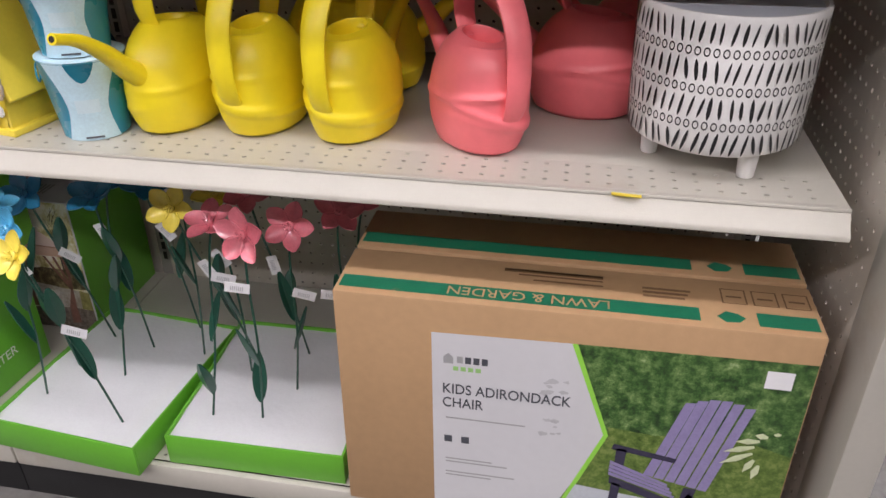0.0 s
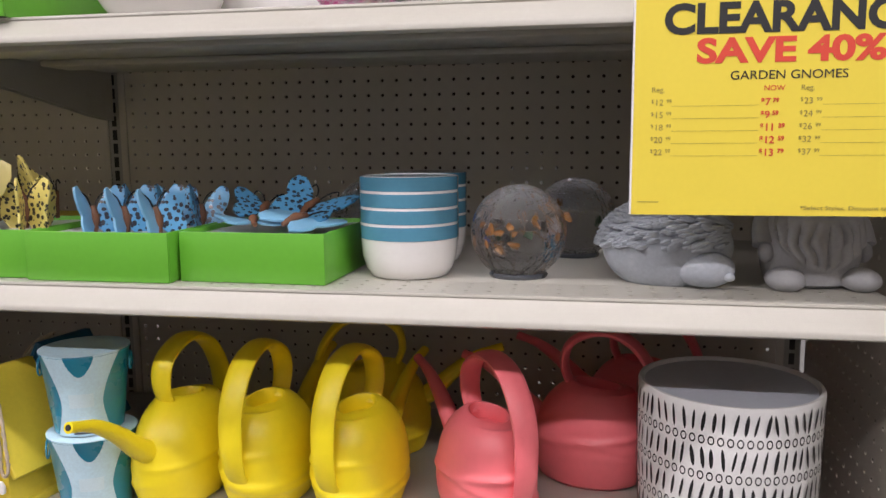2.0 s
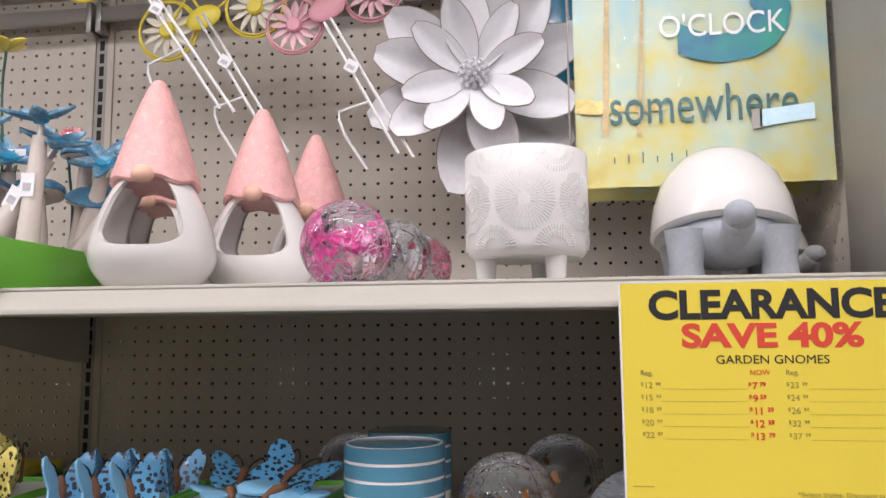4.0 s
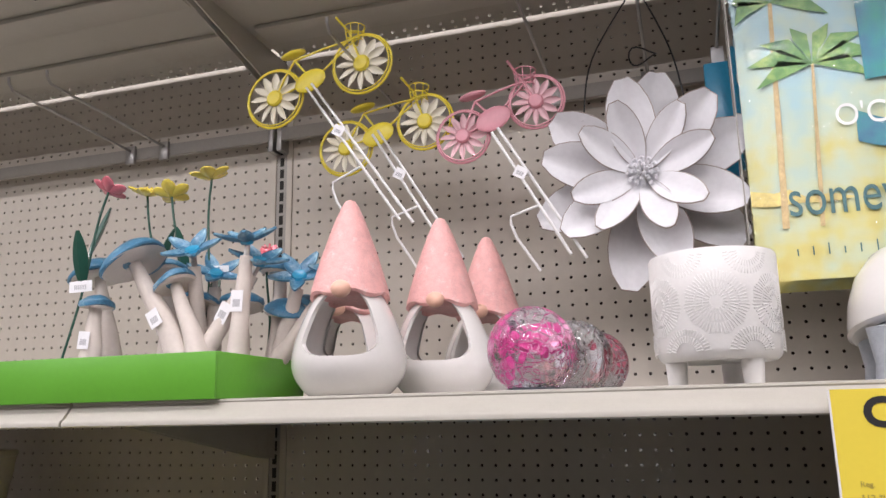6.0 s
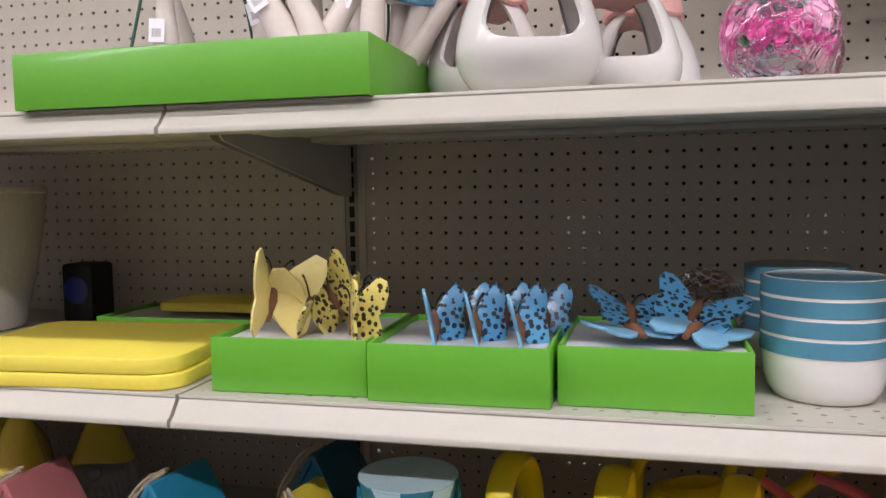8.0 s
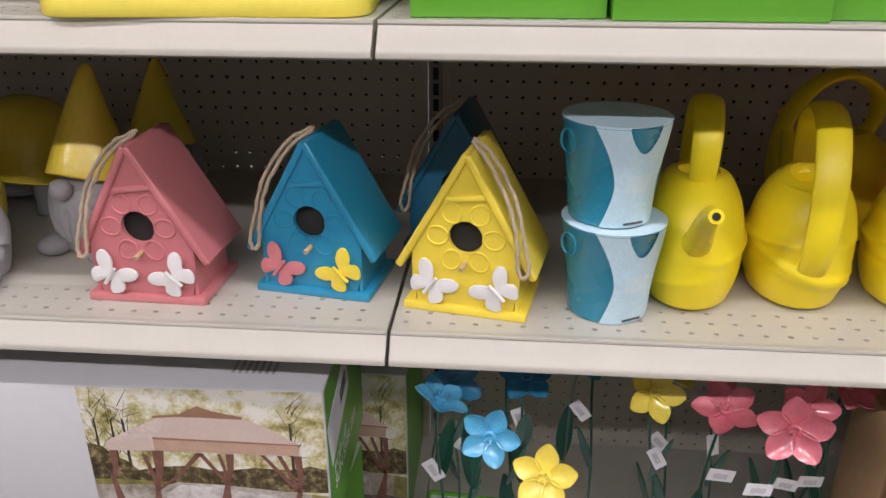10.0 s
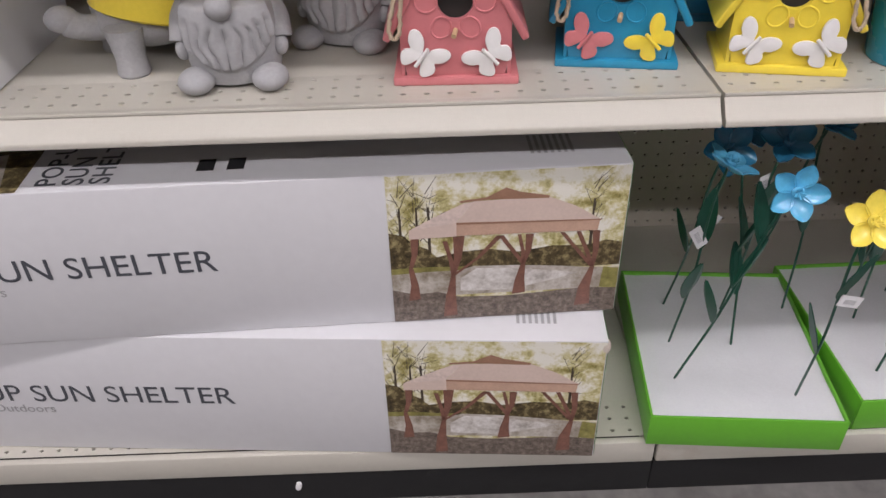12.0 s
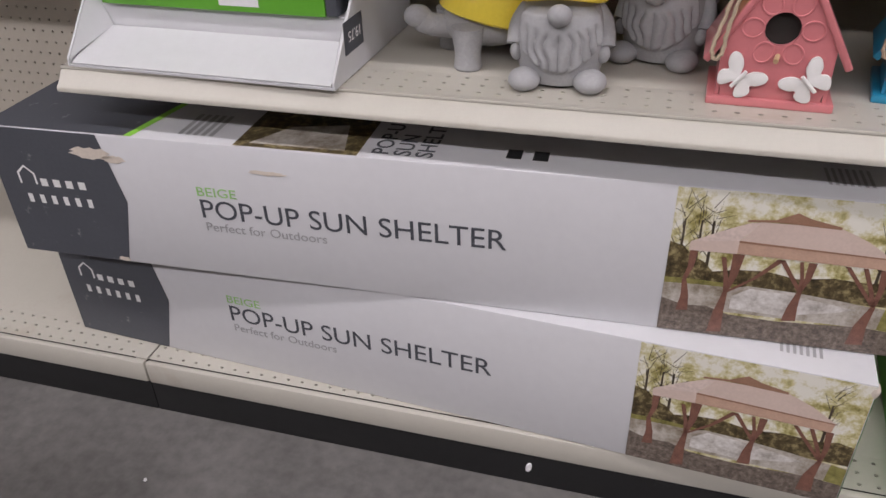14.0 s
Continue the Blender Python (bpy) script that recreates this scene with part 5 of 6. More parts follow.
# ---- trays of metal flowers on the bottom deck ----
ta = tray(-0.022, 0.250, -0.556, 0.335, 0.058, Z_BASE + 0.0005, "lime green card tray with white foam holding metal flowers", "flower trays", rz=-5.0)
tb = tray(0.282, 0.575, -0.543, 0.320, 0.058, Z_BASE + 0.0005, "lime green card tray with white foam beside a brown carton", "flower trays", rz=1.0)
ZF = Z_BASE + 0.053
FL = [
    ((0.033, -0.478), (0.108, -0.526, 0.521), PETB, "sky blue metal flower on a dark green stake", (72, 0, -8), (0.35, 0.55, 0.75), None, 0.038),
    ((0.197, -0.520), (0.166, -0.592, 0.521), PETY, "yellow metal flower on a dark green stake", (58, 0, -12), (0.30, 0.62), (0.62, 1, 20), 0.038),
    ((0.045, -0.400), (0.044, -0.474, 0.524), PETB, "sky blue metal flower seen edge-on", (8, 24, 20), (0.3, 0.6), (0.62, -1, 60), 0.038),
    ((0.060, -0.309), (0.060, -0.423, 0.521), PETBD, "blue metal flower with glossy petals", (52, 10, 0), (0.4, 0.62), (0.66, 1, 35), 0.040),
    ((0.149, -0.327), (0.151, -0.394, 0.511), PETBD, "blue metal flower with glossy petals", (30, -16, 20), (0.42, 0.6), (0.74, -1, 70), 0.042),
    ((0.206, -0.255), (0.222, -0.360, 0.518), PETBD, "blue metal flower tucked under the shelf", (20, 20, 0), (0.4,), (0.78, 1, 55), 0.040),
    ((0.139, -0.411), (0.128, -0.320, 0.500), PETBD, "blue metal flower in the shade of the shelf", (35, -20, 30), (0.45, 0.25), None, 0.042),
    ((0.250, -0.330), (0.250, -0.300, 0.510), PETBD, "blue metal flower in the shade of the shelf", (25, 0, 40), (0.42,), None, 0.038),
    ((0.350, -0.323), (0.303, -0.427, 0.521), PETY, "yellow metal flower with pointed petals", (62, 0, 8), (0.3, 0.5), (0.70, 1, 62), 0.040),
    ((0.354, -0.360), (0.340, -0.362, 0.512), PETY, "yellow metal flower facing upward", (20, 10, 0), (0.32,), (0.64, -1, 50), 0.040),
    ((0.335, -0.478), (0.381, -0.461, 0.520), PETP, "pink metal flower with broad petals", (22, -10, 0), (0.12, 0.42), (0.76, 1, 14), 0.042),
    ((0.418, -0.470), (0.447, -0.494, 0.528), PETP, "pink metal flower tipped toward the aisle", (78, 20, -20), (0.10, 0.32), (0.74, -1, 10), 0.046),
    ((0.450, -0.393), (0.485, -0.425, 0.508), PETP, "pink metal flower with open petals", (66, -8, 10), (0.28, 0.46), (0.64, 1, 18), 0.042),
    ((0.438, -0.295), (0.395, -0.362, 0.520), PETP, "pink metal flower in the shade of the shelf", (40, 10, 0), (0.35,), (0.66, 1, 80), 0.040),
    ((0.545, -0.390), (0.545, -0.385, 0.514), PETP, "pink metal flower above a brown carton", (40, 14, 20), (0.22, 0.42), (0.58, -1, 8), 0.042),
    ((0.525, -0.320), (0.580, -0.370, 0.528), PETP, "pink metal flower in the shade of the shelf", (34, -14, 0), (0.3,), None, 0.040),
]
for k, (ft, hd, pm, lab, tl, lv, tg, rr) in enumerate(FL):
    garden_flower((ft[0], ft[1], ZF), hd, pm, lab, tl, lv, tg, rr * 0.89, spin=17 * k)
C_CARTON = shelter_carton(-0.026, -0.238, Z_BASE + 0.0005, 0.0, "white and charcoal pavilion carton pushed against the back panel", True)
C_CARTON.scale = (1.0, 0.86, 1.31)

# ---- low shelf: cans, planter, pails, birdhouses, figures ----
watering_can(YEL, 0.330, -0.395, 261, "yellow plastic watering can with a long spout")
watering_can(YEL, 0.454, -0.382, 82, "yellow plastic watering can with a looped strap handle")
watering_can(YEL, 0.586, -0.388, 76, "yellow plastic watering can with a looped strap handle")
watering_can(YEL, 0.560, -0.205, 13, "yellow plastic watering can at the back of the shelf")
watering_can(PINKP, 0.752, -0.397, 128, "coral pink plastic watering can with a looped strap handle")
watering_can(PINKP, 0.886, -0.258, 166, "coral pink plastic watering can behind another")
watering_can(PINKP, 0.960, -0.125, 168, "coral pink plastic watering can at the back of the shelf")
pot = footed_planter(1.048, -0.395, Z_LOW, 0.106, 0.163, 0.034, WHITEM, GLASSIN, "white footed planter with black brushed dashes and rings")
dashes, rings = bmesh.new(), bmesh.new()
rng = random.Random(11)
R = 0.106


def drum(z):
    t = (z - 0.046) / (0.3 * 0.163 - 0.012)
    return R * (0.965 + 0.020 * max(0, t) if t < 1 else 0.985 + 0.015 * (z - 0.034 - 0.049) / 0.114) + 0.0006


for row in range(4):
    z0 = 0.034 + 0.020 + row * 0.0415
    for k in range(60):
        on_drum(dashes, drum(z0) + 0.0006, 2 * math.pi * (k + rng.uniform(-0.12, 0.12)) / 60, z0, 0.0042 * rng.uniform(0.7, 1.15), 0.0245 * rng.uniform(0.88, 1.1), (0.22 if (k // 4 + row) % 3 else -0.22) * rng.uniform(0.1, 1.2))
    if row < 3:
        for k in range(66):
            ring_on_drum(rings, drum(z0 + 0.0208) + 0.0006, 2 * math.pi * k / 66, z0 + 0.0208, 0.0074, 0.0105, 0.0012)
tagged(part("brush_dash", dashes, INK, pot, smooth=False), kind="stuff")
tagged(part("brush_ring", rings, INK, pot, smooth=False), kind="stuff")

pail(0.232, -0.452, Z_LOW, "blue enamelled pail in a pale blue card sleeve", 29)
pail(0.226, -0.448, Z_LOW + 0.1100, "blue enamelled pail stacked on another in a card sleeve", 26)
birdhouse(PINKH, (WHITEM, WHITEM), -0.284, -0.436, -2, "rose pink ceramic birdhouse with two white butterflies")
birdhouse(BLUEH, (PINKH, YELH), -0.095, -0.405, -9, "blue ceramic birdhouse with a pink and a yellow butterfly")
birdhouse(YELH, (WHITEM, WHITEM), 0.083, -0.437, -11, "yellow ceramic birdhouse with two white butterflies", rope_side=1)
birdhouse(NAVYH, (WHITEM, WHITEM), 0.060, -0.270, -9, "deep blue ceramic birdhouse behind a yellow one", plain=True)
stone_gnome(-0.534, -0.436, Z_LOW, 4, True, "grey cement gnome with a glossy yellow pointed hat", 1.0)
stone_gnome(-0.412, -0.330, Z_LOW, -16, True, "grey cement gnome with a yellow hat standing further back", 1.0)
stone_gnome(-0.395, -0.160, Z_LOW, 20, True, "grey cement gnome with a yellow hat by the back panel", 0.9)
stone_turtle(-0.640, -0.365, Z_LOW, -62, YELG, GREYC, "grey cement tortoise with a glossy yellow shell", 1.0)
stone_turtle(-0.610, -0.190, Z_LOW, -70, YELG, GREYC, "grey cement tortoise with a yellow shell by the back panel", 1.05)

crate = thing("display_carton", "white open-fronted display carton holding a green box", "carton", -1.205, -0.532, Z_LOW + 0.0015, -1.5)
CWD = 0.405
part("floor_panel", slab(0, CWD, 0, 0.290, 0, 0.003), CARDW, crate)
part("front_flap", box(CWD - 0.012, 0.084, 0.0025, CWD / 2, 0.042, 0), CARDW, crate, "folded white front flap sloping to the shelf edge", m=pose(0, 0.001, 0.0045, 21))
for x, sgn in ((0.0015, 1), (CWD - 0.0015, -1)):
    part("side_wall", plate([(0, 0.003), (0.290, 0.003), (0.290, 0.165), (0.100, 0.165), (0.080, 0.098), (0.0, 0.010)], 0.003), CARDW, crate, m=pose(x, 0, 0, 0, 0, 90))
    bm = bmesh.new()
    a, b, c = (bm.verts.new(p) for p in ((x + sgn * 0.002, 0.002, 0.010), (x + sgn * 0.024, 0.080, 0.036), (x + sgn * 0.002, 0.082, 0.098)))
    bm.faces.new((a, b, c))
    part("corner_gusset", bm, CARDW, crate, "folded white corner gusset", smooth=False)
part("back_wall", slab(0.003, CWD - 0.003, 0.287, 0.290, 0.003, 0.16), CARDW, crate)
part("inner_box", slab(0.010, CWD - 0.010, 0.081, 0.280, 0.003, 0.068, 0.002), CARDW, crate)
part("price_patch", box(0.0006, 0.060, 0.042, CWD + 0.0008, 0.070, 0.052), PRINTG, crate, "dark price patch")
letters(crate, "19.75", 0.019, Matrix.Translation((CWD + 0.0014, 0.094, 0.058)) @ pose(0, 0, 0, 0, 0, 90) @ pose(0, 0, 0, 0, 180, 0), TXTW)
gbox = thing("green_box", "green and charcoal product box in a white carton", "carton", -1.180, -0.462, Z_LOW + 0.0705, -1.5)
part("box_body", slab(0, 0.345, 0, 0.220, 0, 0.13, 0.002), GREEN, gbox)
part("charcoal_end", slab(0.3455, 0.362, 0.001, 0.219, 0.001, 0.129, 0.002), PRINTG, gbox)
flat("print_patch", rect(0.19, 0.25, 0.008, 0.030), TAGP, gbox, 0.0006)
# ---- middle shelf ----
for k, (x0, x1, y0, dpt) in enumerate(((0.022, 0.200, -0.510, 0.185), (0.204, 0.392, -0.516, 0.19), (0.397, 0.580, -0.498, 0.19))):
    tray(x0, x1, y0, dpt, 0.060, Z_MID + 0.0005, "lime green card tray of tin butterflies on white foam", "butterfly trays", rz=-1.5 * (k - 1))
ZB = Z_MID + 0.062
LB, LY = "blue tin butterfly with black dabs and a rusty body", "pale yellow tin butterfly with black dabs"
ZB = Z_MID + 0.055
tin_butterfly(0.072, -0.462, ZB + 0.040, 56, 0, 10, PLAINY, "plain pale yellow tin butterfly standing in a tray", 30, 0.95)
tin_butterfly(0.108, -0.440, ZB + 0.026, -30, 10, 40, SPECKY, LY, 40, 0.85, PLAINY)
tin_butterfly(0.128, -0.410, ZB + 0.034, 20, -10, -28, SPECKY, LY, 40, 0.85)
tin_butterfly(0.172, -0.470, ZB + 0.024, 52, 0, 0, SPECKY, LY, 58, 0.76)
tin_butterfly(0.150, -0.380, ZB + 0.028, -30, 0, 15, SPECKY, LY, 50, 0.8)
for k in range(3):
    tin_butterfly(0.262 + 0.046 * k, -0.462 - 0.004 * k, ZB + 0.016, 66, -14, 2 - 3 * k, SPECKB, LB, 27, 0.66, PLAINB)
for k in range(3):
    tin_butterfly(0.280 + 0.046 * k, -0.392, ZB + 0.014, 63, -16, 6, SPECKB, LB, 30, 0.64)
tin_butterfly(0.468, -0.408, ZB + 0.024, 12, -70, 8, SPECKB, LB + " lying flat", 4, 0.74)
tin_butterfly(0.532, -0.418, ZB + 0.028, -14, -66, 16, SPECKB, LB + " lying flat", 4, 0.80)
tin_butterfly(0.472, -0.452, ZB + 0.014, 30, -88, 4, PLAINB, "pale blue tin butterfly lying on its back", -4, 0.72)
tin_butterfly(0.528, -0.456, ZB + 0.017, -24, -84, 14, PLAINB, "pale blue tin butterfly lying on its back", -4, 0.78)

for k, (x, y, lab) in enumerate(((0.659, -0.408, "blue and white striped ceramic planter"), (0.655, -0.286, "blue and white striped planter behind another"))):
    b = thing("striped_planter", lab, "planter", x, y, Z_MID, group="striped planters")
    r, h = (0.0605, 0.124) if k == 0 else (0.0565, 0.122)
    prof = [(0, 0), (r * 0.72, 0), (r * 0.80, 0.002), (r * 0.90, 0.012), (r * 0.965, 0.026), (r, 0.050), (r, h - 0.003), (r - 0.002, h), (r - 0.005, h), (r - 0.0065, h - 0.004), (r - 0.008, 0.012), (0, 0.010)]
    part("pot", lathe(prof, 64), WHITEG, b)
    for j in range(4):
        z0 = 0.048 + j * 0.0195
        part("stripe", lathe([(r - 0.001, z0), (r + 0.0006, z0 + 0.0006), (r + 0.0007, z0 + 0.0165), (r - 0.001, z0 + 0.017)], 64), STRIPEB, b)

glass_globe(0.794, -0.400, Z_MID, 0.0585, "clear crackled glass globe with amber and blue flecks", ((AMBER, 30, 0.98, 0.6), (COBALT, 4, 0.98, 0.6), (LEAFD, 3, 0.9, 0.4)))
glass_globe(0.860, -0.215, Z_MID, 0.0585, "clear crackled glass globe in shade by the back panel", ((AMBER, 8, 0.95, 0.6), (LEAFD, 3, 0.9, 0.4)))
glass_globe(0.560, -0.215, Z_MID, 0.0585, "clear crackled glass globe behind the butterfly trays", ((AMBER, 7, 0.95, 0.6),))


def hedgehog(x, y, z, rz, label):
    rng = random.Random(3)
    pieces = [(ball(0.074, 0.054, 0.054, 0, 0, 0.042, 36), 0, None), (ball(0.032, 0.026, 0.021, 0.042, -0.034, 0.022, 24), 0, None), (ball(0.007, 0.006, 0.005, 0.066, -0.050, 0.016, 10), 0, None)]
    for i in range(620):
        u, v = rng.uniform(-1, 0.86), rng.uniform(0.02, 0.98)
        a = v * math.pi
        s = math.sqrt(max(0, 1 - u * u))
        n = Vector((u / 0.074, -math.cos(a) * s / 0.054, math.sin(a) * s / 0.054)).normalized()
        p = Vector((u * 0.074, -math.cos(a) * s * 0.054, 0.042 + math.sin(a) * s * 0.054))
        t = (Vector((-1, 0, -0.35)) + n * 0.75).normalized()
        m = Matrix.Translation(p + n * 0.0012) @ t.to_track_quat("Z", "Y").to_matrix().to_4x4()
        pieces.append((ball(0.0044, 0.0034, 0.0090, 0, 0, 0, 6), 0, m))
    o = finish("garden_hedgehog", join(pieces), [GREYB])
    o.matrix_basis = pose(x, y, z, 0, 0, rz)
    return tagged(o, label, "statue", "cement garden figures")


hedgehog(0.968, -0.415, Z_MID, -6, "grey cement hedgehog curled on the shelf")
stone_gnome(1.126, -0.408, Z_MID, 6, True, "grey cement gnome half hidden by a yellow sale card", 1.0)
padx = thing("foam_pad_stack", "two stacked yellow foam pads with rounded corners", "foam pad", -0.185, -0.385, Z_MID + 0.0005, 4)
for k, (z0, z1, dx) in enumerate(((0, 0.017, 0.006), (0.0175, 0.036, 0))):
    bm = slab(-0.155 + dx, 0.155 + dx, -0.148, 0.085, z0, z1)
    bmesh.ops.bevel(bm, geom=[e for e in bm.edges if abs(e.verts[0].co.z - e.verts[1].co.z) > 0.005], offset=0.035, segments=6, affect="EDGES", profile=0.5)
    bmesh.ops.bevel(bm, geom=[e for e in bm.edges if abs(e.verts[0].co.z - e.verts[1].co.z) < 0.001], offset=0.003, segments=2, affect="EDGES", profile=0.5)
    part("pad", bm, YPAD, padx)
pad2 = tray(-0.360, 0.010, -0.205, 0.16, 0.024, Z_MID + 0.0005, "shallow green card tray behind yellow foam pads", "pad trays")
pad3 = thing("foam_pad", "yellow foam pad in shade at the back", "foam pad", -0.14, -0.10, Z_MID + 0.026, 0)
part("pad", slab(-0.14, 0.13, -0.055, 0.055, 0, 0.016, 0.005), YPAD, pad3)
big = thing("tall_planter", "tall rough cream planter narrowing to its base", "planter", -0.585, -0.215, Z_MID)
part("pot", lathe([(0, 0), (0.070, 0), (0.076, 0.004), (0.098, 0.10), (0.112, 0.19), (0.116, 0.226), (0.114, 0.232), (0.106, 0.232), (0.103, 0.22), (0.066, 0.01), (0, 0.01)], 56), PLANTERW, big)
part("rim", lathe([(0.1045, 0.222), (0.1155, 0.2215), (0.1180, 0.2235), (0.1182, 0.230), (0.1165, 0.2335), (0.1060, 0.2338), (0.1040, 0.231)], 56), PLANTERW, big)
can2 = thing("black_canister", "small black canister with a round lens beside a planter", "canister", -0.455, -0.10, Z_MID)
part("body", slab(-0.03, 0.03, -0.03, 0.03, 0, 0.10, 0.006), BLACK, can2)
part("round_face", lathe([(0, 0), (0.022, 0), (0.024, 0.002), (0.020, 0.004), (0, 0.003)], 24), COBALT, can2, m=pose(0, -0.030, 0.055, 90))

# ---- sale card ----
CARDINK = material("thin olive print", (0.36, 0.28, 0.07), 0.5)
card = thing("sale_card", "yellow clearance card clipped to the shelf edge", "sign", 0.918, FRONT - 0.008, 1.0605, 0, -0.6)
CW, CH = 0.2794, 0.2135
card.scale = (1, 1, 0.977)
part("card", slab(0, CW, 0, 0.0008, 0, CH), SIGNY, card)
part("card_edge", slab(-0.002, 0, 0, 0.0009, 0, CH), TAGP, card)
part("clip", slab(0.12, 0.15, 0.0008, 0.010, CH - 0.012, CH - 0.002, 0.001), WHITEWIRE, card)
for words, x, z, size, mt, w, bold in (("CLEARANCE", 0.0265, 0.178, 0.039, PRINTK, 0.2295, 0.0015), ("SAVE 40%", 0.0575, 0.1495, 0.032, SIGNRED, 0.168, 0.0012), ("GARDEN GNOMES", 0.0885, 0.1325, 0.0120, PRINTK, 0.104, 0.0)):
    letters(card, words, size, pose(x, -0.0004, z), mt, width=w, bold=bold)
rows_left = (("$12.99", "$7.79"), ("$15.99", "$9.59"), ("$18.99", "$11.39"), ("$20.99", "$12.59"), ("$22.99", "$13.79"))
rows_right = ("$23.99", "$24.99", "$26.99", "$32.99", "$37.99")
now_right = ("$14", "$14", "$16", "$19", "$22")
for x, wd, mt in ((0.0165, "Reg.", CARDINK), (0.1195, "NOW", SIGNRED), (0.1525, "Reg.", CARDINK), (0.2555, "NOW", SIGNRED)):
    letters(card, wd, 0.0072, pose(x, -0.0004, 0.1215), mt)
def price(words, size, x, z, mat, bold=0.0):
    """A price with raised dollar sign and cents."""
    whole, _, cents = words[1:].partition(".")
    letters(card, "$", size * 0.6, pose(x, -0.0004, z + size * 0.28), mat, bold=bold)
    letters(card, whole, size, pose(x + size * 0.38, -0.0004, z), mat, bold=bold)
    letters(card, cents, size * 0.6, pose(x + size * (0.44 + 0.62 * len(whole)), -0.0004, z + size * 0.28), mat, bold=bold)


for k in range(5):
    z = 0.1085 - 0.0122 * k
    price(rows_left[k][0], 0.0085, 0.0165, z, CARDINK)
    price(rows_left[k][1], 0.0098, 0.1175, z - 0.001, SIGNRED, 0.0002)
    price(rows_right[k], 0.0085, 0.1525, z, CARDINK)
    letters(card, now_right[k], 0.0092, pose(0.2560, -0.0004, z - 0.001), SIGNRED, bold=0.0002)
    flat("rule_line", rect(0.036, 0.116, z - 0.0010, z - 0.0007), CARDINK, card, 0.0004)
    flat("rule_line", rect(0.172, 0.252, z - 0.0010, z - 0.0007), CARDINK, card, 0.0004)
letters(card, "*Select Styles. Discount taken at the reg", 0.0058, pose(0.157, -0.0004, 0.006), CARDINK, width=0.118)
flat("small_print", rect(0.006, 0.026, 0.0125, 0.0132), CARDINK, card, 0.0004)

# ---- top shelf: lanterns, globes, planter, tortoise ----
gnome_lantern(0.365, -0.452, Z_TOP, 12, "white glazed gnome lantern with a pink pointed hat", 0.98)
gnome_lantern(0.290, -0.290, Z_TOP, 4, "white glazed gnome lantern with a pink hat hidden behind another", 0.98)
gnome_lantern(0.449, -0.312, Z_TOP, 8, "white glazed gnome lantern with a pink hat behind another", 0.98)
gnome_lantern(0.482, -0.165, Z_TOP, 0, "white glazed gnome lantern with a pink hat by the back panel", 0.98)
glass_globe(0.606, -0.440, Z_TOP, 0.0555, "crackled glass globe with magenta petals inside", ((MAGENTA, 26, 0.58, 0.40), (PINKF, 8, 0.66, 0.45), (LEAFD, 3, 0.7, 0.5)))
glass_globe(0.640, -0.320, Z_TOP, 0.0525, "crackled glass globe with dark red petals inside", ((DARKRED, 10, 0.8, 0.45), (LEAFD, 3, 0.9, 0.5)))
glass_globe(0.655, -0.205, Z_TOP, 0.0500, "crackled glass globe with dark red petals at the back", ((DARKRED, 10, 0.8, 0.45),))

pot2 = footed_planter(0.824, -0.455, Z_TOP, 0.0705, 0.120, 0.028, WHITEM, WHITEM, "white footed ceramic planter with raised sunburst pattern", 10)
burst = bmesh.new()


def ray(bm, r, phi, z, ang, r0, r1, w):
    """A raised stroke laid on a drum between two distances from a burst's middle."""
    c, s = math.cos(ang), math.sin(ang)
    pts = [(r0, -w), (r0, w), (r1, w * 1.4), (r1, -w * 1.4)]
    low, high = [], []
    for lift, out, k in ((0.0, low, 1.0), (0.0009, high, 0.55)):
        for d, e in pts:
            mid = (r0 + r1) / 2
            d2 = mid + (d - mid) * (0.9 if lift else 1.0)
            u, v = d2 * c - e * k * s, d2 * s + e * k * c
            a = phi + u / r
            out.append(bm.verts.new(((r + lift) * math.cos(a), (r + lift) * math.sin(a), z + v)))
    bm.faces.new(high)
    for i in range(4):
        bm.faces.new((low[i], low[(i + 1) % 4], high[(i + 1) % 4], high[i]))


for k in range(6):
    phi = radians(60 * k + 20)
    for r0, r1, n, w in ((0.007, 0.0125, 18, 0.0006), (0.014, 0.0215, 34, 0.0006), (0.023, 0.034, 54, 0.0006)):
        for j in range(n):
            a = 2 * math.pi * j / n
            if abs(r1 * math.sin(a)) < 0.052 and abs(r1 * math.cos(a)) < 0.036:
                ray(burst, 0.0698, phi, 0.088, a, r0, r1 + 0.0012 * math.sin(5 * j), w)
    for zc, half in ((0.034, 1), (0.144, -1)):
        for r0, r1, n, w in ((0.012, 0.019, 16, 0.0007), (0.021, 0.027, 22, 0.0007)):
            for j in range(1, n):
                a = half * math.pi * j / n
                if 0.036 < zc + r1 * math.sin(a) < 0.144:
                    ray(burst, 0.0698, phi + radians(30), zc, a, r0, r1, w)
tagged(part("sunburst_relief", burst, WHITEM, pot2, smooth=False), kind="stuff")
stone_turtle(1.058, -0.385, Z_TOP, -4, WHITEG, GREYB, "grey cement tortoise with a white glazed shell", 1.09)
stone_turtle(1.165, -0.170, Z_TOP, 30, WHITEG, GREYC, "grey cement tortoise by the back panel", 0.8)

# ---- tray of ceramic mushrooms and lilies ----
mt = tray(-0.182, 0.224, -0.545, 0.235, 0.060, Z_TOP + 0.0005, "lime green card tray of ceramic mushrooms and flowers", "mushroom tray")
ZM = Z_TOP + 0.054


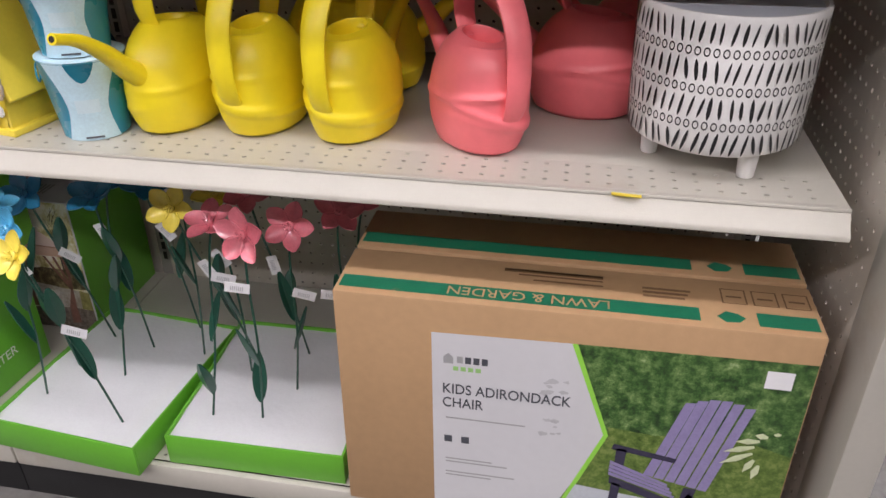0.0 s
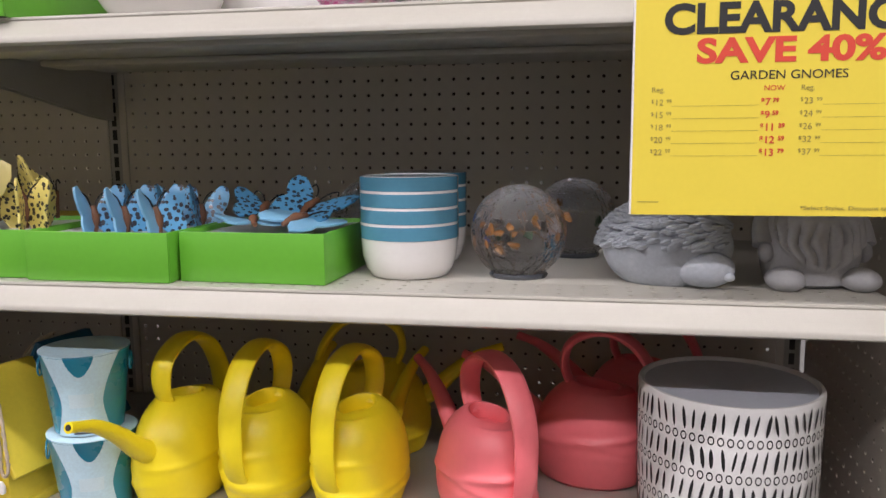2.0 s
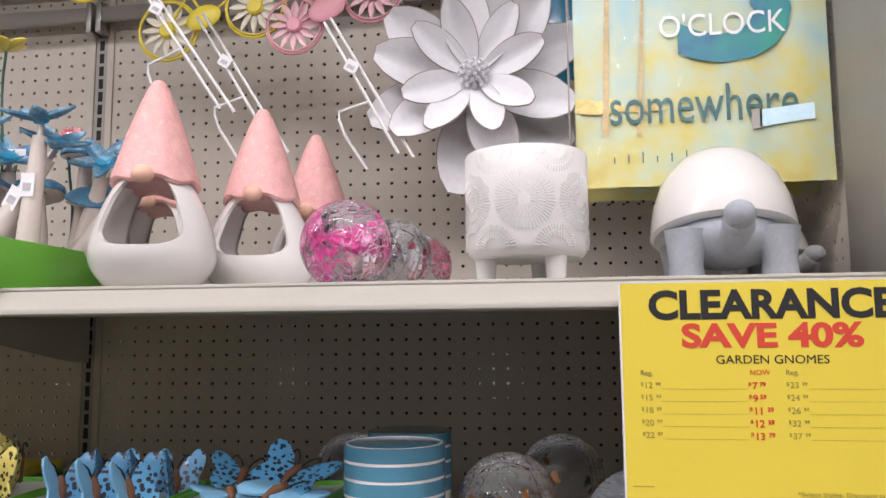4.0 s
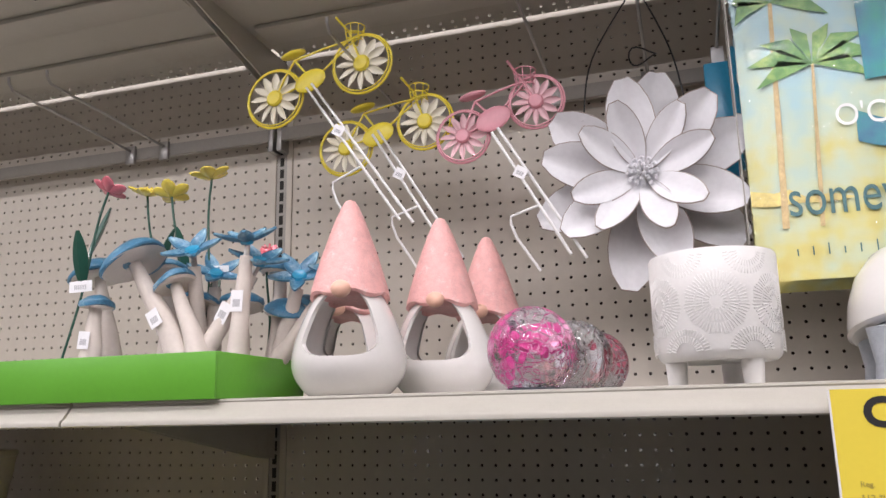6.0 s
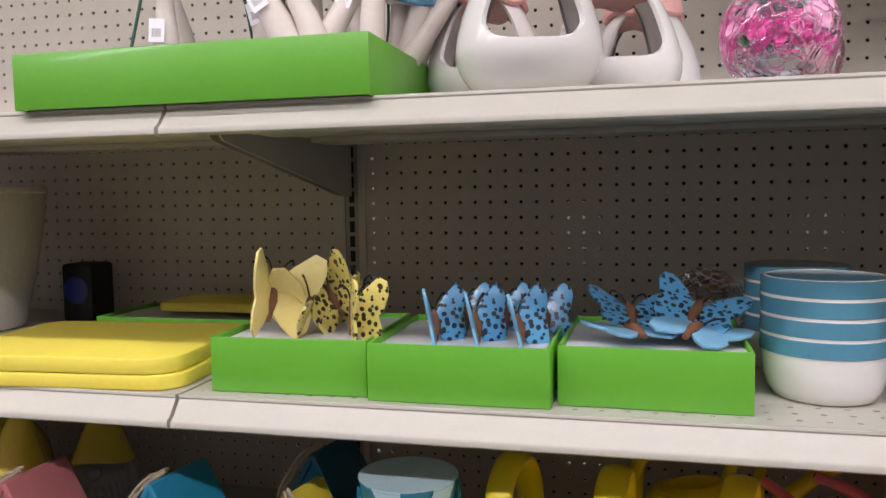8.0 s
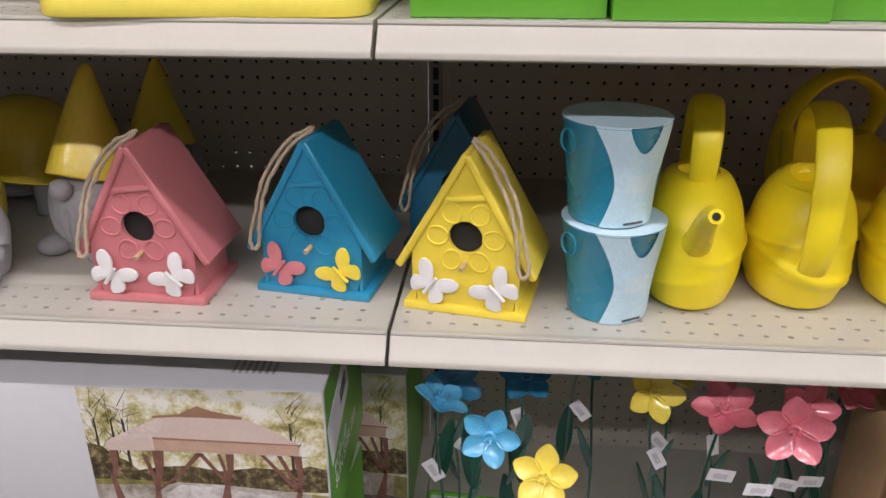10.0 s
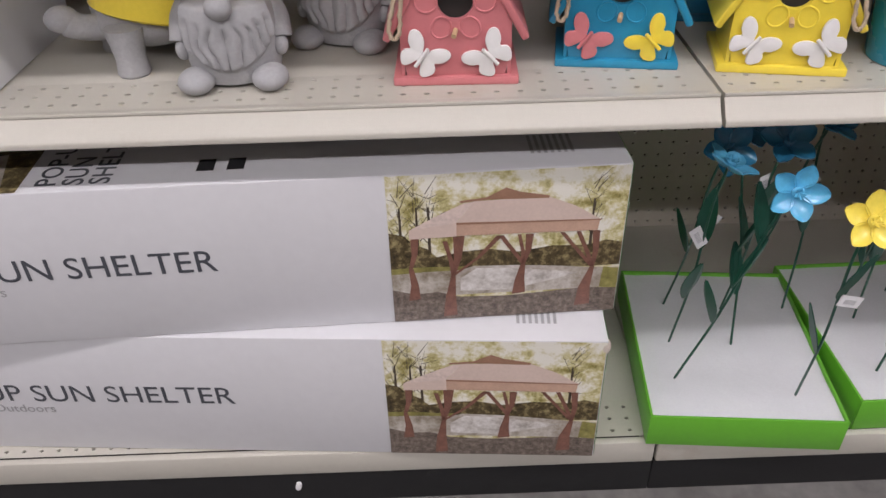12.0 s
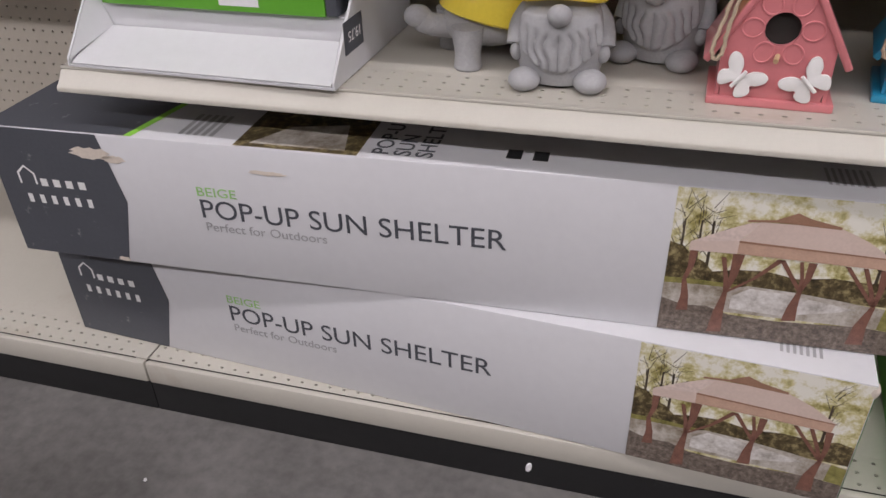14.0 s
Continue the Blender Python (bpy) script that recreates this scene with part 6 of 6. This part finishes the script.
def tag_on(parent, m, w=0.026, h=0.034):
    tg = part("price_tag", box(w, 0.0006, h, 0, 0, 0), TAGP, parent, "white paper price tag", m=m)
    for q in range(6):
        part("bar_print", box(0.0014, 0.0009, h * 0.35, -w * 0.26 + q * w * 0.1, -0.0002, -h * 0.1), TAGI, tg)


def mushroom(foot, head, r, label, tag=False, fat=1.0):
    o = thing("ceramic_mushroom", label, "garden stake", *foot, group="ceramic mushrooms")
    d = Vector(head) - Vector(foot)
    pts = bezier([(0, 0, 0), d * 0.35 + Vector((0.003, 0, 0)), d * 0.7, d], 16)
    n = len(pts)
    part("stalk", tube(pts, [(0.019 - 0.011 * (i / (n - 1)) ** 0.7) * fat for i in range(n)], 16), STALK, o)
    tilt = Matrix.Translation(d) @ d.to_track_quat("Z", "Y").to_matrix().to_4x4()
    part("cap_underside", lathe([(0, -0.002), (r * 0.30, -0.003), (r * 0.86, -0.006), (r * 0.97, -0.003), (r * 0.5, 0.004), (0, 0.006)], 36), STALK, o, m=tilt)

    def wob(a, rr, z, p):
        k = 1 + 0.04 * math.sin(3 * a + foot[0] * 40)
        return (p[0] * k, p[1] * k, z + 0.003 * math.sin(2 * a + foot[1] * 30) * rr / r)
    part("cap", lathe([(r * 0.97, -0.0028), (r * 1.0, 0.0), (r * 0.96, 0.005), (r * 0.80, r * 0.28), (r * 0.55, r * 0.46), (r * 0.25, r * 0.56), (0, r * 0.58)], 40, 1, 1, wob), BLUECAP, o, "blue glazed cap with paler streaks", m=tilt)
    if tag:
        tag_on(o, Matrix.Translation(d * 0.42 + Vector((0.001, -0.017 * fat, 0))) @ pose(0, 0, 0, 0, math.degrees(math.atan2(d.x, d.z)), 0), 0.020, 0.026)
    return o


def lily(foot, head, label, tag=False, tilt=(30, 0, 0), stalk=True):
    o = thing("ceramic_lily", label, "garden stake", *foot, group="ceramic lilies")
    d = Vector(head) - Vector(foot)
    pts = bezier([(0, 0, 0), d * 0.5, d * 0.9], 12)
    n = len(pts)
    part("stalk", tube(pts, [0.0145 - 0.0055 * i / (n - 1) for i in range(n)], 16), STALK, o)
    part("spring", tube([d * 0.9, d * 0.94, d], 0.0042, 10), STEEL, o)
    bm = Matrix.Translation(d) @ pose(0, 0, 0, *tilt)
    part("cup", lathe([(0, 0), (0.008, 0.001), (0.012, 0.008), (0.010, 0.012), (0, 0.008)], 20), BLUEH, o, m=bm)
    for k in range(5):
        petal(0.042, 0.022, 0.010, BLUECAP, o, bm @ pose(0, 0, 0, 0, 0, 72 * k + 10) @ pose(0.006, 0, 0.004, 0, -14, 0), "petal", tip=0.62, thick=0.003)
    if tag:
        tag_on(o, Matrix.Translation(d * 0.5 + Vector((0, -0.0135, 0))) @ pose(0, 0, 0, 0, math.degrees(math.atan2(d.x, d.z)), 0), 0.019, 0.030)
    return o


MUSH = "ceramic mushroom with a blue glazed cap and pale stalk"
mushroom((-0.058, -0.40, ZM), (-0.095, -0.40, 1.480), 0.046, MUSH)
mushroom((-0.060, -0.45, ZM), (-0.052, -0.45, 1.425), 0.026, MUSH, True)
mushroom((0.110, -0.455, ZM), (0.020, -0.46, 1.482), 0.050, MUSH, True, 1.15)
mushroom((0.062, -0.42, ZM), (0.020, -0.38, 1.478), 0.036, MUSH, True, 1.2)
mushroom((0.140, -0.46, ZM), (0.086, -0.45, 1.448), 0.032, MUSH)
mushroom((0.070, -0.40, ZM), (0.066, -0.36, 1.430), 0.034, MUSH)
mushroom((0.150, -0.38, ZM), (0.142, -0.36, 1.425), 0.034, MUSH)
mushroom((0.200, -0.335, ZM), (0.214, -0.345, 1.410), 0.038, MUSH)
mushroom((0.190, -0.34, ZM), (0.198, -0.34, 1.478), 0.034, MUSH)
mushroom((0.200, -0.33, ZM), (0.240, -0.32, 1.420), 0.030, MUSH)
LIL = "ceramic lily with pointed blue petals on a pale stalk"
lily((0.100, -0.40, ZM), (0.108, -0.44, 1.490), LIL, False, (40, 0, 10))
lily((0.196, -0.455, ZM), (0.204, -0.45, 1.495), LIL, True, (16, 0, 0))
lily((0.130, -0.45, ZM), (0.205, -0.42, 1.470), LIL, True, (20, 20, 0))
lily((0.205, -0.36, ZM), (0.246, -0.37, 1.455), LIL, False, (50, 20, 0))
lily((0.080, -0.34, ZM), (0.092, -0.36, 1.470), LIL, False, (30, 30, 0))
lily((0.208, -0.37, ZM), (0.292, -0.34, 1.462), LIL, False, (40, 30, 0))
garden_flower((-0.093, -0.47, ZM), (-0.046, -0.45, 1.600), PETP, "pink metal flower on a dark stake among mushrooms", (-25, 8, 0), (0.45, 0.62), (0.45, 0, -4), 0.026)
garden_flower((0.020, -0.37, ZM), (-0.046, -0.36, 1.618), PETY, "yellow metal flower seen from below", (12, 14, 0), (0.5,), (0.42, 0, -2), 0.030)
garden_flower((0.072, -0.36, ZM), (0.002, -0.36, 1.612), PETY, "yellow metal flower seen from below", (-20, -14, 0), (0.5, 0.2), None, 0.030)
garden_flower((0.070, -0.35, ZM), (0.077, -0.36, 1.634), PETY, "yellow metal flower seen from below", (6, -8, 0), (0.2,), (0.50, 1, 0), 0.032)
garden_flower((0.170, -0.33, ZM), (0.186, -0.36, 1.500), PETP, "small violet pink flower among blue lilies", (30, 0, 0), (), None, 0.018)

# ---- hooks, bicycles, hanging flower, garden flags ----
def hook_rod(x, label="steel display hook on the cross bar", z=1.842, length=0.36):
    h = thing("display_hook", label, "hook", x, 0, z, group="display hooks")
    part("rod", tube([(0, -0.028, 0), (0, -length, 0.012), (0, -length - 0.010, 0.022), (0, -length - 0.012, 0.034)], 0.0028, 8), STEEL, h)
    part("clip", slab(-0.012, 0.012, -0.042, -0.0342, -0.030, 0.012, 0.002), STEEL, h)
    return h


hook_rod(-0.272)
hook_rod(-0.360)
hook_rod(0.285)
hook_rod(0.590)
hook_rod(0.760)
hook_rod(0.990)
hook_rod(1.120)


def pinwheel_bike(p1, p2, y, r, frame_mat, vane_mat, hub_mat, stick, hook, label):
    """A wire bicycle ornament with pinwheel wheels on a bent double stake; p1, p2: wheel middles in x and z."""
    b = thing("bicycle_stake", label, "garden stake", p1[0], y, p1[1], group="bicycle pinwheels")
    d = Vector((p2[0] - p1[0], 0, p2[1] - p1[1]))
    for c in (Vector((0, 0, 0)), d):
        w = part("wheel", tube([(c.x + r * math.cos(a), 0, c.z + r * math.sin(a)) for a in np.linspace(0, 2 * math.pi, 33)[:-1]], 0.0024, 8, closed=True), frame_mat, b)
        part("wheel_rim", tube([(c.x + r * 0.93 * math.cos(a), -0.004, c.z + r * 0.93 * math.sin(a)) for a in np.linspace(0, 2 * math.pi, 33)[:-1]], 0.0014, 6, closed=True), frame_mat, w)
        for k in range(12):
            m = Matrix.Translation(c) @ pose(0, 0, 0, 90) @ pose(0, 0, 0, 0, 0, 30 * k) @ pose(r * 0.20, 0, 0, 24, 0, 0)
            petal(r * 0.68, r * 0.27, 0.002, vane_mat, w, m, "vane", tip=0.9, thick=0.0008)
        part("hub", lathe([(0, -0.004), (r * 0.26, -0.004), (r * 0.28, 0), (r * 0.22, 0.004), (0, 0.006)], 24), hub_mat, w, m=Matrix.Translation(c + Vector((0, -0.004, 0))) @ pose(0, 0, 0, 90))
    u = d.normalized()
    v = Vector((-u.z, 0, u.x))
    seat, bar_ = u * d.length * 0.30 + v * r * 1.05, d - u * 0.01 + v * r * 1.3
    low = u * d.length * 0.45 + v * 0.004
    for a, c in ((Vector((0, 0, 0)), seat), (Vector((0, 0, 0)), low), (seat, low), (low, d + v * r * 0.9), (seat, d + v * r * 0.95), (d, bar_)):
        part("frame_wire", tube([a, (a + c) / 2 + Vector((0, -0.003, 0)), c], 0.0021, 6), frame_mat, b)
    part("saddle", ball(0.024, 0.012, 0.006, 0, 0, 0, 14), frame_mat, b, m=Matrix.Translation(seat + v * 0.012) @ pose(0, 0, 0, 0, -12, 0))
    part("handlebar", tube(bezier([bar_ + Vector((-0.01, -0.03, 0.012)), bar_, bar_ + Vector((0.0, 0.03, 0.012))], 8), 0.0022, 6), frame_mat, b)
    bas = part("basket", tube([bar_ + Vector((0.012 + 0.018 * math.cos(a), 0.018 * math.sin(a), 0.004)) for a in np.linspace(0, 6.28, 13)[:-1]], 0.0012, 6, closed=True), frame_mat, b)
    for zz in (-0.010, -0.022):
        part("basket_ring", tube([bar_ + Vector((0.012 + 0.016 * math.cos(a), 0.016 * math.sin(a), zz)) for a in np.linspace(0, 6.28, 13)[:-1]], 0.0011, 6, closed=True), frame_mat, bas)
    for a in np.linspace(0, 6.28, 9)[:-1]:
        part("basket_wire", tube([bar_ + Vector((0.012 + 0.018 * math.cos(a), 0.018 * math.sin(a), 0.004)), bar_ + Vector((0.012 + 0.014 * math.cos(a), 0.014 * math.sin(a), -0.024))], 0.0009, 5), frame_mat, bas)
    part("step_plate", ball(0.030, 0.004, 0.020, 0, 0, 0, 16), hub_mat, b, m=Matrix.Translation(low + Vector((0.0, -0.012, -0.004))) @ pose(0, 0, 0, 0, -20, 0))
    s0, s1 = Vector((stick[0] - p1[0], -0.016, stick[1] - p1[1])), Vector((stick[2] - p1[0], -0.05, stick[3] - p1[1]))
    off = Vector((0.010, 0, 0.006))
    part("stake_wire", tube([s0, s1], 0.0023, 8), WHITEWIRE, b)
    part("stake_wire", tube([s0 + off, s1 + off * 1.2 + Vector((0.01, 0, -0.014))], 0.0023, 8), WHITEWIRE, b)
    mid = s0.lerp(s1, 0.62)
    hk = Vector((hook[0] - p1[0], -0.04, hook[1] - p1[1]))
    part("stake_foot", tube([mid, hk + Vector((0.0, 0, 0.012)), hk, hk + Vector((0.008, 0, -0.022)), hk + Vector((0.042, 0, -0.075))], 0.0021, 8), WHITEWIRE, b)
    tag_on(b, Matrix.Translation(s0.lerp(s1, 0.36) + Vector((0.004, -0.006, 0))) @ pose(0, 0, 0, 0, 30, 0), 0.020, 0.018)
    return b


pinwheel_bike((0.132, 1.804), (0.298, 1.844), -0.262, 0.054, BIKEY, SPOKEW, BIKEY, (0.201, 1.808, 0.384, 1.548), (0.265, 1.612), "yellow wire bicycle stake with cream pinwheel wheels")
pinwheel_bike((0.243, 1.717), (0.391, 1.747), -0.205, 0.050, BIKEY, SPOKEW, BIKEY, (0.300, 1.730, 0.445, 1.500), (0.345, 1.560), "yellow wire bicycle stake hanging behind another")
pinwheel_bike((0.467, 1.699), (0.590, 1.742), -0.235, 0.045, BIKEP, SPOKEP, BIKEP, (0.519, 1.694, 0.640, 1.478), (0.550, 1.534), "pink wire bicycle stake with pale pinwheel wheels")

fl = thing("hanging_metal_flower", "large layered white tin flower hanging on black wire", "wall ornament", 0.748, -0.262, 1.596, 0)
for layer, (n, ln, wd, y, tl, sp) in enumerate(((6, 0.160, 0.080, 0.046, -4, 20), (6, 0.142, 0.070, 0.026, -12, 42), (8, 0.102, 0.046, 0.004, -20, 14))):
    for k in range(n):
        a = sp + 360 / n * k + 5 * math.sin(3.1 * k + layer)
        m = Matrix.Translation((0, y, 0)) @ pose(0, 0, 0, 90) @ pose(0, 0, 0, 0, 0, a) @ pose(0.012, 0, 0, 9 * math.sin(2.3 * k + layer), tl + 5 * math.sin(1.7 * k), 0)
        pt = petal(ln, wd, 0.022, PETW, fl, m, "petal", tip=1.12, full=0.55, crease=0.16, thick=0.0012)
        petal(ln + 0.0022, wd + 0.003, 0.022, RIMW, pt, pose(-0.0008, 0, -0.0008), "petal_edge", tip=1.12, full=0.55, crease=0.16, thick=0.0006)
cent = bmesh.new()
for ring, (n, r0, z0) in enumerate(((12, 0.022, 0.010), (9, 0.014, 0.016), (5, 0.007, 0.021))):
    for k in range(n):
        a = 2 * math.pi * (k + 0.5 * ring) / n
        tube([(r0 * 0.4 * math.cos(a), -z0 * 0.5, r0 * 0.4 * math.sin(a)), (r0 * math.cos(a), -z0, r0 * math.sin(a)), (r0 * 0.9 * math.cos(a), -z0 - 0.004, r0 * 0.9 * math.sin(a))], [0.002, 0.0036, 0.0012], 6, bm=cent)
part("centre", cent, PETW, fl, "curled tin stamens")
for dx in (-0.085, 0.07):
    part("hanging_wire", tube(bezier([(dx, 0.02, 0.10), (dx * 0.75, 0.0, 0.19), (0.012, -0.07, 0.266)], 14), 0.0013, 6), WIRE, fl)
part("wire_knot", tube([(0.012 + 0.02 * math.cos(a), 0.0 + 0.012 * math.sin(2 * a), 0.185 + 0.012 * math.sin(a)) for a in np.linspace(0, 6.28, 17)[:-1]], 0.0013, 6, closed=True), WIRE, fl)

F_SKY = printed("printed beach sky to sand", [(0.30, (0.46, 0.33, 0.07)), (0.48, (0.50, 0.46, 0.16)), (0.66, (0.42, 0.50, 0.38)), (0.84, (0.30, 0.46, 0.50))], 9, 0.42, 3, height=0.54)
F_SAND = printed("printed brown shore", [(0.35, (0.34, 0.24, 0.08)), (0.46, (0.56, 0.46, 0.16)), (0.6, (0.72, 0.62, 0.22))], 16)
F_PALM = printed("printed palm fronds", [(0.3, (0.02, 0.10, 0.04)), (0.5, (0.10, 0.24, 0.06)), (0.7, (0.32, 0.42, 0.12))], 40)
F_TRUNK = material("printed palm trunk", (0.45, 0.34, 0.17), 0.5, vary=0.3, scale=60)
F_BLUE = printed("printed blue numeral", [(0.35, (0.015, 0.06, 0.20)), (0.5, (0.02, 0.18, 0.24)), (0.65, (0.02, 0.26, 0.20))], 12)
F_INK = material("printed teal lettering", (0.04, 0.12, 0.13), 0.5)
BAGC = glass_material("clear plastic sleeve", (0.97, 0.98, 0.98), 0.08)
BAGC.node_tree.nodes["Bump"].inputs["Strength"].default_value = 0.24
BAGC.node_tree.nodes["Voronoi Texture"].inputs["Scale"].default_value = 14
BAGC.node_tree.nodes["Principled BSDF"].inputs["IOR"].default_value = 1.22


def garden_flag(x, y, z, rz, label, front):
    W, H = 0.335, 0.53
    g = thing("garden_flag", label, "flag", x, y, z, rz, group="packed garden flags")
    bm = bmesh.new()
    n = 24
    top = [[bm.verts.new((W * i / n, 0.0015 * math.sin(i * 1.1) + 0.0008 * math.sin(j * 2.2 + i), H * j / 12)) for i in range(n + 1)] for j in range(13)]
    for j in range(12):
        for i in range(n):
            bm.faces.new((top[j][i], top[j][i + 1], top[j + 1][i + 1], top[j + 1][i]))
    part("cloth", bm, F_SKY, g)
    flat("shore", [(0.0, 0.104), (0.03, 0.101), (0.06, 0.104), (0.10, 0.102), (0.13, 0.106), (0.10, 0.114), (0.07, 0.111), (0.05, 0.123), (0.03, 0.120), (0.0, 0.126)], F_SAND, g, 0.0026)
    for k in range(9):
        flat("small_letter_bar", rect(0.050 + k * 0.019, 0.0517 + k * 0.019, 0.032, 0.041 + 0.003 * (k % 3)), F_INK, g, 0.0030)
    if front:
        for px, zt, w in ((0.040, 0.40, 0.0045), (0.085, 0.30, 0.003)):
            flat("palm_trunk", [(px - w, 0.07), (px + w, 0.07), (px + 0.012 + w * 0.6, zt), (px + 0.012 - w * 0.6, zt)], F_TRUNK, g, 0.0028)
            for k in range(8):
                a = radians(-30 + 34 * k)
                p = Vector((px + 0.012, zt))
                q = p + Vector((math.cos(a), math.sin(a) * 0.7)) * 0.085
                e = Vector((-(q - p).y, (q - p).x)) * 0.16
                mid = (p + q) / 2 + Vector((0, 0.012))
                q.x, q.y = max(0.002, q.x), min(q.y, H - 0.005)
                flat("palm_frond", [(max(0.002, c.x), c.y) for c in (p, mid + e, q, mid - e)], F_PALM, g, 0.0032)
        letters(g, "It's", 0.080, pose(0.115, -0.0036, 0.405), F_INK, bold=0.0006)
        letters(g, "5", 0.30, pose(0.130, -0.0034, 0.175), F_BLUE, bold=0.006, width=0.150)
        letters(g, "O'CLOCK", 0.045, pose(0.115, -0.0040, 0.205), TXTW, width=0.165)
        letters(g, "somewhere", 0.075, pose(0.045, -0.0036, 0.086), F_INK, bold=0.0, width=0.245)
        flat("shaker", [(0.242, 0.075), (0.312, 0.083), (0.312, 0.105), (0.242, 0.098)], PALEBLUE, g, 0.0038)
        flat("shaker_cap", [(0.232, 0.072), (0.245, 0.074), (0.245, 0.100), (0.232, 0.097)], ZINC, g, 0.0038)
    bag = bmesh.new()
    rows = []
    rng = random.Random(5)
    for j in range(19):
        rows.append([bag.verts.new((-0.008 + (W + 0.016) * i / 14, -0.014 + 0.004 * rng.uniform(-1, 1), -0.006 + (H + 0.012) * j / 18)) for i in range(15)])
    for j in range(18):
        for i in range(14):
            bag.faces.new((rows[j][i], rows[j][i + 1], rows[j + 1][i + 1], rows[j + 1][i]))
    s = part("plastic_sleeve", bag, BAGC, g, "crinkled clear plastic sleeve")
    s.visible_shadow = False
    part("sleeve_edge", slab(-0.0095, -0.0075, -0.016, -0.013, -0.006, H + 0.006, 0.0008), ZINC, g, "folded edge of the sleeve")
    part("header_loop", tube([(W * 0.3, -0.005, H), (W * 0.3, -0.004, H + 0.012)], 0.003, 8), WIRE, g)
    return g


garden_flag(0.889, -0.285, 1.418, 0, "colourful beach garden flag in a clear plastic sleeve", True)
garden_flag(0.892, -0.215, 1.412, 0, "beach garden flag hanging behind another", False)
hook_rod(0.876)
teal = thing("teal_packet", "teal packet on a hook behind a white tin flower", "packet", 0.872, -0.12, 1.612)
part("packet", slab(-0.02, 0.03, 0, 0.012, 0, 0.205, 0.003), BLUEH, teal)
part("hang_tab", slab(-0.006, 0.014, 0.004, 0.006, 0.205, 0.2335), TAGP, teal)

# lint on the floor and kick plate, tape scrap on the shelf
for k, (x, y, z, s) in enumerate(((-0.86, -0.72, 0.0, 0.005), (-0.83, -0.735, 0.0, 0.004), (-0.55, -0.80, 0.0, 0.004), (-1.15, -0.70, 0.0, 0.004), (-0.92, -0.95, 0.0, 0.003))):
    o = finish("lint", ball(s, s * 0.8, s * 0.4, 0, 0, s * 0.35, 10), TAGP)
    o.matrix_basis = pose(x, y, z, 0, 0, 40 * k)
    tagged(o, "scrap of white lint on the concrete floor", "lint", "floor lint")
o = finish("lint", ball(0.005, 0.002, 0.011, 0, 0, 0, 10), TAGP)
o.matrix_basis = pose(-0.533, FRONT - 0.0015, 0.040, 0, 12)
tagged(o, "scrap of white lint on the black kick plate", "lint")
o = finish("tape_scrap", box(0.034, 0.007, 0.0006, 0, 0, 0.0003), YELH)
o.matrix_basis = pose(0.945, FRONT + 0.012, Z_LOW + 0.0004, 0, 0, -4)
tagged(o, "scrap of yellow tape on the shelf edge", "tape")
